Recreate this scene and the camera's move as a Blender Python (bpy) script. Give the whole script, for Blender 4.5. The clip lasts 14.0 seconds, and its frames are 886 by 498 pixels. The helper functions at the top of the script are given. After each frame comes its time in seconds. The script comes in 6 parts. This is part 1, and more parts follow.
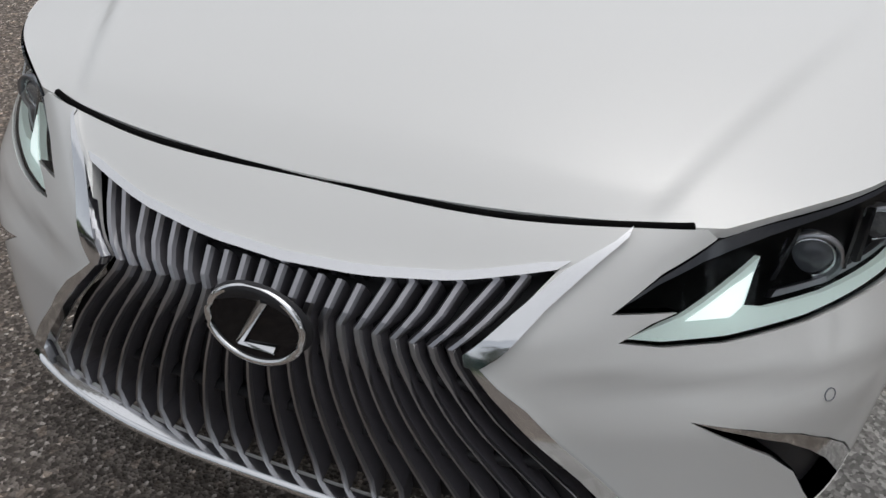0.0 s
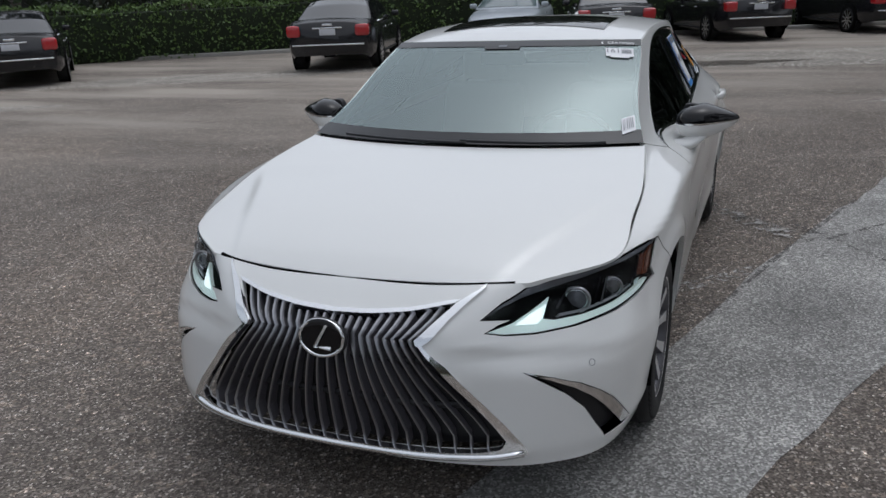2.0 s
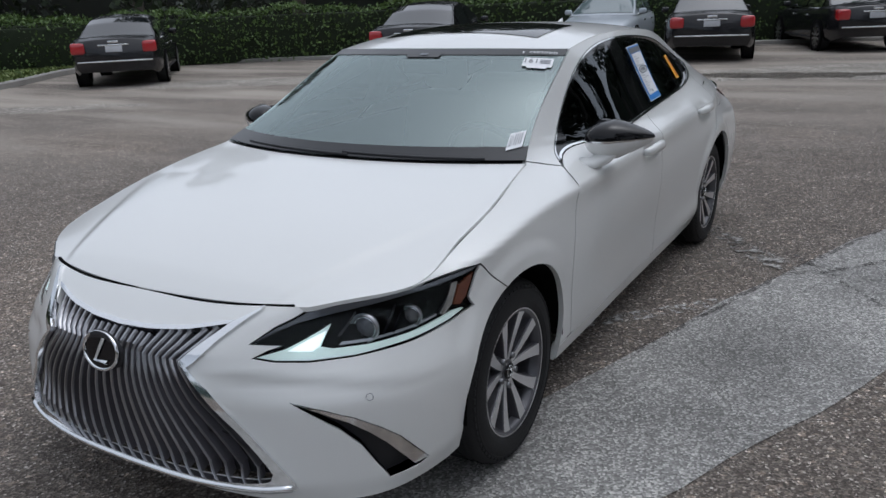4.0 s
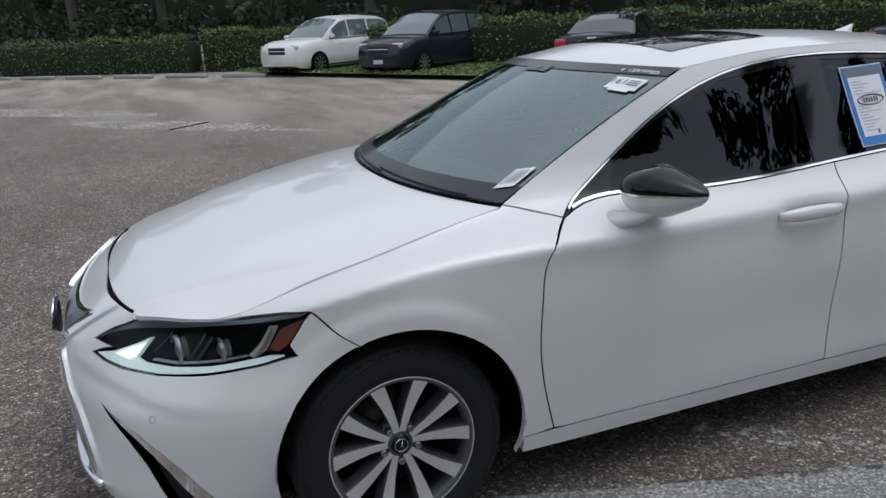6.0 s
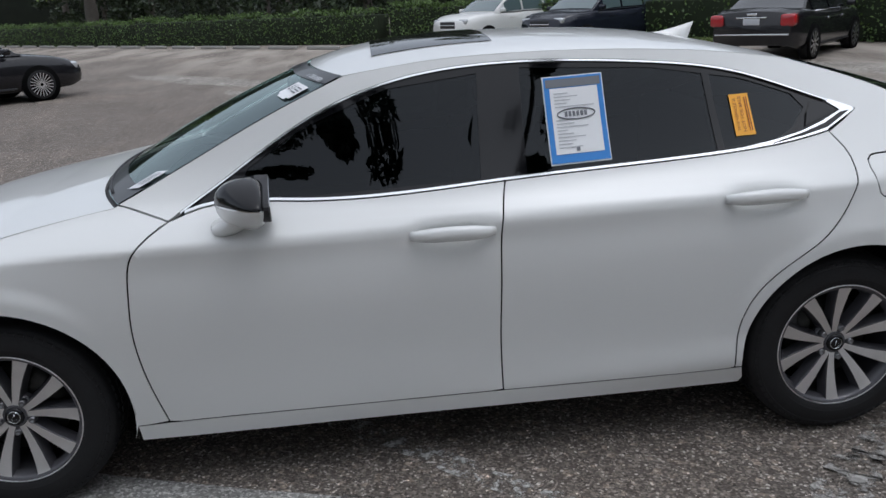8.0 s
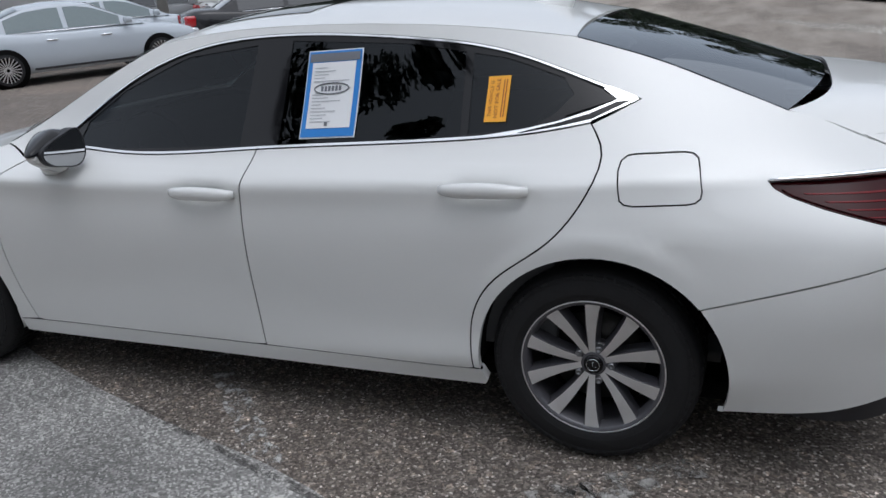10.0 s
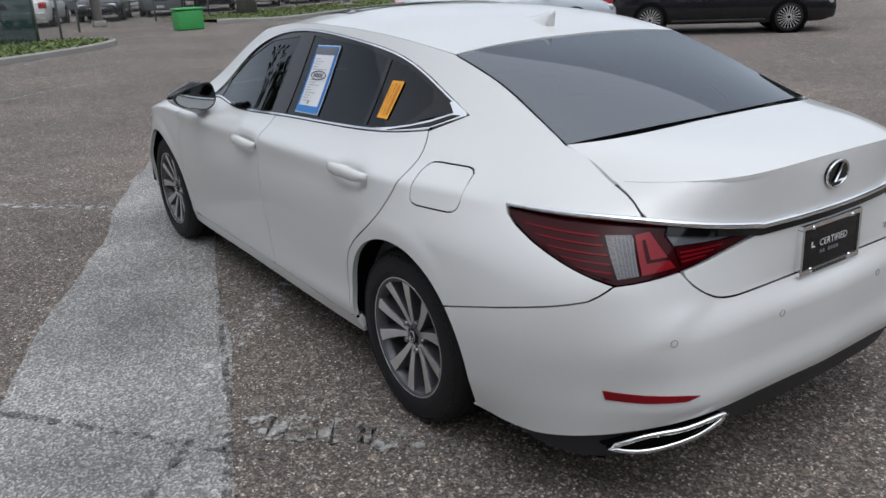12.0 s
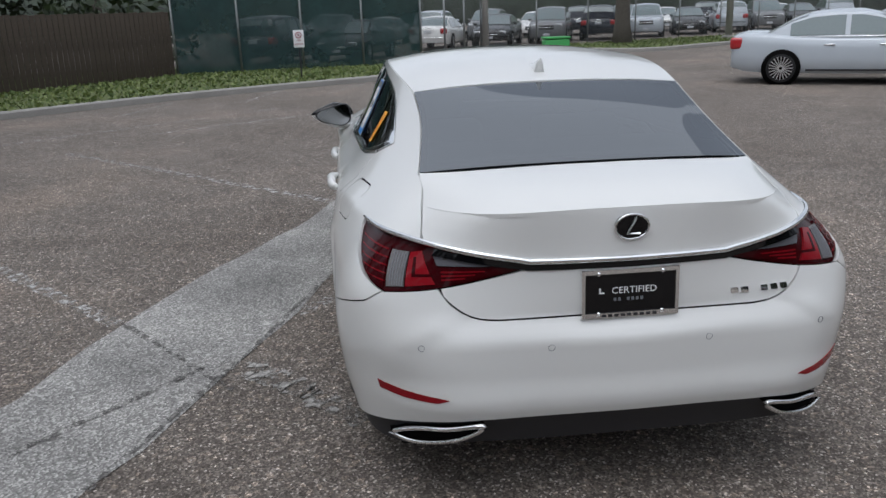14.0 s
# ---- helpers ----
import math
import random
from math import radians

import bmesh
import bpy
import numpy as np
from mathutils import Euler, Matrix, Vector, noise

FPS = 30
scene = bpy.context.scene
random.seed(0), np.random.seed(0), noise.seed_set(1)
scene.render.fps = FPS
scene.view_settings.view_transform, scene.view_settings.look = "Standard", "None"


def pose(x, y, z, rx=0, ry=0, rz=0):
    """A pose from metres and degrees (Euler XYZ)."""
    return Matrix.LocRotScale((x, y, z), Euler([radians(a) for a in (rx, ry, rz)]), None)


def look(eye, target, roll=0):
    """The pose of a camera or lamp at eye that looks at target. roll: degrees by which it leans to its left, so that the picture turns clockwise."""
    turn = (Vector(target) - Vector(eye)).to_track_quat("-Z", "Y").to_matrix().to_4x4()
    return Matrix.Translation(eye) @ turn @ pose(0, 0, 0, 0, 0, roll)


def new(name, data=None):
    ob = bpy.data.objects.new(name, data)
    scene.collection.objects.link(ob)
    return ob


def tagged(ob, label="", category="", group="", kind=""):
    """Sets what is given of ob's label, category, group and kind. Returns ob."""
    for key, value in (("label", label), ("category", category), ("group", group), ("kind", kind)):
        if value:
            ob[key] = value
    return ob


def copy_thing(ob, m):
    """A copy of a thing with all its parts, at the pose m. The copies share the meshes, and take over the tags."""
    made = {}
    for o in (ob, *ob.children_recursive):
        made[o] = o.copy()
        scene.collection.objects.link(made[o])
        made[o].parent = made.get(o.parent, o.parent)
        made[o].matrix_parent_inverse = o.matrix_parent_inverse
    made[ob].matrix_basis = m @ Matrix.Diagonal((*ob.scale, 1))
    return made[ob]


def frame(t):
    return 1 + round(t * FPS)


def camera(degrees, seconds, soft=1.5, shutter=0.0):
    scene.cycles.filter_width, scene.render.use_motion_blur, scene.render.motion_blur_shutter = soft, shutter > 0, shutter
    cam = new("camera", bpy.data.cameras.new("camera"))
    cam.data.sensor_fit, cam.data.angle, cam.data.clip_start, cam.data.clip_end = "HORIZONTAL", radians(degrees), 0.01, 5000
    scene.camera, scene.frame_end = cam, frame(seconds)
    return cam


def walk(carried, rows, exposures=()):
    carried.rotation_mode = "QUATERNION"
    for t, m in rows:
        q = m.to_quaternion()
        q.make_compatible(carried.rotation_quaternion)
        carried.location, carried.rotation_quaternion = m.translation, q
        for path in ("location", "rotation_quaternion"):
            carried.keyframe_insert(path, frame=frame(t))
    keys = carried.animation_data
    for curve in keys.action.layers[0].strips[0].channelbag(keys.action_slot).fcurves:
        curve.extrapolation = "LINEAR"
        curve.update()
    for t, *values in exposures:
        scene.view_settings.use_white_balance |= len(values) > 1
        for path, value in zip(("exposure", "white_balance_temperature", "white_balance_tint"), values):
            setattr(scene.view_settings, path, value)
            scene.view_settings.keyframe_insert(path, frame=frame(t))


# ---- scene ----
cam = camera(57.6, 14.0)
PATH = [
    (0, (0.538, -0.674, 1.384), (-0.024, 0.847, 0.214), 1.1),
    (0.5, (0.726, -0.955, 1.527), (0.031, 0.694, 0.633), -2.8),
    (1, (0.891, -1.33, 1.63), (0.186, 0.373, 0.853), -3.4),
    (1.5, (1.089, -1.662, 1.65), (0.375, 0.077, 0.967), -2.8),
    (2, (1.216, -1.932, 1.665), (0.5, -0.174, 1.033), -2.5),
    (2.5, (1.306, -2.041, 1.671), (0.578, -0.285, 1.049), -2.8),
    (3, (1.529, -1.958, 1.656), (0.694, -0.247, 1.043), -4.7),
    (3.5, (1.842, -1.724, 1.647), (0.927, -0.053, 1.037), -3.2),
    (4, (2.043, -1.339, 1.621), (1.057, 0.292, 1.014), -2.4),
    (4.2, (2.11, -1.197, 1.626), (1.058, 0.391, 1.017), -2.2),
    (6.3, (3.102, 0.635, 1.569), (1.28, 1.239, 1.007), -1.9),
    (6.5, (3.176, 0.812, 1.572), (1.358, 1.414, 0.995), -0.6),
    (7, (3.26, 1.274, 1.6), (1.437, 1.836, 0.999), 1.0),
    (7.5, (3.367, 1.772, 1.6), (1.488, 2.105, 1.0), -1.5),
    (8, (3.404, 2.242, 1.593), (1.502, 2.395, 0.994), -3.1),
    (8.2, (3.387, 2.406, 1.59), (1.481, 2.53, 0.995), -3.4),
    (10.3, (3.089, 4.622, 1.562), (1.401, 3.776, 0.901), -4.4),
    (10.5, (3.03, 4.818, 1.57), (1.367, 3.919, 0.916), -4.3),
    (11, (2.8, 5.295, 1.57), (1.225, 4.264, 0.893), -4.1),
    (11.5, (2.577, 5.77, 1.586), (1.228, 4.458, 0.909), -3.5),
    (12, (2.285, 6.16, 1.621), (1.239, 4.59, 0.958), -2.4),
    (12.5, (1.965, 6.491, 1.652), (1.133, 4.776, 1.047), -0.0),
    (13, (1.597, 6.859, 1.639), (0.973, 5.05, 1.058), -1.7),
    (13.5, (1.211, 7.055, 1.623), (0.737, 5.199, 1.048), -2.2),
    (14, (0.829, 7.214, 1.648), (0.635, 5.306, 1.081), -1.9),
]
walk(cam, [(t, look(eye, target, roll)) for t, eye, target, roll in PATH],
     [(t, ev, kelvin, 10) for t, ev, kelvin in ((0, -.10, 6450), (.5, -.34, 6300), (1.5, -.18, 6080), (3, -.03, 5980), (4.2, 0, 5920), (6.5, .11, 5940), (8.2, .13, 5960), (10.5, .24, 5980), (11.5, .29, 6040), (14, .21, 6080))])


# ---- world, light, exposure ----
world = bpy.data.worlds.new("overcast_sky")
scene.world = world
world.use_nodes = True
_n = world.node_tree.nodes
_sky = _n.new("ShaderNodeTexSky")
_sky.sky_type = "NISHITA"
_sky.sun_disc = False
_sky.sun_elevation, _sky.sun_rotation = radians(72), radians(32)
_sky.air_density, _sky.dust_density = 1.0, 3.0
_hsv = _n.new("ShaderNodeHueSaturation")
_hsv.inputs["Saturation"].default_value = 0.25
world.node_tree.links.new(_sky.outputs[0], _hsv.inputs["Color"])
world.node_tree.links.new(_hsv.outputs[0], _n["Background"].inputs[0])
_n["Background"].inputs[1].default_value = 0.15
_sun = new("sun", bpy.data.lights.new("sun", "SUN"))
_sun.data.energy, _sun.data.angle, _sun.data.color = 0.75, radians(150), (1.0, 0.97, 0.93)
_sun.matrix_world = look((2.0, 5.7, 12), (0, 2.4, 0))


# ---- materials ----
def mat(name, colour, rough=0.5, metal=0.0, grain=0.0, scale=30.0, bump=0.0, coat=0.0, spec=0.5, stain=0.0, stain_scale=2.0):
    """A surface with grain and stains at two scales, in the object's own metres."""
    m = bpy.data.materials.new(name)
    m.use_nodes = True
    nt = m.node_tree
    b = nt.nodes["Principled BSDF"]
    b.inputs["Base Color"].default_value = (*colour, 1)
    b.inputs["Roughness"].default_value = rough
    b.inputs["Metallic"].default_value = metal
    b.inputs["Coat Weight"].default_value = coat
    b.inputs["Coat Roughness"].default_value = 0.04
    b.inputs["Specular IOR Level"].default_value = spec
    if grain or bump or stain:
        tc = nt.nodes.new("ShaderNodeTexCoord")
        no = nt.nodes.new("ShaderNodeTexNoise")
        no.inputs["Scale"].default_value = scale
        no.inputs["Detail"].default_value = 5
        nt.links.new(tc.outputs["Object"], no.inputs["Vector"])
        n2 = nt.nodes.new("ShaderNodeTexNoise")
        n2.inputs["Scale"].default_value = stain_scale
        n2.inputs["Detail"].default_value = 4
        nt.links.new(tc.outputs["Object"], n2.inputs["Vector"])
        r1 = nt.nodes.new("ShaderNodeMapRange")
        r1.inputs[3].default_value, r1.inputs[4].default_value = 1 - grain, 1 + grain
        nt.links.new(no.outputs[0], r1.inputs[0])
        r2 = nt.nodes.new("ShaderNodeMapRange")
        r2.inputs[3].default_value, r2.inputs[4].default_value = 1 - stain, 1 + stain
        nt.links.new(n2.outputs[0], r2.inputs[0])
        mu = nt.nodes.new("ShaderNodeMath")
        mu.operation = "MULTIPLY"
        nt.links.new(r1.outputs[0], mu.inputs[0])
        nt.links.new(r2.outputs[0], mu.inputs[1])
        vm = nt.nodes.new("ShaderNodeVectorMath")
        vm.operation = "SCALE"
        vm.inputs[0].default_value = colour
        nt.links.new(mu.outputs[0], vm.inputs["Scale"])
        nt.links.new(vm.outputs[0], b.inputs["Base Color"])
        if bump:
            bp = nt.nodes.new("ShaderNodeBump")
            bp.inputs["Strength"].default_value = bump
            bp.inputs["Distance"].default_value = 0.01
            nt.links.new(no.outputs[0], bp.inputs["Height"])
            nt.links.new(bp.outputs[0], b.inputs["Normal"])
    return m


def glass(name, tint, rough=0.0, ior=1.5):
    """A thin tinted pane: clear tint mixed with a mirror by Fresnel."""
    m = bpy.data.materials.new(name)
    m.use_nodes = True
    nt = m.node_tree
    nt.nodes.remove(nt.nodes["Principled BSDF"])
    tr = nt.nodes.new("ShaderNodeBsdfTransparent")
    tr.inputs[0].default_value = (*tint, 1)
    gl = nt.nodes.new("ShaderNodeBsdfGlossy")
    gl.inputs["Roughness"].default_value = rough
    gl.inputs["Color"].default_value = (0.86, 1.0, 0.99, 1) if name == "windshield_glass" else (0.9, 0.95, 1.0, 1)
    fr = nt.nodes.new("ShaderNodeFresnel")
    fr.inputs[0].default_value = ior
    mx = nt.nodes.new("ShaderNodeMixShader")
    nt.links.new(fr.outputs[0], mx.inputs[0])
    nt.links.new(tr.outputs[0], mx.inputs[1])
    nt.links.new(gl.outputs[0], mx.inputs[2])
    nt.links.new(mx.outputs[0], nt.nodes["Material Output"].inputs[0])
    return m


def glow(name, colour, strength):
    m = mat(name, colour, 0.3)
    b = m.node_tree.nodes["Principled BSDF"]
    b.inputs["Emission Color"].default_value = (*colour, 1)
    b.inputs["Emission Strength"].default_value = strength
    return m


M_WHITE = mat("pearl_white_paint", (0.72, 0.725, 0.71), 0.34, 0.0, coat=0.85, grain=0.012, scale=900, stain=0.008, stain_scale=3)
M_CHROME = mat("chrome", (0.86, 0.87, 0.88), 0.1, 1.0, grain=0.03, scale=60)
M_DKCHROME = mat("dark_chrome", (0.40, 0.40, 0.42), 0.32, 1.0, grain=0.05, scale=60)
M_BLACK = mat("black_plastic", (0.022, 0.022, 0.025), 0.5, spec=.4, grain=0.2, scale=300, bump=0.05)
M_GLOSSBLACK = mat("gloss_black", (0.004, 0.004, 0.005), 0.06, spec=.2, coat=0.35, grain=0.1, scale=200)
M_DARK = mat("dark_cavity", (0.004, 0.004, 0.004), 0.9, spec=.05, grain=0.2, scale=100)
M_TYRE = mat("tyre_rubber", (0.012, 0.012, 0.013), 0.6, spec=.3, grain=0.25, scale=120, bump=0.1, stain=0.2, stain_scale=9)
M_ALLOY = mat("machined_alloy", (0.82, 0.82, 0.83), 0.34, 1.0, grain=0.06, scale=200, stain=0.06, stain_scale=20)
M_ALLOYDK = mat("grey_painted_alloy", (0.085, 0.083, 0.092), 0.35, 0.3, grain=0.1, scale=200, coat=0.3)
M_LUG = mat("steel_lug_nut", (0.25, 0.25, 0.26), 0.3, 0.9, grain=0.1, scale=200)
M_SLAT = mat("gunmetal_slat_flank", (0.13, 0.125, 0.14), 0.4, grain=0.1, scale=200)
M_DISC = mat("brake_steel", (0.05, 0.048, 0.045), 0.5, 0.8, grain=0.2, scale=80)
M_WS = glass("windshield_glass", (0.66, 0.80, 0.78), 0.0, 3.05)
M_TINT = glass("privacy_glass", (0.055, 0.065, 0.068), 0.0, 1.39)
M_CLEAR = glass("lamp_lens", (0.92, 0.94, 0.95), 0.0, 1.25)
M_REARGLASS = glass("rear_glass", (0.06, 0.065, 0.075), 0.0, 3.0)
M_RED = mat("red_lens", (0.21, 0.005, 0.010), 0.15, spec=.2, coat=.25, grain=0.1, scale=90)
M_DKRED = mat("dark_red_lens", (0.036, 0.0015, 0.003), 0.15, spec=.1, coat=.15, grain=0.1, scale=90)
M_CLEARLENS = mat("clear_ribbed_lens", (0.15, 0.145, 0.145), 0.15, spec=.3, coat=0.4, grain=0.3, scale=150, bump=0.5)
M_MIDRED = mat("mid_red_lens", (0.15, 0.004, 0.008), 0.2, spec=.1, coat=.15, grain=0.1, scale=90)
M_AMBER = mat("amber_lens", (0.16, 0.045, 0.022), 0.1, coat=1.0, grain=0.15, scale=150)
M_DRL = glow("daytime_lamp", (0.86, 0.97, 0.93), 0.85)
M_DRLDIM = glow("light_guide", (0.74, 0.86, 0.80), 0.22)
M_SMOKE = mat("smoked_lens", (0.11, 0.112, 0.125), 0.08, spec=.3, coat=0.5, grain=0.2, scale=120)
M_SEAT = mat("light_grey_leather", (0.42, 0.42, 0.40), 0.55, grain=0.1, scale=60, bump=0.1)
M_DASH = mat("dashboard_vinyl", (0.05, 0.052, 0.055), 0.6, grain=0.1, scale=200)
M_PAPER = mat("white_paper", (0.80, 0.81, 0.82), 0.5, grain=0.02, scale=60)
M_BLUE = mat("blue_print", (0.03, 0.22, 0.62), 0.4, grain=0.05, scale=60)
M_YELLOW = mat("yellow_print", (0.90, 0.42, 0.02), 0.45, grain=0.03, scale=60)
M_FAINT = mat("faint_print", (0.45, 0.46, 0.48), 0.5, grain=0.05, scale=60)
M_INK = mat("grey_print", (0.16, 0.17, 0.19), 0.5, grain=0.05, scale=60)
M_INKRED = mat("red_print", (0.30, 0.05, 0.01), 0.5, grain=0.05, scale=60)


# ---- mesh helpers ----
def part(name, bm, material, parent=None, label="", smooth=True):
    me = bpy.data.meshes.new(name)
    if isinstance(bm, tuple):
        me.from_pydata(*bm)
    else:
        bm.normal_update()
        bm.to_mesh(me)
        bm.free()
    if smooth:
        me.polygons.foreach_set("use_smooth", [True] * len(me.polygons))
    me.materials.append(material)
    ob = new(name, me)
    if parent:
        ob.parent = parent
    return tagged(ob, label)


def box(x0, x1, y0, y1, z0, z1, bevel=0.0, segments=2):
    bm = bmesh.new()
    bmesh.ops.create_cube(bm, size=1)
    for v in bm.verts:
        v.co = ((x0 + x1) / 2 + v.co.x * (x1 - x0), (y0 + y1) / 2 + v.co.y * (y1 - y0), (z0 + z1) / 2 + v.co.z * (z1 - z0))
    if bevel:
        bmesh.ops.bevel(bm, geom=list(bm.edges), offset=bevel, segments=segments, affect="EDGES", profile=0.5)
    return bm


def tube(points, radius, sides=8, closed=False, flat=1.0):
    """A swept bar along points. flat squeezes it upright."""
    pts = [Vector(p) for p in points]
    bm = bmesh.new()
    rings = []
    n = len(pts)
    for i, p in enumerate(pts):
        a, b = (pts[i - 1], pts[(i + 1) % n]) if closed else (pts[max(i - 1, 0)], pts[min(i + 1, n - 1)])
        d = (b - a).normalized()
        up = Vector((0, 0, 1)) if abs(d.z) < 0.95 else Vector((0, 1, 0))
        r = d.cross(up).normalized()
        u = r.cross(d)
        rad = radius(i / max(n - 1, 1)) if callable(radius) else radius
        rings.append([bm.verts.new(p + r * math.cos(k * 2 * math.pi / sides) * rad + u * math.sin(k * 2 * math.pi / sides) * rad * flat) for k in range(sides)])
    for i in range(n if closed else n - 1):
        for k in range(sides):
            bm.faces.new((rings[i][k], rings[i][(k + 1) % sides], rings[(i + 1) % n][(k + 1) % sides], rings[(i + 1) % n][k]))
    if not closed:
        bm.faces.new(rings[0][::-1])
        bm.faces.new(rings[-1])
    return bm


def revolve(profile, axis_y=0.0, sides=48):
    """A ring turned round the x axis: profile of (x, radius)."""
    bm = bmesh.new()
    rings = []
    for k in range(sides):
        a = 2 * math.pi * k / sides
        rings.append([bm.verts.new((x, r * math.cos(a), r * math.sin(a))) for x, r in profile])
    for k in range(sides):
        for j in range(len(profile) - 1):
            bm.faces.new((rings[k][j], rings[(k + 1) % sides][j], rings[(k + 1) % sides][j + 1], rings[k][j + 1]))
    return bm


def spline(knots, values, at):
    """A natural cubic spline through (knots, values), worked out at the places at."""
    k, v, q = np.asarray(knots, float), np.asarray(values, float), np.asarray(at, float)
    n, h = len(k), np.diff(k)
    a = np.eye(n)
    rhs = np.zeros(v.shape)
    for i in range(1, n - 1):
        a[i, i - 1:i + 2] = h[i - 1], 2 * (h[i - 1] + h[i]), h[i]
        rhs[i] = 6 * ((v[i + 1] - v[i]) / h[i] - (v[i] - v[i - 1]) / h[i - 1])
    m = np.linalg.solve(a, rhs.reshape(n, -1)).reshape(v.shape)
    i = np.clip(np.searchsorted(k, q) - 1, 0, n - 2)
    sh = (-1,) + (1,) * (v.ndim - 1)
    t, hh = (q - k[i]).reshape(sh), h[i].reshape(sh)
    u = hh - t
    return m[i] * u**3 / (6 * hh) + m[i + 1] * t**3 / (6 * hh) + (v[i] / hh - m[i] * hh / 6) * u + (v[i + 1] / hh - m[i + 1] * hh / 6) * t


# ---- the white sedan: its skin as seven lines that run from the nose along the side to the tail ----
LINE_SILL = [(0, .035, .228), (.30, .05, .226), (.50, .095, .222), (.68, .19, .215), (.80, .34, .21), (.85, .60, .205), (.86, .97, .205), (.865, 1.45, .20), (.865, 2.05, .205),
             (.865, 2.65, .21), (.865, 3.3, .215), (.86, 3.84, .215), (.86, 4.33, .228), (.80, 4.645, .275), (.62, 4.81, .305), (.33, 4.865, .315), (0, 4.88, .32)]
LINE_LOW = [(0, .02, .29), (.30, .03, .29), (.50, .075, .29), (.70, .19, .29), (.84, .38, .29), (.885, .63, .32), (.89, .97, .32), (.885, 1.45, .28), (.885, 2.05, .285),
            (.88, 2.65, .29), (.885, 3.3, .295), (.895, 3.84, .32), (.898, 4.36, .38), (.81, 4.675, .43), (.625, 4.86, .44), (.34, 4.91, .45), (0, 4.925, .45)]
LINE_MID = [(0, 0, .50), (.30, .012, .50), (.50, .08, .50), (.70, .20, .50), (.85, .40, .50), (.905, .65, .50), (.915, .97, .52), (.905, 1.45, .45), (.90, 2.05, .46),
            (.895, 2.65, .47), (.905, 3.3, .48), (.92, 3.84, .55), (.915, 4.36, .575), (.838, 4.665, .60), (.66, 4.85, .61), (.35, 4.91, .62), (0, 4.925, .62)]
LINE_CREASE = [(0, .035, .65), (.30, .052, .65), (.47, .135, .65), (.66, .28, .655), (.81, .46, .67), (.875, .66, .69), (.915, .97, .72), (.922, 1.45, .70), (.918, 2.05, .70),
               (.915, 2.65, .71), (.918, 3.3, .72), (.926, 3.84, .76), (.893, 4.36, .75), (.815, 4.68, .74), (.635, 4.81, .73), (.345, 4.858, .72), (0, 4.866, .71)]
LINE_SHOULDER = [(0, .11, .71), (.30, .125, .715), (.46, .185, .73), (.63, .32, .745), (.79, .49, .768), (.875, .70, .812), (.908, .97, .860), (.912, 1.45, .880), (.905, 2.05, .86),
                 (.905, 2.65, .87), (.90, 3.3, .885), (.882, 3.84, .90), (.785, 4.34, .924), (.695, 4.615, .928), (.56, 4.76, .922), (.32, 4.84, .902), (0, 4.865, .895)]
LINE_BELT = [(0, .20, .767), (.30, .205, .77), (.47, .245, .776), (.60, .30, .776), (.775, .475, .795), (.800, .68, .850), (.798, .97, .918), (.742, 1.45, .996), (.80, 2.05, .985),
             (.816, 2.65, 1.005), (.79, 3.3, 1.03), (.73, 3.84, 1.075), (.600, 4.34, 1.088), (.60, 4.55, 1.02), (.50, 4.732, 1.03), (.30, 4.846, 1.04), (0, 4.857, 1.046)]
LINE_RAIL = [(0, .50, .90), (.30, .50, .90), (.40, .52, .90), (.50, .56, .92), (.62, .62, .95), (.66, .75, 1.0), (.64, .97, 1.15), (.60, 1.45, 1.30), (.595, 2.05, 1.38),
             (.612, 2.65, 1.40), (.598, 3.3, 1.39), (.51, 3.84, 1.335), (.42, 4.34, 1.24), (.40, 4.45, 1.20), (.35, 4.60, 1.15), (.25, 4.70, 1.12), (0, 4.72, 1.12)]
_F = np.array([LINE_SILL, LINE_LOW, LINE_MID, LINE_CREASE, LINE_SHOULDER, LINE_BELT, LINE_RAIL])
_S = np.concatenate([[0], np.cumsum(np.linalg.norm(np.diff(_F[3], axis=0), axis=1))])
S_END = _S[-1]
_mir = np.array([-1, 1, 1])
_KS = np.concatenate([-_S[2:0:-1], _S, 2 * S_END - _S[-2:-4:-1]])
_KV = np.concatenate([_F[:, 2:0:-1] * _mir, _F, _F[:, -2:-4:-1] * _mir], axis=1).transpose(1, 0, 2)


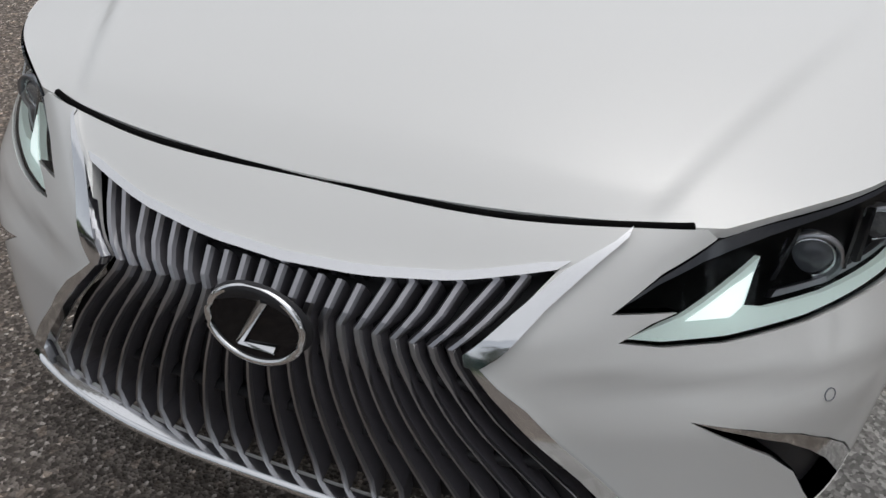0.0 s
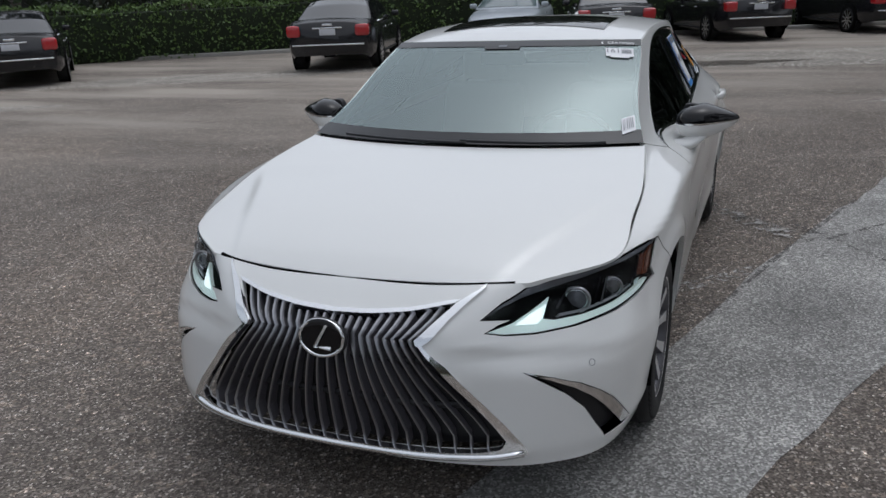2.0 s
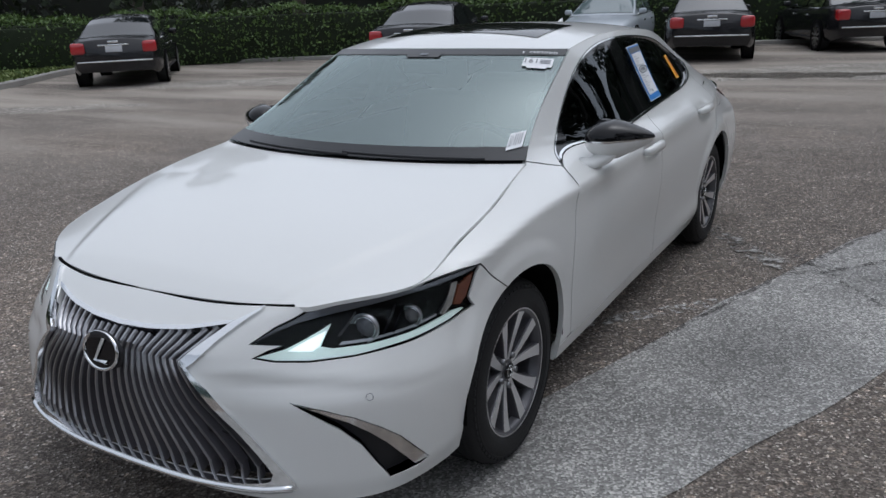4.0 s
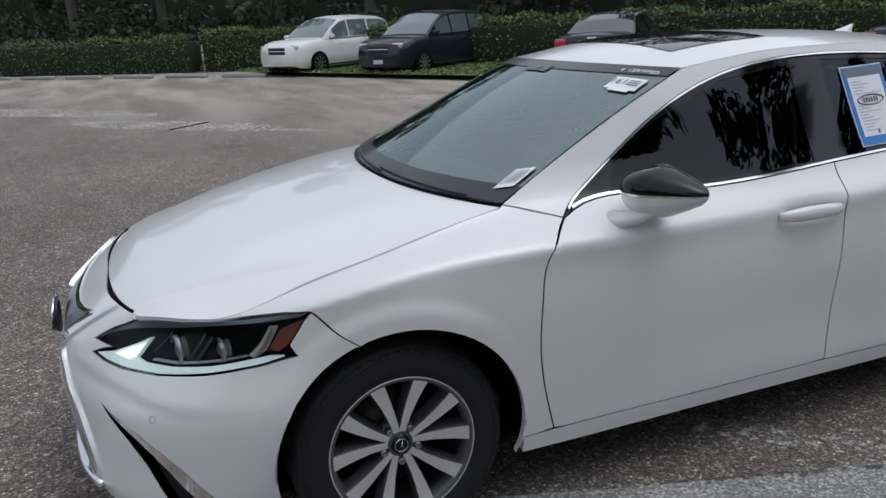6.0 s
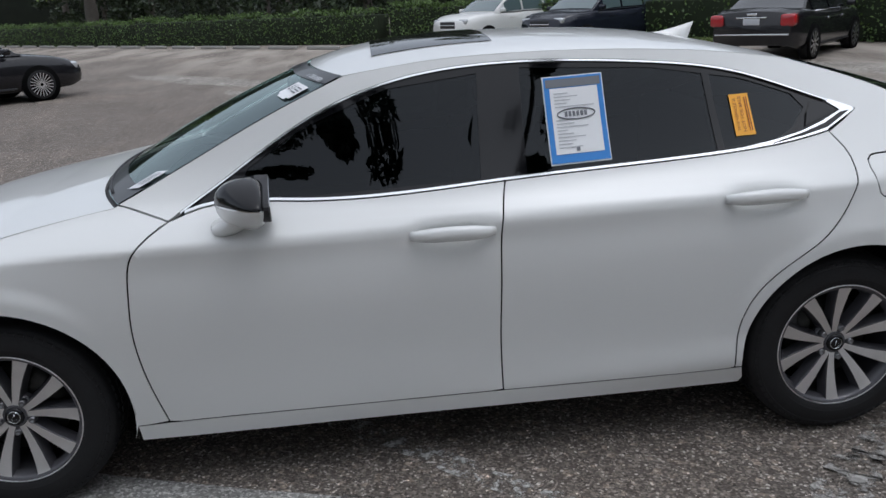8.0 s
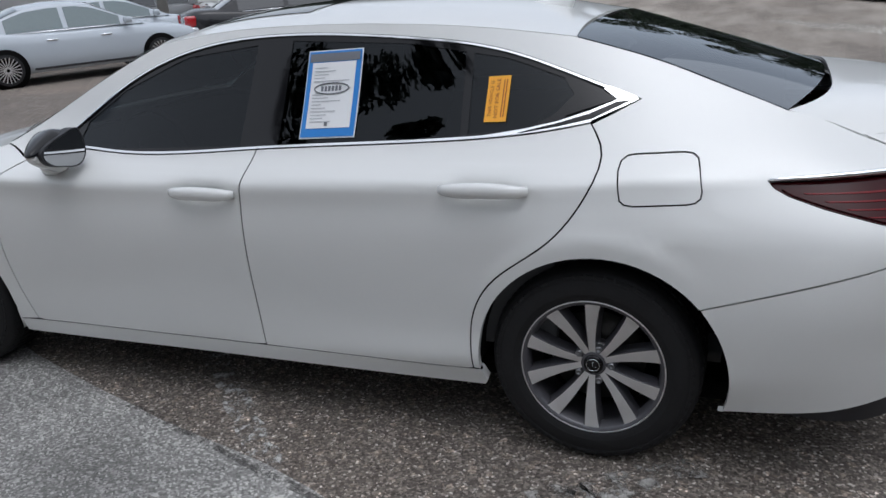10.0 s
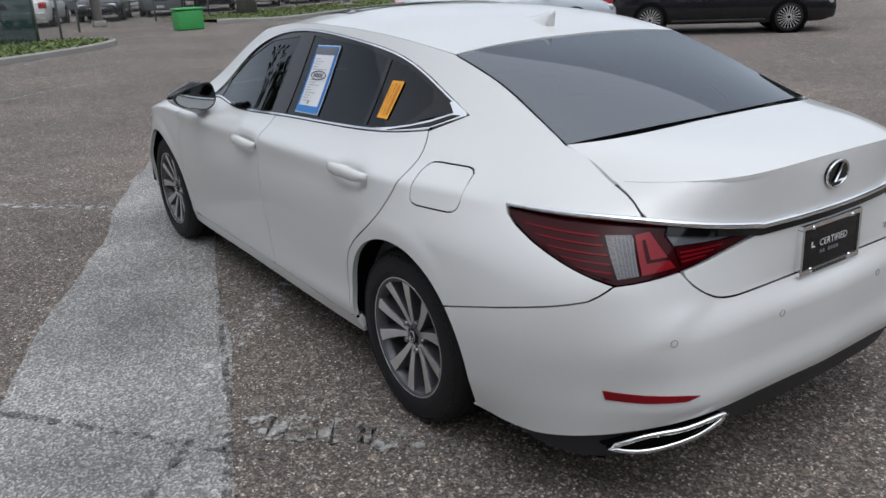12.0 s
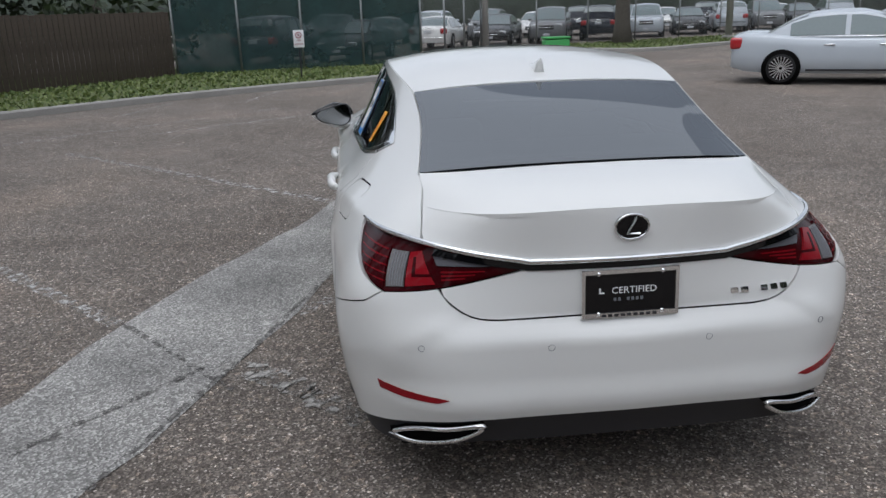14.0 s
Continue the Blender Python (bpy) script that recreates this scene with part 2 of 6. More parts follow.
def skin(s, z):
    """The place on the skin at s metres round from the nose (negative: the car's right side) and height z."""
    s, z = np.atleast_1d(np.asarray(s, float)), np.atleast_1d(np.asarray(z, float))
    side = np.where(s < 0, -1.0, 1.0)
    a = np.abs(s)
    over = a > S_END
    a = np.where(over, 2 * S_END - a, a)
    side = np.where(over, -side, side)
    f = spline(_KS, _KV, a)
    zk = f[:, :, 2]
    h = np.diff(zk, axis=1)
    d = np.diff(f[:, :, :2], axis=1) / h[:, :, None]
    m = np.zeros(f[:, :, :2].shape)
    w1, w2 = (2 * h[:, 1:] + h[:, :-1])[:, :, None], (h[:, 1:] + 2 * h[:, :-1])[:, :, None]
    same = d[:, 1:] * d[:, :-1] > 0
    safe = np.where(same, d[:, 1:], 1.0), np.where(same, d[:, :-1], 1.0)
    m[:, 1:-1] = np.where(same, (w1 + w2) / (w1 / safe[1] + w2 / safe[0]), 0)
    m[:, 0], m[:, -1] = d[:, 0], d[:, -1]
    i = np.clip((z[:, None] >= zk).sum(1) - 1, 0, 5)
    j = np.arange(len(z))
    hh = h[j, i]
    t = (z - zk[j, i]) / hh
    lo, hi = t < 0, t > 1
    tt = np.clip(t, 0, 1)[:, None]
    hh = hh[:, None]
    p = ((1 + 2 * tt) * (1 - tt)**2 * f[j, i, :2] + tt * (1 - tt)**2 * hh * m[j, i] + tt**2 * (3 - 2 * tt) * f[j, i + 1, :2] + tt**2 * (tt - 1) * hh * m[j, i + 1])
    p = p + np.where(lo[:, None], (t[:, None]) * hh * m[j, 0], 0) + np.where(hi[:, None], (t[:, None] - 1) * hh * m[j, -1], 0)
    y = p[:, 1]
    x = np.abs(p[:, 0])
    flare = np.zeros(len(z))
    for cy, cz in ((.97, .33), (3.845, .33)):
        r = np.hypot(y - cy, z - cz)
        t = np.clip((.485 - r) / .06, 0, 1)
        flare += .010 * t * t * (3 - 2 * t) * np.clip((z - .42) / .2, 0, 1) * np.clip((cy + .36 - y) / .2, 0, 1)
    # cups behind the door handles
    for cy, cz in ((2.452, .862), (3.503, .903)):
        flare -= .024 * np.exp(-(np.abs(y - cy) / .125)**4 - (np.abs(z - cz) / .034)**2)
    # shoulder crease: proud along a rising line, undercut below it
    up = z - (.893 + .0165 * (y - 1.9))
    ridge = np.where(up > 0, np.clip(1 - up / .06, 0, 1), np.clip(1 + up / .11, 0, 1)**2)
    flare += .0165 * ridge * np.clip((y - 1.1) / .5, 0, 1) * np.clip((4.35 - y) / .3, 0, 1)
    # ledge under the headlights, and the bumper drawn in below it
    ledge = np.interp(x, [.31, .48, .68, .80, .88], [.622, .612, .592, .570, .558])
    d = ledge - z
    p[:, 1] += .014 * np.where(d > 0, np.clip(d / .03, 0, 1) * np.clip((.33 - d) / .28, 0, 1), 0) * np.clip((x - .33) / .12, 0, 1) * np.clip((.93 - x) / .06, 0, 1) * (y < .8)
    # recessed middle of the rear bumper
    edge = np.interp(z, [.46, .50, .60, .66, .73], [.785, .776, .747, .668, .53])
    t = np.clip((edge - x) / .11, 0, 1)
    p[:, 1] -= .012 * t * t * (3 - 2 * t) * np.clip((z - .40) / .10, 0, 1) * np.clip((.74 - z) / .10, 0, 1) * (y > 4.4)
    k = np.clip((y - 2.3) / 1.0, 0, 1) * np.clip((3.9 - y) / .3, 0, 1)
    flare += .014 * k * np.exp(-((z - .26 - .06 * np.clip(y - 2.4, 0, 1)) / .07)**2)
    return np.stack([(p[:, 0] + np.where(p[:, 0] > .5, flare, 0)) * side, p[:, 1], z], axis=1)


def skin_normal(s, z, e=0.009):
    s, z = np.atleast_1d(np.asarray(s, float)), np.atleast_1d(np.asarray(z, float))
    n = np.cross(skin(s + e, z) - skin(s - e, z), skin(s, z + e) - skin(s, z - e))
    return n / np.linalg.norm(n, axis=1)[:, None]


_GS = np.linspace(0, S_END, 900)


def nose(x, z):
    """s of the skin's front at width x and height z."""
    p = skin(_GS, np.full(900, z))
    k = p[:, 1] < 1.0
    xs, ss = p[k, 0], _GS[k]
    return float(np.interp(x, np.maximum.accumulate(xs), ss)), z


def flank(y, z):
    """s of the skin's side at length y and height z."""
    p = skin(_GS, np.full(900, z))
    return float(np.interp(y, np.maximum.accumulate(p[:, 1]), _GS)), z


def tail(x, z):
    """s of the skin's rear at width x and height z."""
    p = skin(_GS, np.full(900, z))
    k = p[:, 1] > 4.0
    return float(np.interp(-x, -np.minimum.accumulate(p[k, 0]), _GS[k])), z


def dense(poly, step, closed=True):
    out = []
    n = len(poly)
    for i in range(n if closed else n - 1):
        a, b = np.array(poly[i]), np.array(poly[(i + 1) % n])
        k = max(1, int(np.ceil(np.linalg.norm(b - a) / step)))
        out += [tuple(a + (b - a) * j / k) for j in range(k)]
    if not closed:
        out.append(tuple(poly[-1]))
    return out


def curve(poly, step=0.02):
    """A smooth open line through 2D or 3D points."""
    p = np.array(poly, float)
    d = np.concatenate([[0], np.cumsum(np.linalg.norm(np.diff(p, axis=0), axis=1))])
    q = np.linspace(0, d[-1], max(3, int(d[-1] / step) + 1))
    return [tuple(v) for v in spline(d, p, q)]


def area(poly):
    p = np.array(poly)
    return 0.5 * np.sum(p[:, 0] * np.roll(p[:, 1], -1) - np.roll(p[:, 0], -1) * p[:, 1])


def inset(poly, by):
    """The outline drawn in by so many metres."""
    p = np.array(poly)
    if area(poly) < 0:
        p = p[::-1]
    a, b = p - np.roll(p, 1, 0), np.roll(p, -1, 0) - p
    a, b = a / np.linalg.norm(a, axis=1)[:, None], b / np.linalg.norm(b, axis=1)[:, None]
    na, nb = np.stack([-a[:, 1], a[:, 0]], 1), np.stack([-b[:, 1], b[:, 0]], 1)
    k = np.clip(1 + np.sum(na * nb, 1), 0.4, 2)
    return [tuple(v) for v in p + by * (na + nb) / k[:, None]]


def inside(poly, pts):
    p, q = np.array(poly), np.array(pts)
    c = np.zeros(len(q), bool)
    for (x0, y0), (x1, y1) in zip(p, np.roll(p, -1, 0)):
        if y0 != y1:
            c ^= ((y0 > q[:, 1]) != (y1 > q[:, 1])) & (q[:, 0] < (x1 - x0) * (q[:, 1] - y0) / (y1 - y0) + x0)
    return c


from mathutils.geometry import delaunay_2d_cdt


def fill(outline, holes, step):
    """Triangles that fill an outline with holes, with an even net of points inside."""
    loops = [dense(outline, step * 0.7)] + [dense(h, step * 0.7) for h in holes]
    pts, edges = [], []
    for lp in loops:
        b = len(pts)
        pts += lp
        edges += [(b + i, b + (i + 1) % len(lp)) for i in range(len(lp))]
    rim = np.array(pts)
    x0, y0 = rim.min(0)
    x1, y1 = rim.max(0)
    gx, gy = np.meshgrid(np.arange(x0 + step / 2, x1, step), np.arange(y0 + step / 2, y1, step))
    g = np.stack([gx.ravel(), gy.ravel()], 1)
    ok = inside(loops[0], g)
    for h in loops[1:]:
        ok &= ~inside(h, g)
    g = g[ok]
    if len(g):
        near = np.array([np.min(np.sum((rim - q)**2, 1)) for q in g])
        g = g[near > (0.35 * step)**2]
    allp = [Vector(p) for p in pts] + [Vector(p) for p in g]
    v, _, f, _, _, _ = delaunay_2d_cdt(allp, edges, [], 0, 1e-7)
    v = np.array([tuple(a) for a in v])
    f = np.array([t for t in f if len(t) == 3])
    c = v[f].mean(1)
    keep = inside(loops[0], c)
    for h in loops[1:]:
        keep &= ~inside(h, c)
    return v, f[keep]


def panel(name, outline, material, parent, holes=(), lift=0.0, step=0.03, edge=0.02, gap=0.0027, label="", right=False, place=None, normal=None):
    """A sheet of the skin inside an outline of (s, z), with turned-in edges. right: its mirror image on the car's right side."""
    place, normal = place or skin, normal or skin_normal
    out = inset(outline, gap) if gap else list(outline)
    hs = [inset(h, -gap) if gap else list(h) for h in holes]
    v, f = fill(out, hs, step)
    if right:
        v = v * np.array([-1, 1])
        f = f[:, ::-1]
    n = normal(v[:, 0], v[:, 1])
    p = place(v[:, 0], v[:, 1]) + n * lift
    tri = v[f]
    ar = np.cross(tri[:, 1] - tri[:, 0], tri[:, 2] - tri[:, 0])
    f = np.where((ar > 0)[:, None], f, f[:, ::-1])
    verts, norms, faces = list(map(tuple, p)), list(map(tuple, n)), [tuple(map(int, t)) for t in f]
    if edge:
        count = {}
        for t in faces:
            for a, b in zip(t, t[1:] + t[:1]):
                count[(a, b)] = 1
        for a, b in count:
            if (b, a) not in count:
                k = len(verts)
                along = p[b] - p[a]
                out_n = np.cross(along, n[a])
                out_n = out_n / (np.linalg.norm(out_n) + 1e-9)
                verts += [tuple(p[a]), tuple(p[b]), tuple(p[b] - n[b] * edge), tuple(p[a] - n[a] * edge)]
                norms += [tuple(out_n)] * 4
                faces.append((k, k + 3, k + 2, k + 1))
    me = bpy.data.meshes.new(name)
    me.from_pydata(verts, [], faces)
    me.polygons.foreach_set("use_smooth", [True] * len(me.polygons))
    me.materials.append(material)
    me.normals_split_custom_set_from_vertices(norms)
    ob = new(name, me)
    if parent:
        ob.parent = parent
    return tagged(ob, label)


def crossloft(name, rows, material, parent, py=2.2, pz=2.4, across=33, along=40, extra=None, thick=0.0, lift=0.0, label="", u0=-1.0, u1=1.0, t0=0.0, t1=1.0):
    """A sheet across the car: rows of (centre y, centre z, edge x, edge y, edge z), smooth along; extra(x, y) adds height."""
    r = np.array(rows, float)
    k = np.concatenate([[0], np.cumsum(np.linalg.norm(np.diff(r[:, [0, 1]], axis=0), axis=1) + np.linalg.norm(np.diff(r[:, 2:], axis=0), axis=1))])
    q = spline(k, r, k[-1] * np.linspace(t0, t1, along))
    a = np.linspace(u0, u1, across)
    w = np.abs(a)
    x = a[None] * q[:, 2:3]
    y = q[:, 0:1] + (q[:, 3:4] - q[:, 0:1]) * w[None]**py
    z = q[:, 1:2] + (q[:, 4:5] - q[:, 1:2]) * w[None]**pz + lift
    if extra:
        z = z + extra(x, y)
    verts = np.stack([x, y, z], 2).reshape(-1, 3)
    faces = [(i * across + j, i * across + j + 1, (i + 1) * across + j + 1, (i + 1) * across + j) for i in range(along - 1) for j in range(across - 1)]
    bm = bmesh.new()
    vs = [bm.verts.new(p) for p in verts]
    for f in faces:
        bm.faces.new([vs[i] for i in f])
    bmesh.ops.recalc_face_normals(bm, faces=bm.faces)
    if sum(f.normal.z for f in bm.faces) < 0:
        bmesh.ops.reverse_faces(bm, faces=bm.faces)
    if thick:
        rim = [e for e in bm.edges if e.is_boundary]
        new_e = bmesh.ops.extrude_edge_only(bm, edges=rim)["geom"]
        for v in [g for g in new_e if isinstance(g, bmesh.types.BMVert)]:
            v.co.z -= thick
        for e in rim:
            e.smooth = False
    return part(name, bm, material, parent, label)


car = tagged(new("sedan"), "pearl white four-door luxury sedan with dark spindle grille, parked on asphalt", "car")
car.matrix_basis = Matrix.LocRotScale((0, .035, .003), None, (1.036, .994, 1.0))

# outlines shared by neighbouring panels
ARCH_F, ARCH_R, ARCH = (0.97, 0.33), (3.845, 0.33), 0.388


def arch(centre, a0, a1, n=22):
    return [flank(centre[0] - ARCH * math.cos(radians(a0 + (a1 - a0) * i / n)), centre[1] + ARCH * math.sin(radians(a0 + (a1 - a0) * i / n))) for i in range(n + 1)]


HEADLIGHT = [nose(.452, .684), nose(.50, .722), nose(.56, .757), nose(.64, .771), nose(.72, .783), flank(.49, .793), flank(.58, .803), flank(.66, .810), flank(.722, .808), flank(.70, .785), flank(.655, .72),
             flank(.672, .690), flank(.58, .671), nose(.80, .650), nose(.70, .636), nose(.60, .632), nose(.52, .638), nose(.468, .648), nose(.50, .664), nose(.53, .676)]
GRILLE_L = [(0, .688), (.12, .692), (.25, .705), (.37, .728), (.33, .685), (.283, .636), (.34, .57), (.42, .475), (.50, .375), (.54, .315), (.525, .292), (.47, .280), (.30, .270), (.12, .265), (0, .264)]
GRILLE = [nose(x, z) for x, z in GRILLE_L] + [(-nose(x, z)[0], z) for x, z in GRILLE_L[-2:0:-1]]
FOG = [nose(.578, .532), nose(.66, .505), nose(.73, .472), nose(.777, .434), nose(.812, .390), nose(.836, .335), nose(.850, .285), nose(.842, .276), nose(.794, .268), nose(.772, .325), nose(.742, .392), nose(.698, .448), nose(.645, .490)]


def belt_z(s):
    return float(spline(_KS, _KV[:, 5, 2], [s])[0])


def on_belt(s0, s1, n=14, drop=0.0):
    return [(s, belt_z(s) - drop) for s in np.linspace(s0, s1, n)]


S_HL_TOP = nose(.56, .757)[0]
S_FEND = flank(.478, .795)[0]
A_F = arch(ARCH_F, -16, 180 + 18, 40)
DOOR_F = curve([flank(1.548, .948), flank(1.49, .915), flank(1.445, .87), flank(1.418, .76), flank(1.408, .63), flank(1.425, .45), flank(1.468, .278)], 0.03)
DOOR_M = curve([flank(2.645, 1.003), flank(2.622, .914), flank(2.608, .711), flank(2.602, .509), flank(2.606, .282)], 0.04)
DOOR_R = curve([flank(3.80, 1.075), flank(3.845, 1.0), flank(3.815, .897), flank(3.70, .755), flank(3.505, .60), flank(3.44, .468), flank(3.432, .293)], 0.03)
SILL_TOP = curve([flank(1.36, .268), flank(1.468, .272), flank(2.05, .276), flank(2.606, .278), flank(3.2, .284), flank(3.432, .289), flank(3.46, .29)], 0.05)
BELT = curve([flank(1.548, .948), flank(1.635, .972), flank(1.967, .979), flank(2.648, 1.003), flank(3.24, 1.026), flank(3.55, 1.045), flank(3.70, 1.062), flank(3.80, 1.078)], 0.05)
DLO_TOP = curve([flank(3.935, 1.135), flank(3.73, 1.212), flank(3.52, 1.285), flank(3.18, 1.342), flank(2.70, 1.368), flank(2.27, 1.322), flank(1.983, 1.212), flank(1.72, 1.05), flank(1.548, .948)], 0.04)
PILLAR = curve([flank(1.375, .996), flank(1.60, 1.105), flank(1.87, 1.238), flank(2.135, 1.352)], 0.04)
ROOF_SEAM = curve([flank(2.135, 1.352), flank(2.40, 1.383), flank(2.70, 1.395), flank(3.2, 1.380), flank(3.5, 1.350), flank(3.72, 1.316)], 0.05)
C_EDGE = curve([flank(3.72, 1.316), flank(3.95, 1.245), flank(4.15, 1.168), flank(4.35, 1.088)], 0.04)
TRUNK_SIDE = curve([flank(4.35, 1.088), flank(4.46, 1.055), flank(4.56, 1.012), tail(.615, .972), tail(.622, .935), tail(.60, .86), tail(.584, .80), tail(.54, .745), tail(.475, .709), tail(.40, .700)], 0.03)
TL_TOP = curve([flank(4.31, .926), flank(4.45, .929), tail(.66, .931), tail(.60, .926), tail(.45, .905), tail(.28, .880)], 0.03)
TL_BOT = curve([tail(.28, .870), tail(.38, .843), tail(.50, .816), tail(.60, .797), tail(.69, .785), tail(.750, .779)], 0.03)
TL_SIDE = [tail(.750, .779), flank(4.655, .804), flank(4.556, .833), flank(4.452, .861), flank(4.364, .890), flank(4.325, .910), flank(4.31, .926)]
QB_GAP = [flank(4.146, .577), flank(4.28, .617), flank(4.40, .652), flank(4.52, .687), flank(4.62, .715), tail(.812, .736), tail(.790, .752), tail(.753, .779)]
A_R = arch(ARCH_R, -8, 180 + 16, 40)

# ---- ground ----
def ground_material():
    m = bpy.data.materials.new("worn_asphalt")
    m.use_nodes = True
    nt = m.node_tree
    b = nt.nodes["Principled BSDF"]
    N, L = nt.nodes.new, nt.links.new
    tc = N("ShaderNodeTexCoord")

    def noise_node(scale, detail=4):
        n = N("ShaderNodeTexNoise")
        n.inputs["Scale"].default_value, n.inputs["Detail"].default_value = scale, detail
        L(tc.outputs["Object"], n.inputs["Vector"])
        return n

    def ramp(src, *stops):
        r = N("ShaderNodeValToRGB")
        while len(r.color_ramp.elements) < len(stops):
            r.color_ramp.elements.new(0.5)
        for e, (p, c) in zip(r.color_ramp.elements, stops):
            e.position, e.color = p, (*c, 1)
        L(src, r.inputs[0])
        return r

    def mix(kind, fac, a, c):
        x = N("ShaderNodeMix")
        x.data_type, x.blend_type = "RGBA", kind
        for socket, v in ((x.inputs[0], fac), (x.inputs[6], a), (x.inputs[7], c)):
            if isinstance(v, (int, float)):
                socket.default_value = v
            elif isinstance(v, tuple):
                socket.default_value = (*v, 1)
            else:
                L(v, socket)
        return x.outputs[2]

    vo = N("ShaderNodeTexVoronoi")
    vo.inputs["Scale"].default_value = 120
    L(tc.outputs["Object"], vo.inputs["Vector"])
    stones = ramp(vo.outputs["Color"], (0.0, (.050, .043, .037)), (0.5, (.128, .111, .096)), (0.8, (.262, .230, .202)), (1.0, (.80, .74, .68)))
    big = noise_node(0.35, 5)
    blot = ramp(big.outputs[0], (0.3, (.82, .80, .78)), (0.52, (1, 1, 1)), (0.75, (1.3, 1.24, 1.18)))
    mid = noise_node(3.0, 6)
    blot2 = ramp(mid.outputs[0], (0.3, (.86, .85, .84)), (0.7, (1.12, 1.12, 1.12)))
    col = mix("MULTIPLY", 1.0, stones.outputs[0], blot.outputs[0])
    col = mix("MULTIPLY", 1.0, col, blot2.outputs[0])
    # larger pale and dark pebbles among the stones
    peb = N("ShaderNodeTexVoronoi")
    peb.inputs["Scale"].default_value = 46
    L(tc.outputs["Object"], peb.inputs["Vector"])
    pick = ramp(peb.outputs["Color"], (0.0, (.62, .60, .58)), (0.25, (.95, .95, .95)), (0.72, (1.0, 1.0, 1.0)), (0.93, (1.9, 1.8, 1.7)))
    col = mix("MULTIPLY", 1.0, col, pick.outputs[0])
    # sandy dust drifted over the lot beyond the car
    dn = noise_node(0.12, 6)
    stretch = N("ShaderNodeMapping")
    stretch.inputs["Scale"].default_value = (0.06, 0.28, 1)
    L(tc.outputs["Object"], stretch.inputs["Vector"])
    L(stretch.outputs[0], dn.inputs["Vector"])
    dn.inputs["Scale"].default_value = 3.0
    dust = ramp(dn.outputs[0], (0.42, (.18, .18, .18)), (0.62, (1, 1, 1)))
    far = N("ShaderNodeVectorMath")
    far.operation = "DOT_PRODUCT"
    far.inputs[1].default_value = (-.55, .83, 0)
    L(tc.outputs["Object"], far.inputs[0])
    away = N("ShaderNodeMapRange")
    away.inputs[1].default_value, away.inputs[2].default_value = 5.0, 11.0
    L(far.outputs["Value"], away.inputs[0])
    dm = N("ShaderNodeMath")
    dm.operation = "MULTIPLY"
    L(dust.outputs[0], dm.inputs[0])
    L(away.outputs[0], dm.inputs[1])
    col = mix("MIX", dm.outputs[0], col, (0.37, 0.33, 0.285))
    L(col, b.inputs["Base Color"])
    b.inputs["Roughness"].default_value = 0.85
    b.inputs["Specular IOR Level"].default_value = 0.3
    bp = N("ShaderNodeBump")
    bp.inputs["Strength"].default_value, bp.inputs["Distance"].default_value = 0.7, 0.006
    L(vo.outputs["Distance"], bp.inputs["Height"])
    L(bp.outputs[0], b.inputs["Normal"])
    return m


M_ASPHALT = ground_material()
bm = bmesh.new()
bmesh.ops.create_grid(bm, x_segments=60, y_segments=60, size=300)
tagged(part("ground", bm, M_ASPHALT), "worn grey-brown asphalt of a parking lot with sandy dust", "ground", kind="structure")

# ---- the sedan's panels ----
bump_l = on_belt(0.0, S_HL_TOP, 30, 0.003)
hl_low = HEADLIGHT[2::-1] + HEADLIGHT[:7:-1]  # inner and lower side of the lamp, from the hood edge round to its rear tip
lower = [flank(.845, .694)]
arch_front = [p for p in A_F if p[0] < flank(.845, .694)[0] and p[1] < .70][::-1]
bottom = [(s, .212 + .016 * max(0, 1 - s / .6)) for s in np.linspace(arch_front[-1][0], 0, 26)]
half = bump_l[:-1] + hl_low + lower + arch_front + bottom[1:]
BUMPER = half[:-1] + [(bottom[-1])] + [(-s, z) for s, z in half[-2:0:-1]]
panel("front_bumper", BUMPER, M_WHITE, car, [GRILLE, FOG, [(-s, z) for s, z in FOG]], step=0.02)

fender = [HEADLIGHT[8], HEADLIGHT[7], HEADLIGHT[6], HEADLIGHT[5]] + on_belt(S_FEND + .01, flank(1.36, .985)[0], 70, .0) + [flank(1.375, .996), flank(1.46, .972)] + DOOR_F + [flank(1.40, .27), flank(1.365, .268)] \
    + [p for p in A_F if p[0] > flank(.845, .694)[0]][::-1] + [flank(.845, .694)]
b_f = [p for p in BELT if p[0] <= DOOR_M[0][0]]
b_r = [p for p in BELT if p[0] > DOOR_M[0][0]]
s_f = [p for p in SILL_TOP if DOOR_F[-1][0] < p[0] < DOOR_M[-1][0]]
s_r = [p for p in SILL_TOP if DOOR_M[-1][0] < p[0] < DOOR_R[-1][0]]
front_door = b_f + DOOR_M + s_f[::-1] + DOOR_F[::-1][:-1]
rear_door = [DOOR_M[0]] + b_r + DOOR_R[1:] + s_r[::-1] + DOOR_M[::-1][:-1]
rocker = SILL_TOP + [flank(3.475, .24), flank(3.462, .217)] + [flank(y, .204 + .006 * (y - 1.36)) for y in np.linspace(3.3, 1.362, 12)]
uniside = PILLAR + ROOF_SEAM[1:] + C_EDGE[1:]
tr_top = [p for p in TRUNK_SIDE if p[1] > .935]
uniside += tr_top[1:] + [(tail(.622, .933))] + [p for p in TL_TOP if p[0] < tail(.622, .933)[0]][::-1] + TL_SIDE[-2:0:-1] + QB_GAP[::-1]
ar_up = [p for p in A_R if p[1] > .572 or p[0] < flank(3.8, .4)[0]]
ar_up = [p for p in ar_up if p[1] > .285][::-1]
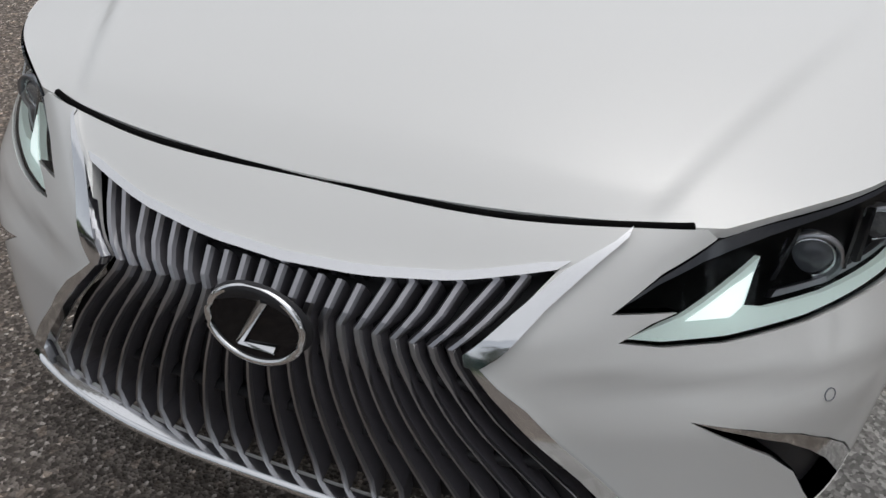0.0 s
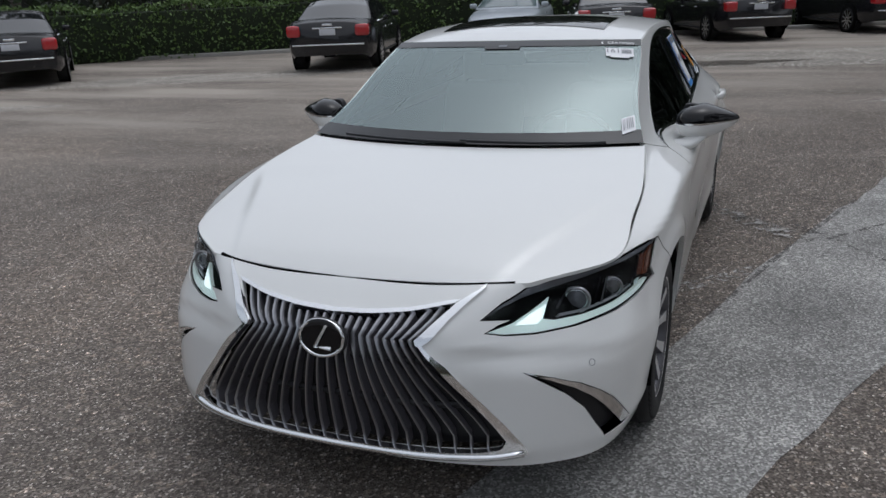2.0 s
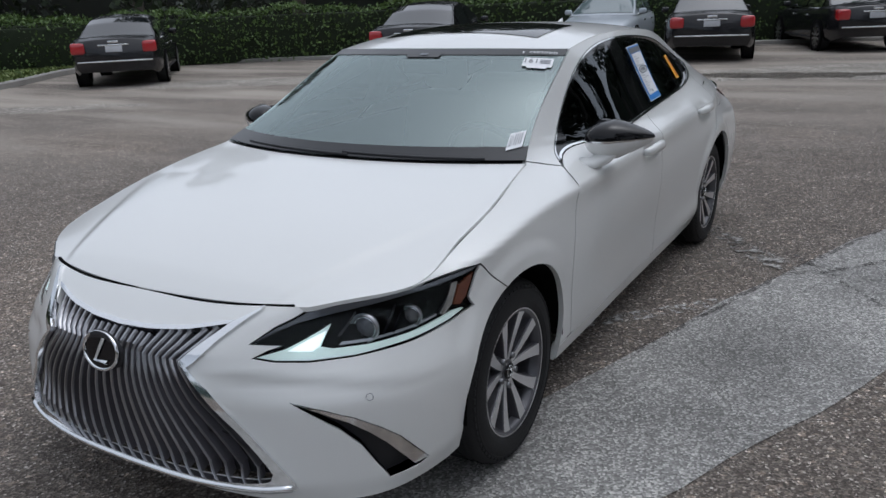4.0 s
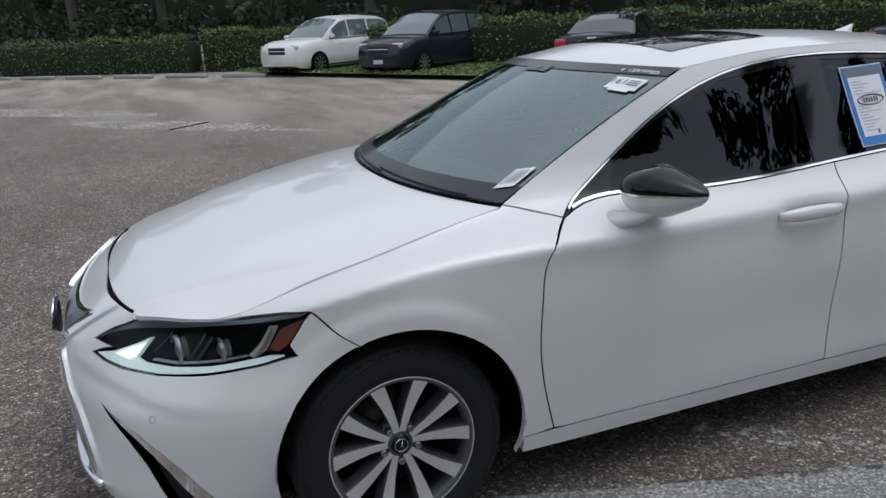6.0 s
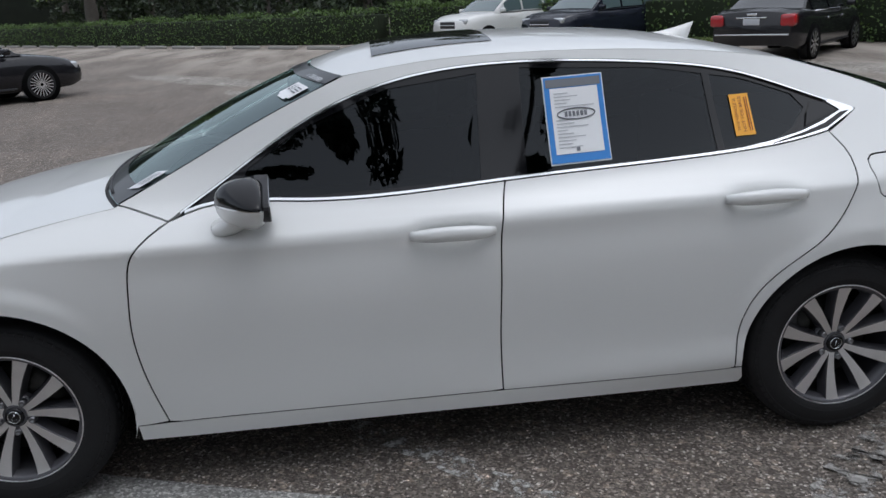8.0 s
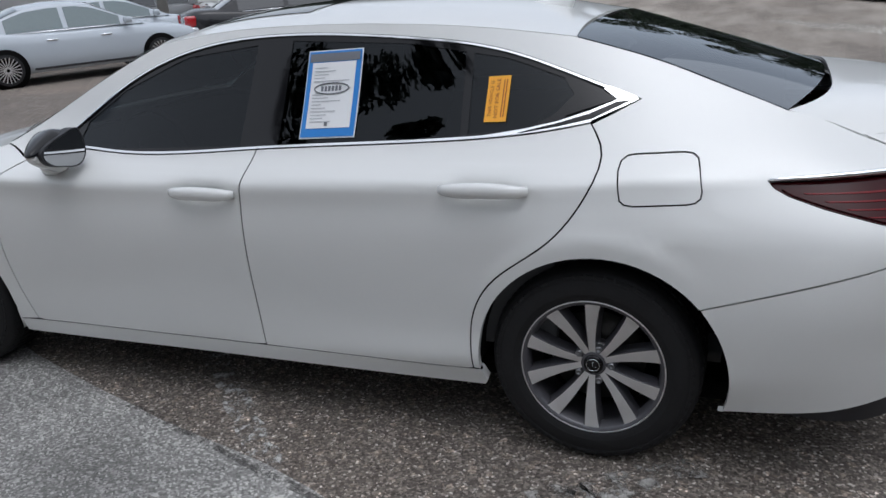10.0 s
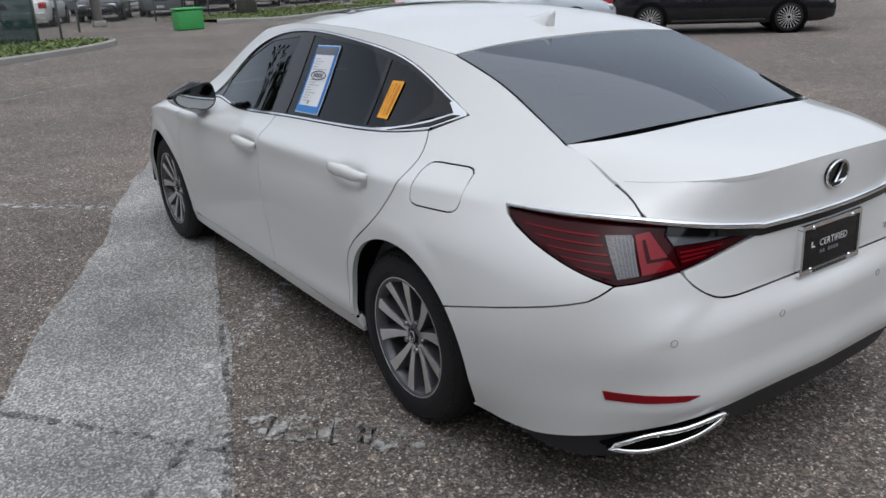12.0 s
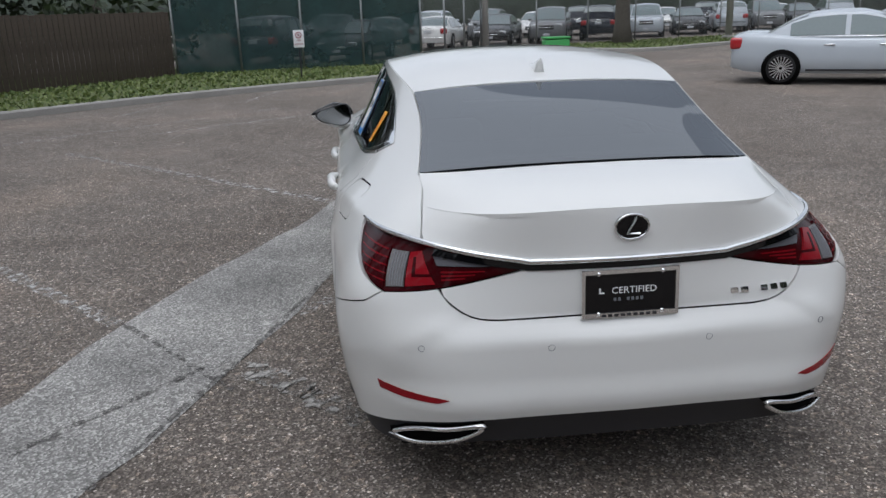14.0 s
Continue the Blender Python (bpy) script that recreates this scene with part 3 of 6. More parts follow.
uniside += ar_up + [flank(3.46, .291)] + DOOR_R[::-1] + [flank(3.87, 1.105)] + DLO_TOP + [flank(1.46, .972)]
FUEL = [flank(3.900, .962), flank(3.905, .983), flank(3.922, .995), flank(3.945, .998), flank(4.08, 1.0), flank(4.103, .996), flank(4.118, .985), flank(4.124, .965), flank(4.136, .905), flank(4.133, .887), flank(4.120, .877), flank(4.098, .873), flank(3.95, .869), flank(3.925, .873), flank(3.912, .884), flank(3.908, .905)]
rear_half = [p for p in TRUNK_SIDE if p[1] < .80][:] + [(s, .70) for s in np.linspace(TRUNK_SIDE[-1][0], S_END, 10)][1:]


def rear_hem(s):
    """Height of the rear bumper's lower edge, which sweeps up between the exhaust tips."""
    lift = np.interp(s, [tail(.85, .27)[0], tail(.76, .29)[0], tail(.62, .31)[0], tail(.46, .32)[0], S_END], [0, .016, .035, .046, .047])
    return float(spline(_KS, _KV[:, 0, 2], [s])[0] + .004 + lift)


under = [(s, rear_hem(s)) for s in np.linspace(S_END, flank(4.205, .225)[0], 26)]
arch_back = [p for p in A_R if p[0] > flank(4.0, .4)[0] and p[1] < .57]
rb = QB_GAP + [TL_BOT[-1]] + [p for p in TL_BOT[::-1][1:] if p[0] < tail(.588, .80)[0]] + [tail(.584, .80)] + rear_half[1:]
half_r = rb[:-1] + [(S_END, .70)]
mirror_r = [(2 * S_END - s, z) for s, z in half_r[-2::-1]]
low_l = under + arch_back[::-1]
low_r = [(2 * S_END - s, z) for s, z in low_l[::-1]]
REAR_BUMPER = half_r + mirror_r + low_r + low_l[1:]
REFLECTOR = [tail(.782, .468), tail(.70, .457), tail(.60, .450), tail(.565, .444), tail(.60, .432), tail(.70, .432), tail(.775, .440)]
REFL_R = [(2 * S_END - s, z) for s, z in REFLECTOR]
panel("rear_bumper", REAR_BUMPER, M_WHITE, car, step=0.018)
for right in (False, True):
    panel("front_fender", fender, M_WHITE, car, step=0.013, right=right)
    panel("front_door", front_door, M_WHITE, car, step=0.022, right=right)
    panel("rear_door", rear_door, M_WHITE, car, step=0.022, right=right)
    panel("rocker_panel", rocker, M_WHITE, car, step=0.03, right=right, edge=0.03)
    panel("body_side", uniside, M_WHITE, car, [] if right else [FUEL], step=0.03, right=right)
panel("fuel_door", FUEL, M_WHITE, car, step=0.03, gap=0.002)

# trunk lid: rear face on the skin, top across
tl_cut = [p for p in TRUNK_SIDE if p[1] > .93 and p[1] < 1.012]
lid_l = on_belt(flank(4.556, 1.014)[0], S_END, 40, 0.0)[::-1]
TL_IN = [p for p in TL_TOP if p[0] > tail(.61, .93)[0]]
TL_INB = [p for p in TL_BOT if p[0] > tail(.59, .80)[0]]
low_t = [p for p in TRUNK_SIDE if p[1] < .797]
hl = lid_l + tl_cut + [tail(.612, .926)] + TL_IN + TL_INB + low_t + [(s, .70) for s in np.linspace(low_t[-1][0], S_END, 8)][1:]
LID = hl + [(2 * S_END - s, z) for s, z in hl[-2:0:-1]]
panel("trunk_face", LID, M_WHITE, car, step=0.028)


def rim(line, centres, gap=.003):
    """Rows for a sheet whose side edge follows a line on the skin and whose centre passes through (y, z) points."""
    n = len(centres)
    q = [line[round(k * (len(line) - 1) / (n - 1))] for k in range(n)]
    e = skin([p[0] for p in q], [p[1] for p in q])
    return [(cy, cz, float(x) - gap, float(y), float(z)) for (cy, cz), (x, y, z) in zip(centres, e)]


LID_EDGE = curve([flank(4.352, 1.087), flank(4.43, 1.063), flank(4.50, 1.038), flank(4.558, 1.014)], .02)
crossloft("trunk_lid", rim(LID_EDGE, [(4.485, 1.118), (4.60, 1.108), (4.74, 1.085), (4.857, 1.046)]), M_WHITE, car, py=5.0, pz=3.0, thick=0.012)


def hood_form(x, y):
    w = np.clip((y - .30) / .5, 0, 1)
    line = .470 + .434 * np.clip(y - .259, 0, .8)
    t = np.clip((line - np.abs(x)) / .030 + .5, 0, 1)
    return .013 * t * (.55 + .45 * w) * np.clip((.95 - y) / .4, 0, 1) * np.clip((y - .19) / .1, 0, 1)


HOOD_SIDE = on_belt(S_FEND + .01, flank(1.365, .985)[0], 61)
HOOD_ROWS = [(.196, .764, .565, .278, .769), (.27, .800, .68, .372, .786)] + rim(HOOD_SIDE, [(.38, .838), (.60, .894), (.85, .942), (1.06, .976), (1.19, .992)], .004)
crossloft("hood", HOOD_ROWS,
          M_WHITE, car, py=2.3, pz=2.6, across=97, along=72, extra=hood_form, thick=0.015)
WS_ROWS = rim(PILLAR, [(1.20, 1.0), (1.44, 1.13), (1.71, 1.256), (1.985, 1.362)])
ROOF_ROWS = rim(ROOF_SEAM, [(1.995, 1.366), (2.12, 1.402), (2.35, 1.434), (2.70, 1.445), (3.05, 1.436), (3.40, 1.403), (3.69, 1.340)], .004)
RG_ROWS = rim(C_EDGE, [(3.70, 1.334), (3.96, 1.275), (4.22, 1.203), (4.47, 1.124)])
crossloft("windshield", WS_ROWS, M_WS, car, py=2.2, pz=2.4)
crossloft("roof", ROOF_ROWS, M_WHITE, car, py=2.2, pz=2.6, thick=0.012)
crossloft("rear_window", RG_ROWS, M_REARGLASS, car, py=2.2, pz=2.4)

# inner core that closes the body
part("core", box(-.58, .58, .30, 4.70, .22, .72, .03), M_DARK, car)



# near-black tubes sunk in the panel gaps, added as the gaps' shade
def gap_shade(line, right, depth=.0085, r=.0065):
    q = dense(line, .03, False)
    s, z = np.array([p[0] for p in q]), np.array([p[1] for p in q])
    s = -s if right else s
    p = skin(s, z) - skin_normal(s, z) * depth
    part("gap_shade", tube([tuple(v) for v in p], r, 6), M_DARK, car)


for right in (False, True):
    for ln_ in (DOOR_F, DOOR_M, DOOR_R, SILL_TOP, [flank(.724, .806), flank(.845, .694)]):
        gap_shade(ln_, right)
    gap_shade(on_belt(S_FEND, flank(1.36, .985)[0], 40), right, .016)
gap_shade(FUEL + FUEL[:1], False)
gap_shade([(s, z) for s, z in on_belt(-S_HL_TOP + .05, S_HL_TOP - .05, 60, .002)], False)
tl_line = TRUNK_SIDE + [(s, .70) for s in np.linspace(TRUNK_SIDE[-1][0], S_END, 10)][1:]
gap_shade(tl_line + [(2 * S_END - s, z) for s, z in tl_line[-2::-1]], False, .026)

# ---- wheels ----
def spoke(a0, lean):
    """One spoke that widens towards the rim; its face is machined, its flanks are painted and flare back into the barrel."""
    bm = bmesh.new()
    rows = []
    for r, w, x in ((.028, .0095, .064), (.055, .0105, .067), (.10, .0130, .073), (.15, .0170, .081), (.195, .0210, .088), (.2255, .0250, .094)):
        a = a0 + lean * (.22 - r) / .22
        c, s = math.cos(a), math.sin(a)
        rows.append([bm.verts.new((xx, r * c - t * s, r * s + t * c)) for xx, t in ((x, -w), (x, w), (x - .004, w + .0025), (x - .048, w + .008), (x - .048, -w - .008), (x - .004, -w - .0025))])
    for a, b in zip(rows, rows[1:]):
        for k in range(6):
            f = bm.faces.new((a[k], a[(k + 1) % 6], b[(k + 1) % 6], b[k]))
            f.material_index = 0 if k == 0 else 1
    bm.faces.new(rows[0][::-1])
    bm.faces.new(rows[-1])
    bmesh.ops.recalc_face_normals(bm, faces=bm.faces)
    return bm


def build_wheel(parent):
    w = new("wheel")
    w.parent = parent
    ty = part("tyre", revolve([(-.09, .225), (-.105, .27), (-.098, .315), (-.08, .330), (-.045, .334), (.045, .334), (.075, .331), (.092, .318), (.102, .295), (.107, .262), (.104, .238), (.095, .226)], sides=72), M_TYRE, w)
    bm = bmesh.new()
    for k in range(64):
        a = 2 * math.pi * k / 64
        c, s = math.cos(a), math.sin(a)
        for x0, x1, tw in ((.052, .099, .010), (-.04, .02, .010), (-.095, -.055, .010)):
            vs = []
            for xx, rr in ((x0, .3365), (x1, .3365 if x1 < .06 else .312)):
                for t in (-tw, tw):
                    vs.append(bm.verts.new((xx, rr * c - t * s, rr * s + t * c)))
                    vs.append(bm.verts.new((xx, (rr - .012) * c - t * s, (rr - .012) * s + t * c)))
            for f in ((0, 2, 6, 4), (0, 4, 5, 1), (2, 3, 7, 6), (0, 1, 3, 2), (4, 6, 7, 5)):
                bm.faces.new([vs[i] for i in f])
    bmesh.ops.recalc_face_normals(bm, faces=bm.faces)
    tagged(part("tread", bm, M_TYRE, ty, smooth=False), kind="stuff")
    part("rim", revolve([(.060, .205), (.088, .212), (.0985, .222), (.0975, .2315), (.088, .2315), (.060, .222), (-.08, .20), (-.10, .225)], sides=64), M_ALLOYDK, w)
    part("rim_lip", revolve([(.094, .2245), (.0995, .2265), (.0985, .231), (.089, .232)], sides=64), M_ALLOY, w)
    part("bead_ring", revolve([(.1035, .250), (.1075, .253), (.1065, .257)], sides=64), M_TYRE, ty)
    part("shoulder_ring", revolve([(.099, .296), (.1045, .299), (.099, .304)], sides=64), M_TYRE, ty)
    part("brake_disc", revolve([(.0, .02), (.004, .06), (.004, .155), (-.02, .155), (-.02, .06)], sides=48), M_DISC, w)
    part("brake_shield", revolve([(-.05, .0), (-.05, .21)], sides=32), M_DARK, w)
    for k in range(5):
        for d in (-1, 1):
            sp = part("spoke", spoke(2 * math.pi * k / 5 + math.pi / 2 + math.pi / 5 + .305 * d, .13 * d), M_ALLOY, w, smooth=False)
            sp.data.materials.append(M_ALLOYDK)
    hub = part("hub", revolve([(.02, .072), (.050, .070), (.054, .050), (.066, .040), (.068, .034), (.066, .0)], sides=40), M_ALLOYDK, w)
    part("centre_cap", revolve([(.068, .032), (.076, .029), (.077, .0)], sides=32), M_GLOSSBLACK, hub)
    part("cap_ring", revolve([(.0765, .0215), (.0785, .0205), (.0765, .0195)], sides=32), M_CHROME, hub)
    part("cap_mark", tube([(.0785, .004, .011), (.0785, -.006, -.008), (.0785, .010, -.008)], .0018, 4), M_CHROME, hub)
    for k in range(5):
        a = 2 * math.pi * k / 5 + math.pi / 2 + math.pi / 5
        bm = revolve([(.04, .0115), (.074, .0115), (.077, .008), (.070, .006), (.070, .0)], sides=10)
        bmesh.ops.translate(bm, verts=bm.verts, vec=(0, .057 * math.cos(a), .057 * math.sin(a)))
        part("lug_nut", bm, M_LUG, hub)
    return w


first = build_wheel(car)
first.matrix_basis = pose(.785, .960, .331)
for x, y, turn in ((.785, 3.824, 0), (-.785, .960, 180), (-.785, 3.824, 180)):
    w = copy_thing(first, pose(x, y, .331, 17 if y > 2 else 31, 0, turn))
    w.parent = car
for sx in (1, -1):
    for cy in (ARCH_F[0], ARCH_R[0]):
        bm = bmesh.new()
        prev = None
        for k in range(29):
            a = radians(-2 + 184 * k / 28)
            ring = [bm.verts.new((sx * x, cy - (ARCH + .006) * math.cos(a), .33 + (ARCH + .006) * math.sin(a))) for x in (.50, .895)]
            if prev:
                bm.faces.new((prev[0], prev[1], ring[1], ring[0]))
            prev = ring
        part("wheel_liner", bm, M_DARK, car)

# ---- grille ----
W_TOP = np.array([(z, x) for x, z in GRILLE_L[3:11]][::-1])


def opening(z):
    return float(np.interp(z, W_TOP[:, 0], W_TOP[:, 1]))


def top_of(x):
    return float(np.interp(abs(x), [.0, .12, .25, .37], [.690, .694, .707, .730]))


grille = new("grille")
grille.parent = car
panel("mesh_backing", GRILLE, M_BLACK, grille, lift=-.056, step=.04, edge=0, gap=-.02)
N_SLAT = 11
for i in range(-N_SLAT + 1, N_SLAT):
    fr = i / (N_SLAT - .15)
    rows = []
    for z in np.concatenate([np.linspace(.268, .60, 12), np.linspace(.62, .735, 7)]):
        half_w = opening(max(z, .3)) if z < .636 else np.interp(z, [.636, .73], [.283, .375])
        x = fr * half_w
        if z > top_of(x):
            break
        rows.append((x, z))
    rows[-1] = (rows[-1][0], min(rows[-1][1] + .01, top_of(rows[-1][0])))
    bm = bmesh.new()
    prev = None
    for x, z in rows:
        s = math.copysign(nose(abs(x), z)[0], x)
        p, n = skin([s], [z])[0], skin_normal([s], [z])[0]
        w = .0042 if z < .6 else .0072
        ring = []
        for dx, dep in ((-w * .5, -.008), (w * .5, -.008), (w, -.014), (w * .8, -.052), (-w * .8, -.052), (-w, -.014)):
            q = p + n * dep
            ring.append(bm.verts.new((q[0] + dx, q[1], q[2])))
        if prev:
            for k in range(6):
                f = bm.faces.new((prev[k], prev[(k + 1) % 6], ring[(k + 1) % 6], ring[k]))
                f.material_index = 0 if k in (0, 1, 5) else 1
        prev = ring
    bmesh.ops.recalc_face_normals(bm, faces=bm.faces)
    sl = part("slat", bm, M_DKCHROME, grille, smooth=False)
    sl.data.materials.append(M_SLAT)
# dark crossbars behind the slats
for z, hgt in ((.575, .012), (.42, .012)):
    hw = opening(z) * .98
    pts = []
    for x in np.linspace(-hw, hw, 25):
        s = math.copysign(nose(abs(x), z)[0], x)
        pts.append(skin([s], [z])[0] - skin_normal([s], [z])[0] * -.0 + skin_normal([s], [z])[0] * -.045)
    part("crossbar", tube(pts, hgt, 6), M_BLACK, grille)


BLADE = [nose(.449, .769), nose(.430, .755), nose(.380, .728), nose(.33, .684), nose(.281, .640), nose(.286, .626), nose(.302, .622), nose(.325, .640), nose(.368, .690), nose(.416, .735), nose(.447, .760)]
LOWER = [nose(.281, .638), nose(.34, .570), nose(.42, .475), nose(.50, .375), nose(.538, .318), nose(.530, .296), nose(.50, .278), nose(.57, .262), nose(.598, .270), nose(.590, .295), nose(.540, .365), nose(.45, .472), nose(.37, .565), nose(.304, .624)]
TOPSTRIP = [nose(x, top_of(x) - .002) for x in np.linspace(0, .37, 12)] + [nose(x, top_of(x) + .007) for x in np.linspace(.385, 0, 12)]
TOPSTRIP = TOPSTRIP[:12] + TOPSTRIP[12:] + [(-s, z) for s, z in TOPSTRIP[12:][::-1][1:]] + [(-s, z) for s, z in TOPSTRIP[:12][::-1][:-1]]
low_edge = [(x, float(np.interp(x, [0, .30, .47, .53], [.267, .272, .281, .292]))) for x in np.linspace(0, .53, 14)]
bs = [nose(x, z) for x, z in low_edge] + [nose(x, float(np.interp(x, [0, .3, .5, .58], [.236, .240, .250, .262]))) for x in np.linspace(.58, 0, 14)]
BOTTOMSTRIP = bs + [(-s, z) for s, z in bs[::-1][1:-1]]
for right in (False, True):
    panel("chrome_blade", BLADE, M_CHROME, grille, lift=.010, step=.02, gap=0, right=right, label="bright chrome grille blade")
    panel("chrome_side", LOWER, M_CHROME, grille, lift=.008, step=.02, gap=0, right=right)
panel("chrome_top_strip", TOPSTRIP, M_CHROME, grille, lift=.004, step=.02, gap=0)
panel("chrome_bottom_strip", BOTTOMSTRIP, M_CHROME, grille, lift=.008, step=.02, gap=0)


lowpts = []
for x in np.linspace(-.585, .585, 41):
    z = float(np.interp(abs(x), [0, .30, .50, .585], [.250, .255, .264, .275]))
    s = math.copysign(nose(abs(x), z)[0], x)
    lowpts.append(tuple(skin([s], [z])[0] + skin_normal([s], [z])[0] * .008))
part("chrome_lower_bar", tube(lowpts, .011, 8), M_CHROME, grille)


def emblem(name, centre, tilt, size, parent, towards):
    """An oval badge: chrome ring round a dark disc with a slanted bent bar."""
    e = new(name)
    e.parent = parent
    e.matrix_basis = Matrix.Translation(centre) @ Euler((radians(tilt), 0, 0 if towards < 0 else radians(180))).to_matrix().to_4x4()
    oval = [(size * math.cos(a), 0, size * .78 * math.sin(a)) for a in np.linspace(0, 2 * math.pi, 40, endpoint=False)]
    bm = bmesh.new()
    f = bm.faces.new([bm.verts.new(p) for p in oval])
    g = bmesh.ops.extrude_face_region(bm, geom=[f])["geom"]
    bmesh.ops.translate(bm, verts=[v for v in g if isinstance(v, bmesh.types.BMVert)], vec=(0, .012, 0))
    bmesh.ops.recalc_face_normals(bm, faces=bm.faces)
    part("disc", bm, M_GLOSSBLACK, e, smooth=False)
    part("ring", tube(oval, size * .075, 8, True), M_CHROME, e)
    pts = [(.22, .60), (-.28, -.42), (.48, -.42)]
    part("mark", tube([(size * x * (1), -.004, size * z) for x, z in pts], size * .085, 4), M_CHROME, e, smooth=False)
    return e


part("badge_carrier", revolve([(0, .0), (.012, .050), (.014, .062), (.0, .066)], sides=40), M_BLACK, grille).matrix_basis = Matrix.Translation((0, .012, .632)) @ Euler((0, 0, radians(-90))).to_matrix().to_4x4() @ Matrix.Diagonal((1, 1.22, .98, 1))
emblem("front_badge", (0, -.006, .634), -12, .073, car, -1)

# ---- headlights ----
def lamp(right):
    h = new("headlight")
    h.parent = car
    kw = dict(right=right, gap=0)
    panel("housing", HEADLIGHT, M_DARK, h, lift=-.035, step=.03, edge=-.03, right=right, gap=.002)
    drl = [nose(.475, .650), nose(.52, .641), nose(.60, .636), nose(.70, .640), nose(.80, .655), flank(.58, .674), flank(.64, .688), flank(.60, .692), nose(.80, .672), nose(.72, .661), nose(.645, .660), nose(.615, .668), nose(.618, .70), nose(.622, .722), nose(.585, .695), nose(.54, .668)]
    panel("light_guide", drl, M_DRLDIM, h, lift=-.010, step=.02, edge=.012, **kw)
    bright = [nose(.545, .662), nose(.60, .657), nose(.612, .668), nose(.617, .705), nose(.59, .69)]
    panel("daytime_lamp", bright, M_DRL, h, lift=-.0085, step=.02, edge=.006, label="lit white daytime running lamp", **kw)
    top = [HEADLIGHT[0], HEADLIGHT[1], HEADLIGHT[2], HEADLIGHT[3], HEADLIGHT[4], HEADLIGHT[5], HEADLIGHT[6], HEADLIGHT[7], HEADLIGHT[8]] + [flank(.69, .792), flank(.58, .785), nose(.775, .772), nose(.70, .755), nose(.62, .742), nose(.55, .728), nose(.50, .708)]
    panel("upper_trim", top, M_SMOKE, h, lift=-.006, step=.02, edge=.02, right=right, gap=.003)
    amber = [flank(.70, .788), flank(.655, .722), flank(.625, .704), flank(.60, .712), flank(.635, .765)]
    panel("amber_reflector", amber, M_AMBER, h, lift=-.010, step=.02, edge=.01, **kw)
    bar = [flank(.632, .776), flank(.595, .712), flank(.56, .690), flank(.545, .698), flank(.575, .725), flank(.608, .776)]
    panel("chrome_bar", bar, M_CHROME, h, lift=-.012, step=.02, edge=.01, **kw)
    for x, z, r in ((.705, .708, .036), (.80, .716, .028)):
        s, zz = nose(x, z)
        s = -s if right else s
        p, n = skin([s], [zz])[0], skin_normal([s], [zz])[0]
        d = Vector((n[0] * .25, -1, 0)).normalized()
        at = Matrix.Translation(Vector(p) - Vector(n) * .036) @ d.to_track_quat("X", "Z").to_matrix().to_4x4()
        part("reflector_ring", revolve([(.010, r * 1.25), (.022, r * 1.2), (.018, r * 1.05), (.004, r)], sides=32), M_DKCHROME, h).matrix_basis = at
        part("projector_lens", revolve([(-.01, r), (.012, r * .85), (.020, r * .5), (.023, 0)], sides=32), M_CLEARLENS if r < .03 else M_SMOKE, h).matrix_basis = at
        part("lens_ring", revolve([(.009, r * .98), (.016, r * .93), (.013, r * .86)], sides=32), M_CHROME, h).matrix_basis = at
    for x0, z0, x1, z1 in ((.645, .690, .668, .745), (.742, .680, .752, .752), (.762, .682, .770, .745), (.838, .700, .850, .752)):
        panel("bezel_fin", [nose(x0, z0), nose(x0 + .007, z0 - .001), nose(x1 + .005, z1), nose(x1, z1)], M_GLOSSBLACK, h, lift=-.016, step=.02, edge=.010, **kw)
    shelf = [nose(.655, .668), nose(.72, .669), nose(.80, .682), nose(.84, .694), nose(.84, .700), nose(.80, .689), nose(.72, .676), nose(.66, .676)]
    panel("bezel_shelf", shelf, M_DKCHROME, h, lift=-.020, step=.02, edge=.012, **kw)
    panel("cover", HEADLIGHT, M_CLEAR, h, lift=-.001, step=.025, edge=0, right=right, gap=.003).visible_shadow = False


lamp(False)
lamp(True)

# ---- fog vents ----
for right in (False, True):
    v = new("bumper_vent")
    v.parent = car
    panel("vent_cavity", FOG, M_BLACK, v, lift=-.035, step=.03, edge=-.033, gap=.0, right=right)
    strip = [FOG[0], FOG[1], FOG[2], FOG[3], FOG[4], FOG[5], FOG[6], nose(.834, .282), nose(.815, .330), nose(.790, .380), nose(.757, .424), nose(.716, .462), nose(.655, .498)]
    panel("chrome_strip", strip, M_CHROME, v, lift=-.002, step=.02, edge=.02, gap=0, right=right)
    for x, z in ((.755, .528),):
        s, zz = nose(x, z)
        s = -s if right else s
        p, n = skin([s], [zz])[0], skin_normal([s], [zz])[0]
        at = Matrix.Translation(Vector(p)) @ Vector(n).to_track_quat("X", "Z").to_matrix().to_4x4()
        part("parking_sensor", revolve([(-.002, .0108), (.0012, .0108), (.0012, .0095), (-.001, .0092)], sides=24), M_INK, car).matrix_basis = at
        part("sensor_face", revolve([(.0002, .0092), (.0008, .0)], sides=24), M_WHITE, car).matrix_basis = at

# ---- side windows ----
band = DLO_TOP + BELT[1:] + [flank(3.87, 1.108)]


def top_z(y):
    return float(np.interp(y, [1.548, 1.72, 1.983, 2.27, 2.70, 3.18, 3.52, 3.73, 3.935], [.948, 1.05, 1.212, 1.322, 1.368, 1.342, 1.285, 1.212, 1.135]))


def belt_y(y):
    return float(np.interp(y, [1.548, 1.635, 1.967, 2.648, 3.24, 3.55, 3.70, 3.80], [.948, .972, .979, 1.003, 1.026, 1.045, 1.062, 1.078]))


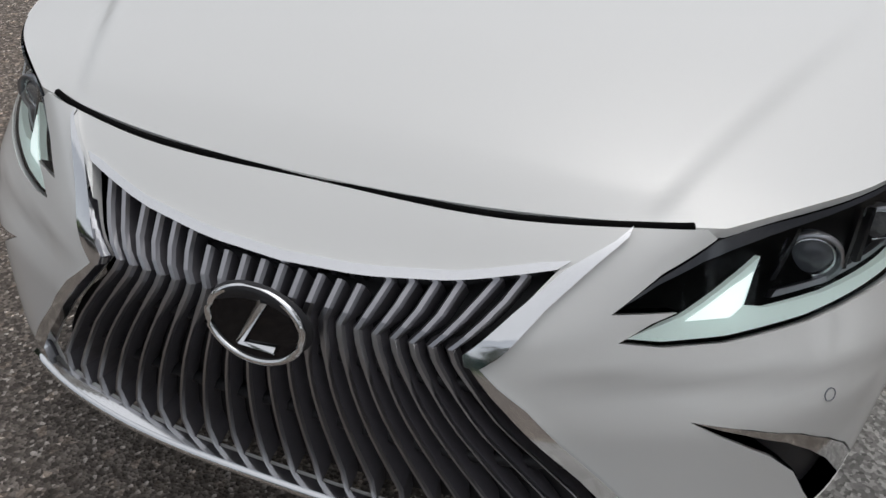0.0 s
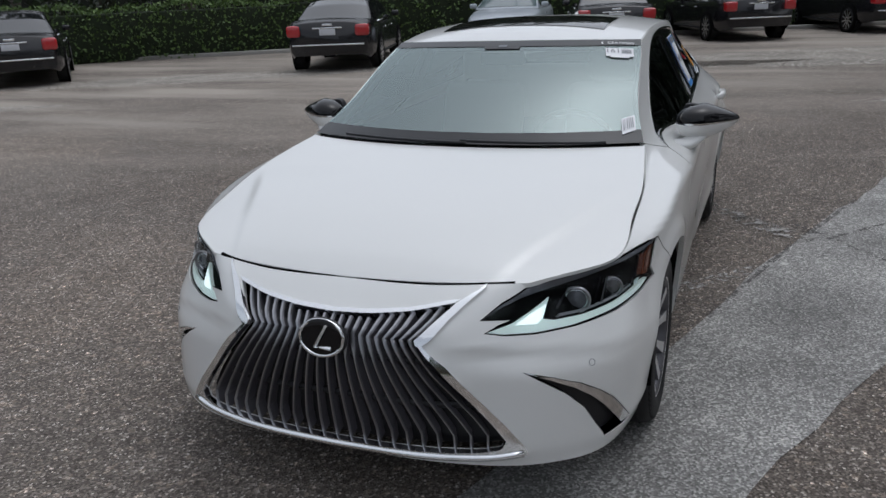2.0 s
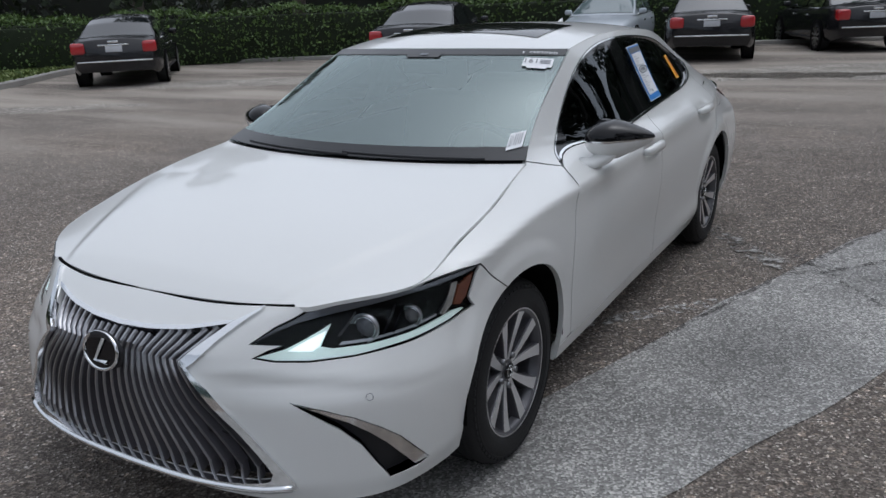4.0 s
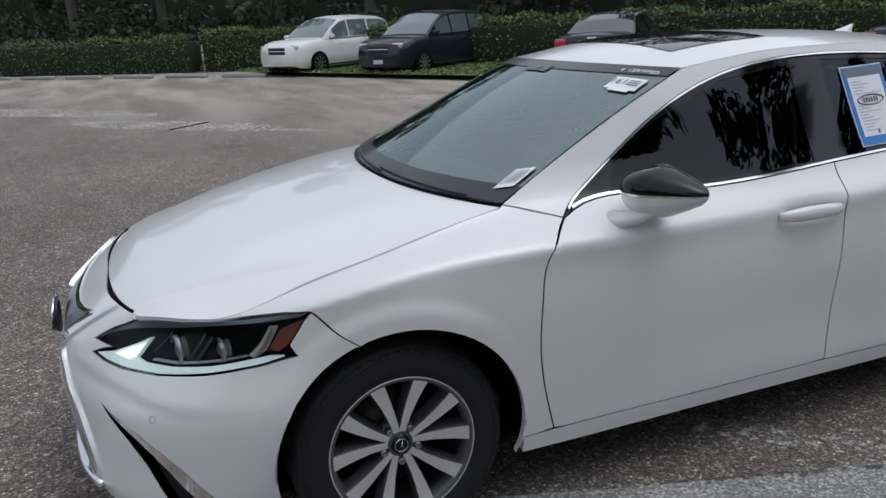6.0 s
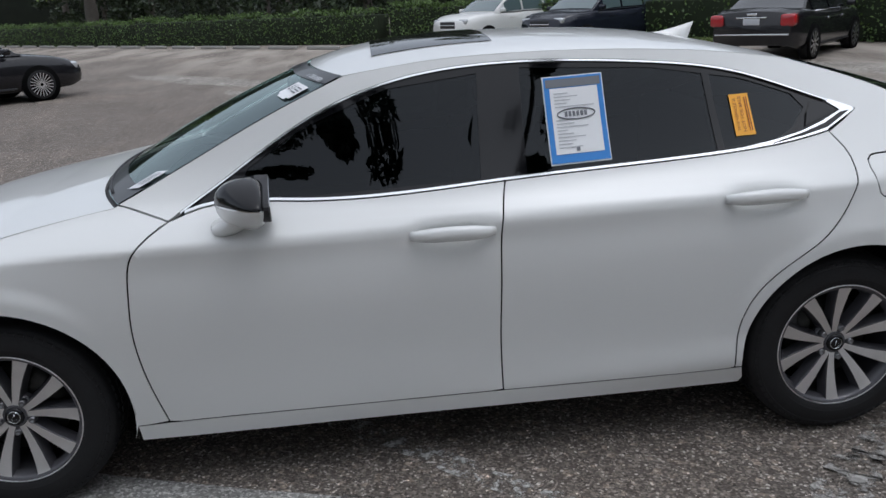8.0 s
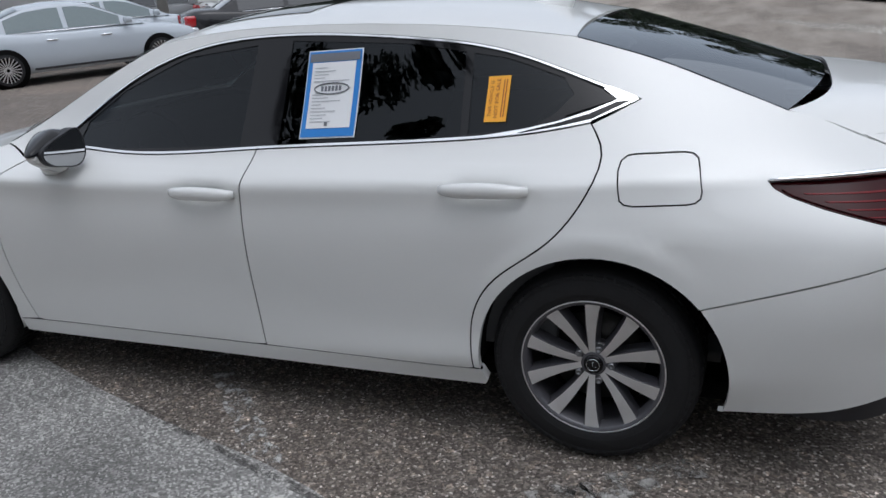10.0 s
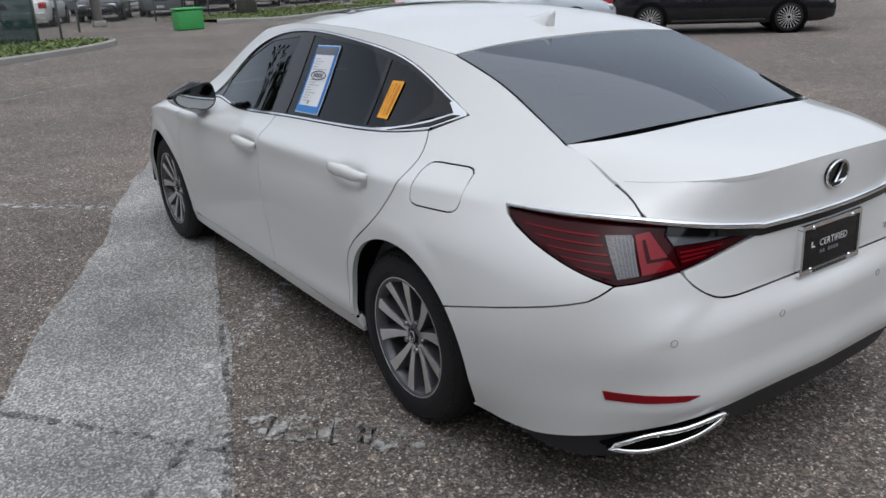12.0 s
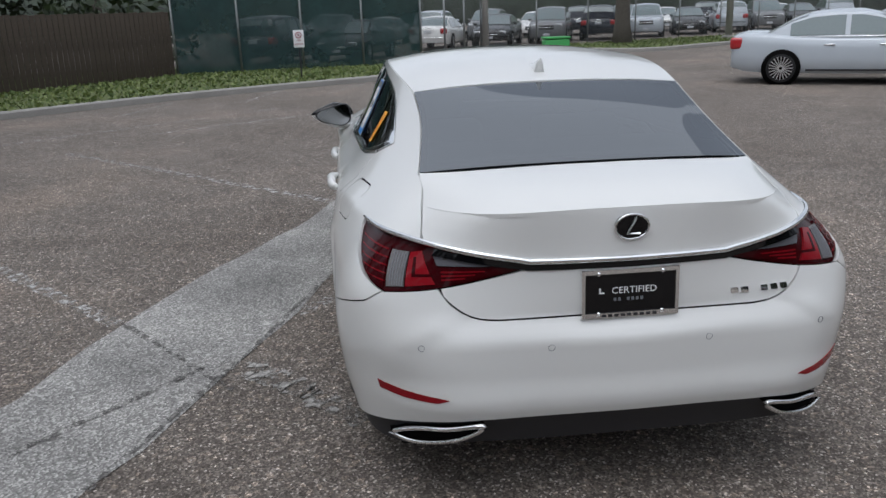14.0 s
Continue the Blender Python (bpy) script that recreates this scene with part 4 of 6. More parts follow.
PANE_F = [flank(y, belt_y(y) + .016) for y in np.linspace(1.76, 2.565, 14)] + [flank(y, top_z(y) - .020) for y in np.linspace(2.585, 1.80, 14)]
PANE_R = [flank(y, belt_y(y) + .016) for y in np.linspace(2.725, 3.385, 12)] + [flank(y, top_z(y) - .020) for y in np.linspace(3.375, 2.735, 12)]
PANE_Q = [flank(y, belt_y(y) + .018) for y in np.linspace(3.415, 3.60, 5)] + [flank(3.68, 1.105), flank(3.735, 1.158)] + [flank(y, top_z(y) - .020) for y in np.linspace(3.70, 3.405, 7)]
CORNER = [flank(3.40, belt_y(3.40) + .002), flank(3.55, 1.047), flank(3.70, 1.064), flank(3.80, 1.082), flank(3.93, 1.132), flank(3.925, 1.140), flank(3.84, 1.172), flank(3.825, 1.165), flank(3.87, 1.135), flank(3.79, 1.108), flank(3.70, 1.083), flank(3.60, 1.064), flank(3.50, 1.050)]
CORNER_BLACK = [flank(3.58, 1.052), flank(3.70, 1.069), flank(3.80, 1.087), flank(3.905, 1.130), flank(3.868, 1.128), flank(3.79, 1.099), flank(3.70, 1.077), flank(3.62, 1.061)]
CORNER_DARK = [flank(3.72, 1.098), flank(3.80, 1.120), flank(3.865, 1.137), flank(3.82, 1.163), flank(3.765, 1.17), flank(3.74, 1.14)]
for right in (False, True):
    fr = panel("window_frame", band, M_GLOSSBLACK, car, [PANE_F, PANE_R, PANE_Q], lift=-.006, step=.04, edge=.02, gap=.002, right=right)
    for nm, pn in (("front_window", PANE_F), ("rear_side_window", PANE_R), ("quarter_window", PANE_Q)):
        panel(nm, pn, M_TINT, car, lift=-.009, step=.06, edge=0, gap=-.002, right=right, label="dark tinted side window glass")
    low = [(s, z + .001) for s, z in BELT[1:]]
    panel("belt_moulding", low + [(s, z + .007) for s, z in low[::-1]], M_CHROME, car, lift=.003, step=.03, edge=.010, gap=0, right=right)
    hi = DLO_TOP[2:-1]
    panel("window_moulding", hi + [(s, z - .0055) for s, z in hi[::-1]], M_CHROME, car, lift=.002, step=.03, edge=.010, gap=0, right=right)
    panel("corner_moulding", CORNER, M_CHROME, car, lift=.004, step=.02, edge=.012, gap=0, right=right)
    panel("corner_edge", CORNER_BLACK, M_GLOSSBLACK, car, lift=.0065, step=.02, edge=.004, gap=0, right=right)
    panel("corner_insert", CORNER_DARK, M_GLOSSBLACK, car, lift=.001, step=.02, edge=.012, gap=0, right=right)

# ---- door handles ----
def handle(y0, y1, z, right):
    pts, sc = [], []
    for k in range(15):
        t = k / 14
        y = y0 + (y1 - y0) * t
        s = flank(y, z)[0]
        p = skin([-s if right else s], [z])[0]
        base = skin([-flank(y0 if t < .5 else y1, z)[0] * (1 if right else -1)], [z])[0]
        out = .024 * (1 - abs(2 * t - 1)**4) + .004
        pts.append((base[0] * (1 - abs(2 * t - 1)**2) * 0 + (base[0] + (out if not right else -out)), y, z + .006 * (1 - (2 * t - 1)**2)))
    return part("door_handle", tube(pts, lambda t: .011 + .008 * (1 - abs(2 * t - 1)**3), 10, flat=1.3), M_WHITE, car)


for right in (False, True):
    handle(2.318, 2.590, .864, right)
    handle(3.362, 3.642, .906, right)

# ---- door mirrors ----
def door_mirror(sx):
    m = new("door_mirror")
    m.parent = car

    def shell(z0, z1, grow=0.0):
        """A band of the mirror's egg-shaped housing between two heights (-1 to 1)."""
        bm = bmesh.new()
        prev = None
        for k in range(9):
            v = z0 + (z1 - z0) * k / 8
            rad = max(0.02, (1 - abs(v)**2.4))**.5 + grow
            ring = []
            for a in np.linspace(0, 2 * math.pi, 36, endpoint=False):
                ca, sa = math.cos(a), math.sin(a)
                x = math.copysign(abs(ca)**.85, ca) * (.140 if ca > 0 else .115) * rad
                y = math.copysign(abs(sa)**.8, sa) * (.052 if sa > 0 else .112) * rad
                taper = 1 - .46 * (x / .122) * (1 if x > 0 else 0)
                zz = v * (.074 if v > 0 else .086) * taper + .003 * x / .112
                y = y * taper + .028 * x / .112
                ring.append(bm.verts.new((sx * (.935 + x), 1.838 + y, 1.020 + zz)))
            if prev:
                for j in range(36):
                    bm.faces.new((prev[j], prev[(j + 1) % 36], ring[(j + 1) % 36], ring[j]))
            prev = ring
            if k == 0 and z0 <= -.99 or k == 8 and z1 >= .99:
                bm.faces.new(ring)
        bmesh.ops.recalc_face_normals(bm, faces=bm.faces)
        return bm

    part("cap", shell(.0, 1.0, .015), M_GLOSSBLACK, m, "gloss black upper mirror cap")
    part("chrome_line", shell(-.07, .0, .022), M_CHROME, m)
    part("housing", shell(-1.0, -.09), M_WHITE, m)
    def face(grow, y0, y1):
        """The mirror's opening, highest beside the door and drawn to a point outwards, as a thin plate."""
        rim_ = curve([(-.100, .030), (-.085, .062), (-.02, .060), (.065, .038), (.116, .002), (.092, -.034), (.02, -.060), (-.065, -.068), (-.098, -.040), (-.100, .030)], .012)[:-1]
        bm = bmesh.new()
        f = bm.faces.new([bm.verts.new((sx * (.935 + x * grow), y0 + .10 * x, 1.020 + z * grow)) for x, z in rim_])
        g = bmesh.ops.extrude_face_region(bm, geom=[f])["geom"]
        bmesh.ops.translate(bm, verts=[v for v in g if isinstance(v, bmesh.types.BMVert)], vec=(0, y1 - y0, 0))
        bmesh.ops.recalc_face_normals(bm, faces=bm.faces)
        return bm

    part("mirror_bezel", face(1.0, 1.850, 1.891), M_BLACK, m, smooth=False)
    part("mirror_glass", face(.92, 1.880, 1.894), mat("mirror", (.30, .31, .32), 0.02, 1.0), m, smooth=False)
    part("arm", tube([(sx * .820, 1.725, .922), (sx * .868, 1.738, .924), (sx * .900, 1.775, .945), (sx * .925, 1.815, .975)], lambda t: .050 - .004 * t, 14, flat=.55), M_WHITE, m)
    return m


door_mirror(1)
door_mirror(-1)


# ---- surfaces for papers, marks and strips on the car ----
def loft_at(rows, py=2.2, pz=2.4):
    r = np.array(rows, float)
    k = np.concatenate([[0], np.cumsum(np.linalg.norm(np.diff(r[:, [0, 1]], axis=0), axis=1) + np.linalg.norm(np.diff(r[:, 2:], axis=0), axis=1))])

    def at(x, y):
        """The point of the sheet over (x, y)."""
        best = None
        lo, hi = 0.0, 1.0
        for _ in range(30):
            t = (lo + hi) / 2
            q = spline(k, r, [k[-1] * t])[0]
            w = abs(x) / q[2]
            yy = q[0] + (q[3] - q[0]) * w**py
            if yy < y:
                lo = t
            else:
                hi = t
        return np.array([x, y, q[1] + (q[4] - q[1]) * w**pz])
    return at




def on_side(origin, along, up, lift, right=False):
    """A paper's own plane on the side glass: origin (y, z), size directions in (y, z)."""
    def at(u, v):
        y, z = origin[0] + along[0] * u + up[0] * v, origin[1] + along[1] * u + up[1] * v
        s = flank(y, z)[0]
        p, n = skin([s], [z])[0], skin_normal([s], [z])[0]
        return tuple(p + n * lift)
    return at


def on_loft(surface, origin, along, up, lift):
    def at(u, v):
        x, y = origin[0] + along[0] * u + up[0] * v, origin[1] + along[1] * u + up[1] * v
        p = surface(x, y)
        return (p[0], p[1] - lift * .5, p[2] + lift)
    return at


def sheet(name, at, u0, u1, v0, v1, material, parent, n=6, label=""):
    """A thin sheet laid on a surface."""
    vs = [at(u0 + (u1 - u0) * i / n, v0 + (v1 - v0) * j / n) for j in range(n + 1) for i in range(n + 1)]
    fs = [(j * (n + 1) + i, j * (n + 1) + i + 1, (j + 1) * (n + 1) + i + 1, (j + 1) * (n + 1) + i) for j in range(n) for i in range(n)]
    return part(name, (vs, [], fs), material, parent, label, smooth=True)


def words(name, text, size, at, u, v, material, parent, turn=0.0, align="CENTER"):
    """Words in the built-in font, laid on a surface at (u, v)."""
    cu = bpy.data.curves.new(name, "FONT")
    cu.body, cu.size, cu.align_x, cu.align_y, cu.resolution_u = text, size, align, "CENTER", 2
    tmp = bpy.data.objects.new(name, cu)
    scene.collection.objects.link(tmp)
    bpy.context.view_layer.update()
    me = bpy.data.meshes.new_from_object(tmp.evaluated_get(bpy.context.evaluated_depsgraph_get()))
    bpy.data.objects.remove(tmp)
    c, s = math.cos(radians(turn)), math.sin(radians(turn))
    for w in me.vertices:
        x, y = w.co.x * c - w.co.y * s, w.co.x * s + w.co.y * c
        w.co = at(u + x, v + y)
    me.materials.clear()
    me.materials.append(material)
    ob = new(name, me)
    ob.parent = parent
    return ob

# ---- windscreen band, papers, wipers, cabin ----
WS = loft_at(WS_ROWS)
# black printed border, as strips laid inside the glass edge
M_FRIT = mat("ceramic_border", (0.016, 0.017, 0.019), 0.3, spec=.3, coat=0.25, grain=0.05, scale=200)
crossloft("top_band", WS_ROWS, M_FRIT, car, t0=.925, t1=.998, along=6, lift=.0025)
crossloft("bottom_band", WS_ROWS, M_FRIT, car, t0=.002, t1=.10, along=6, lift=.0025)
for u in ((-.998, -.975), (.975, .998)):
    crossloft("side_band", WS_ROWS, M_FRIT, car, t0=.10, t1=.92, along=24, across=4, u0=u[0], u1=u[1], lift=-.004)
RG = loft_at(RG_ROWS)
for u in ((-.998, -.96), (.96, .998)):
    crossloft("rear_glass_border", RG_ROWS, M_GLOSSBLACK, car, t0=.002, t1=.998, along=24, across=4, u0=u[0], u1=u[1], lift=-.004)
cam_bracket = sheet("camera_bracket", on_loft(WS, (0, 1.955), (1, 0), (0, -1), .004), -.085, .085, 0, .055, M_FRIT, car)
sheet("camera_window", on_loft(WS, (0, 1.955), (1, 0), (0, -1), .0065), -.02, .02, .02, .04, M_INK, car)
# sticker with a shield shape below the top band and a stock paper at the lower corner
at = on_loft(WS, (.535, 2.000), (-.934, -.33), (-.22, 1), .0055)
paper = sheet("shield_sticker", at, -.062, .066, -.070, .0, M_PAPER, car, label="white shield-shaped inspection sticker")
sheet("shield_tip", at, -.040, .044, -.082, -.070, M_PAPER, paper)
at2 = on_loft(WS, (.535, 2.000), (-.934, -.33), (-.22, 1), .008)
words("sticker_number", "161", .048, lambda u, v: at2(-u, v), -.032, -.030, M_INK, paper)
for k in range(3):
    sheet("printed_line", at2, -.052, -.006, -.022 - .012 * k, -.017 - .012 * k, M_INK, paper, n=2)
words("band_lettering", "CERTIFIED", .027, lambda u, v: at2(-u, v), .008, .042, M_PAPER, car)
sheet("band_mark", at2, .076, .082, .034, .050, M_PAPER, car, n=2)
at = on_loft(WS, (.664, 1.466), (-.22, .97), (-.68, -.73), .0055)
stock = sheet("stock_paper", at, -.052, .048, -.034, .034, M_PAPER, car, label="white stock paper with number")
at3 = on_loft(WS, (.664, 1.466), (-.22, .97), (-.68, -.73), .008)
words("stock_number", "PJ5422A", .020, at3, -.002, .020, M_INK, stock)
for k in range(4):
    sheet("printed_line", at3, -.035 + .004 * (k % 2), .035, -.024 + .009 * k, -.0205 + .009 * k, M_INK, stock, n=2)
# wipers and cowl
crossloft("cowl_panel", [(1.16, .975, .70, 1.36, .972), (1.30, 1.00, .74, 1.43, .985)], M_BLACK, car, along=6)
for sx, x0, x1 in ((1, .60, .02), (-1, .05, -.55)):
    pts = []
    for k in range(12):
        x = x0 + (x1 - x0) * k / 11
        y = 1.215 + .17 * (abs(x) / .72)**2.2 + .006 + .012 * k / 11
        pts.append(WS(x, y) + np.array([0, -.014, -.004]))
    part("wiper", tube([tuple(p) for p in pts], .006, 6), M_BLACK, car)
# sunroof and fin
at = on_loft(loft_at(ROOF_ROWS, 2.2, 2.6), (0, 2.24), (1, 0), (0, 1), .003)
sheet("sunroof_glass", at, -.42, .42, .0, .44, M_GLOSSBLACK, car, n=16)
bm = bmesh.new()
prev = None
for k in range(9):
    t = k / 8
    y = 3.42 + .155 * t
    h = .062 * (t**1.3) * (1 if t < .95 else .97)
    w = .030 * (1 - .25 * t)
    zb = 1.402 - .16 * max(0, y - 3.40)
    ring = [bm.verts.new(p) for p in ((-w, y, zb - .01), (-w * .45, y + .02 * t, zb + h * .6), (0, y + .035 * t, zb + h), (w * .45, y + .02 * t, zb + h * .6), (w, y, zb - .01))]
    if prev:
        for j in range(4):
            bm.faces.new((prev[j], prev[j + 1], ring[j + 1], ring[j]))
    prev = ring
bm.faces.new(prev)
bmesh.ops.recalc_face_normals(bm, faces=bm.faces)
part("antenna_fin", bm, M_WHITE, car)
# cabin
cab = new("cabin")
cab.parent = car
part("dashboard", box(-.68, .68, 1.32, 1.72, .70, .955, .05, 3), M_DASH, cab)
part("cabin_floor", box(-.70, .70, 1.3, 4.2, .30, .34), M_DASH, cab)
part("rear_shelf", box(-.62, .62, 3.85, 4.35, .98, 1.03, .01), M_DASH, cab)
part("headliner", box(-.48, .48, 2.15, 3.40, 1.30, 1.32, .004), M_DASH, cab)
for sx in (-1, 1):
    part("door_card", box(sx * .80 - .02, sx * .80 + .02, 1.6, 3.7, .35, .93, .01), M_DASH, cab)
    part("front_seat_base", box(sx * .37 - .24, sx * .37 + .24, 2.05, 2.58, .42, .60, .06, 3), M_SEAT, cab)
    bm = box(sx * .37 - .24, sx * .37 + .24, 2.55, 2.70, .55, 1.10, .06, 3)
    bmesh.ops.transform(bm, matrix=Matrix.Translation((0, 2.6, .55)) @ Matrix.Rotation(radians(-18), 4, "X") @ Matrix.Translation((0, -2.6, -.55)), verts=bm.verts)
    part("front_seat_back", bm, M_SEAT, cab)
    part("headrest", box(sx * .37 - .13, sx * .37 + .13, 2.72, 2.83, 1.08, 1.26, .05, 3), M_SEAT, cab)
part("rear_bench", box(-.62, .62, 3.10, 3.60, .40, .62, .06, 3), M_SEAT, cab)
part("rear_seat_back", box(-.62, .62, 3.58, 3.78, .55, 1.08, .06, 3), M_SEAT, cab)
sw = tube([(.18 * math.cos(a), 0, .18 * math.sin(a)) for a in np.linspace(0, 2 * math.pi, 32, endpoint=False)], .014, 8, True)
part("steering_wheel", sw, M_DASH, cab).matrix_basis = Matrix.Translation((.37, 1.80, .90)) @ Matrix.Rotation(radians(25), 4, "X")
part("steering_hub", box(-.07, .07, -.03, .03, -.05, .05, .02), M_DASH, cab).matrix_basis = Matrix.Translation((.37, 1.79, .90)) @ Matrix.Rotation(radians(25), 4, "X")
part("inside_mirror", box(-.11, .11, 1.90, 1.93, 1.255, 1.315, .012), M_BLACK, cab)

# papers on the side glass
def lean_side(lift):
    a = on_side((2.818, 1.036), (1, .03), (-.0, 1), lift)
    return a


a1, a2, a3 = lean_side(-.004), lean_side(-.0015), lean_side(.0005)
ws = sheet("price_sheet", a1, -.012, .198, 0, .275, M_PAPER, car, label="price sheet with blue border on rear side window")
sheet("blue_border", a2, -.008, .194, .004, .271, M_BLUE, ws)
sheet("header_bar", a3, -.002, .188, .238, .264, M_INK, ws)
sheet("sheet_page", a3, .010, .176, .030, .235, M_PAPER, ws)
a4 = lean_side(.0025)
for k in range(17):
    if k in (9, 10, 11):
        continue
    w = .135 * (.6 + .4 * ((k * 7) % 5) / 4)
    sheet("printed_line", a4, .022, .022 + w * (.45 if k % 3 else 1), .048 + .0105 * k, .051 + .0105 * k, M_FAINT, ws, n=3)
ov = [(a4(.093 + .065 * math.cos(t), .152 + .017 * math.sin(t))) for t in np.linspace(0, 2 * math.pi, 28, endpoint=False)]
part("dealer_oval", tube(ov, .0022, 5, True), M_INK, ws)
for k in range(6):
    sheet("dealer_bar", a4, .053 + .0135 * k, .0625 + .0135 * k, .144, .160, M_INK, ws, n=1)
sheet("code_square", a4, .080, .092, .036, .048, M_INK, ws, n=1)
b1, b2 = on_side((3.462, 1.085), (1, .02), (0, 1), -.004), on_side((3.462, 1.085), (1, .02), (0, 1), -.001)
yl = sheet("yellow_sticker", b1, 0, .072, 0, .130, M_YELLOW, car, label="yellow notice sticker on quarter window")
turned = lambda u, v: b2(.036 - v, .065 + u)
words("notice_text", "THIS VEHICLE IS", .0145, turned, 0, .020, M_INKRED, yl)
words("notice_text", "NOT FOR SALE", .0165, turned, 0, .0, M_INKRED, yl)
for k in range(2):
    sheet("printed_line", b2, .052 + .008 * k, .055 + .008 * k, .012, .118, M_INKRED, yl, n=3)

# ---- tail lamps ----
def tail_lamp(right):
    t = new("tail_lamp")
    t.parent = car
    mr = (lambda o: [(2 * S_END - s, z) for s, z in o]) if right else (lambda o: o)
    full = TL_TOP + TL_BOT[1:] + TL_SIDE[1:-1]

    def piece(name, o, m, lift, edge=.02, gap=0.0, label="", step=.02):
        return panel(name, mr(o), m, t, lift=lift, step=step, edge=edge, gap=gap, label=label)
    piece("housing", full, M_DKRED, -.010, .03, .002)
    outer = [flank(4.345, .908), flank(4.45, .910), tail(.715, .903), tail(.752, .793), flank(4.655, .812), flank(4.556, .841), flank(4.452, .869), flank(4.375, .893)]
    piece("side_lens", outer, M_DKRED, -.004, .01)
    for k in range(5):
        a, b = flank(4.40 + .055 * k, .897 - .019 * k), tail(.722 + .006 * k, .896 - .021 * k)
        piece("light_bar", [a, b, (b[0], b[1] - .0045), (a[0] + .012, a[1] - .003)], M_MIDRED, -.0022, .006)
    piece("reverse_lens", [tail(.712, .897), tail(.664, .899), tail(.690, .800), tail(.742, .795)], M_CLEARLENS, -.003, .01)
    for k in range(6):
        piece("lens_rib", [tail(.704 - .0075 * k, .893), tail(.702 - .0075 * k, .893), tail(.730 - .0075 * k, .801), tail(.732 - .0075 * k, .801)], M_INK, -.0015, .002)
    piece("brake_lens", [tail(.658, .899), tail(.625, .907), tail(.592, .812), tail(.683, .800)], M_RED, -.003, .01)
    piece("inner_dark_line", [tail(.650, .886), tail(.642, .888), tail(.650, .838), tail(.602, .842), tail(.600, .834), tail(.662, .829)], M_DKRED, -.0018, .004)
    piece("smoked_strip", [tail(.594, .899), tail(.45, .888), tail(.33, .874), tail(.45, .868), tail(.583, .868)], M_SMOKE, -.003, .01)
    piece("inner_red_lens", [tail(.581, .862), tail(.45, .863), tail(.33, .869), tail(.40, .846), tail(.50, .824), tail(.575, .812)], M_DKRED, -.003, .01)
    for k in range(3):
        piece("inner_light_bar", [tail(.572, .852 - .012 * k), tail(.44 + .03 * k, .856 - .011 * k), tail(.44 + .03 * k, .8515 - .011 * k), tail(.573, .846 - .012 * k)], M_MIDRED, -.0015, .004)


tail_lamp(False)
tail_lamp(True)
# chrome and black band across the tail


def strip(line, up, down):
    h = [(s, z + up) for s, z in line]
    l = [(s, z - down) for s, z in line]
    return h + [(2 * S_END - s, z) for s, z in h[-2::-1]] + [(2 * S_END - s, z) for s, z in l] + l[-2::-1]


cl = [(s, z) for s, z in TL_TOP if z > .884] + [(s, .882) for s in np.linspace([p[0] for p in TL_TOP if p[1] <= .884][0], S_END, 10)]
full_line = cl + [(2 * S_END - s, z) for s, z in cl[-2::-1]]
fs, fz = np.array([p[0] for p in full_line]), np.array([p[1] + .002 for p in full_line])
part("chrome_trunk_strip", tube([tuple(v) for v in skin(fs, fz) + skin_normal(fs, fz) * .004], lambda t: .0105 - .006 * abs(2 * t - 1)**6, 10), M_CHROME, car)
inner = [p for p in cl if p[0] > tail(.60, .9)[0]]
panel("black_trunk_strip", strip([(s, z - .018) for s, z in inner], .010, .010), M_GLOSSBLACK, car, lift=.004, step=.03, edge=.012, gap=0)
emblem("rear_badge", (0, 4.872, .985), 4, .052, car, 1)


def back_plane(x0, z0, y0, lean):
    return lambda u, v: (x0 - u, y0 - lean * v, z0 + v)


pl = new("licence_plate")
pl.parent = car
tagged(pl, "black dealer plate in a chrome frame")
base = back_plane(0, .772, 4.871, .03)


def plate_box(w0, w1, h0, h1, d0, d1):
    bm = bmesh.new()
    vs = []
    for d in (d0, d1):
        for u, v in ((w0, h0), (w1, h0), (w1, h1), (w0, h1)):
            p = base(u, v)
            vs.append(bm.verts.new((p[0], p[1] + d, p[2])))
    for f in ((0, 1, 2, 3), (4, 5, 6, 7), (0, 1, 5, 4), (1, 2, 6, 5), (2, 3, 7, 6), (3, 0, 4, 7)):
        bm.faces.new([vs[i] for i in f])
    bmesh.ops.recalc_face_normals(bm, faces=bm.faces)
    return bm


part("plate", plate_box(-.143, .143, -.066, .066, -.02, .004), M_GLOSSBLACK, pl, smooth=False)
for nm, w in (("frame_top", (-.153, .153, .064, .078)), ("frame_bottom", (-.153, .153, -.080, -.064)), ("frame_side", (-.153, -.142, -.066, .066)), ("frame_side", (.142, .153, -.066, .066))):
    part(nm, plate_box(*w, -.01, .009), M_CHROME, pl, smooth=False)
out = lambda d: (lambda u, v: (base(u, v)[0], base(u, v)[1] + d, base(u, v)[2]))
words("plate_lettering", "CERTIFIED", .031, out(.0065), .012, .008, M_PAPER, pl)
part("plate_mark", plate_box(-.098, -.082, .000, .004, .004, .0065), M_PAPER, pl, smooth=False)
part("plate_mark", plate_box(-.098, -.094, .000, .018, .004, .0065), M_PAPER, pl, smooth=False)
for k in range(7):
    if k != 2:
        part("plate_small_mark", plate_box(-.052 + .014 * k, -.044 + .014 * k, -.026, -.016, .004, .006), M_INK, pl, smooth=False)
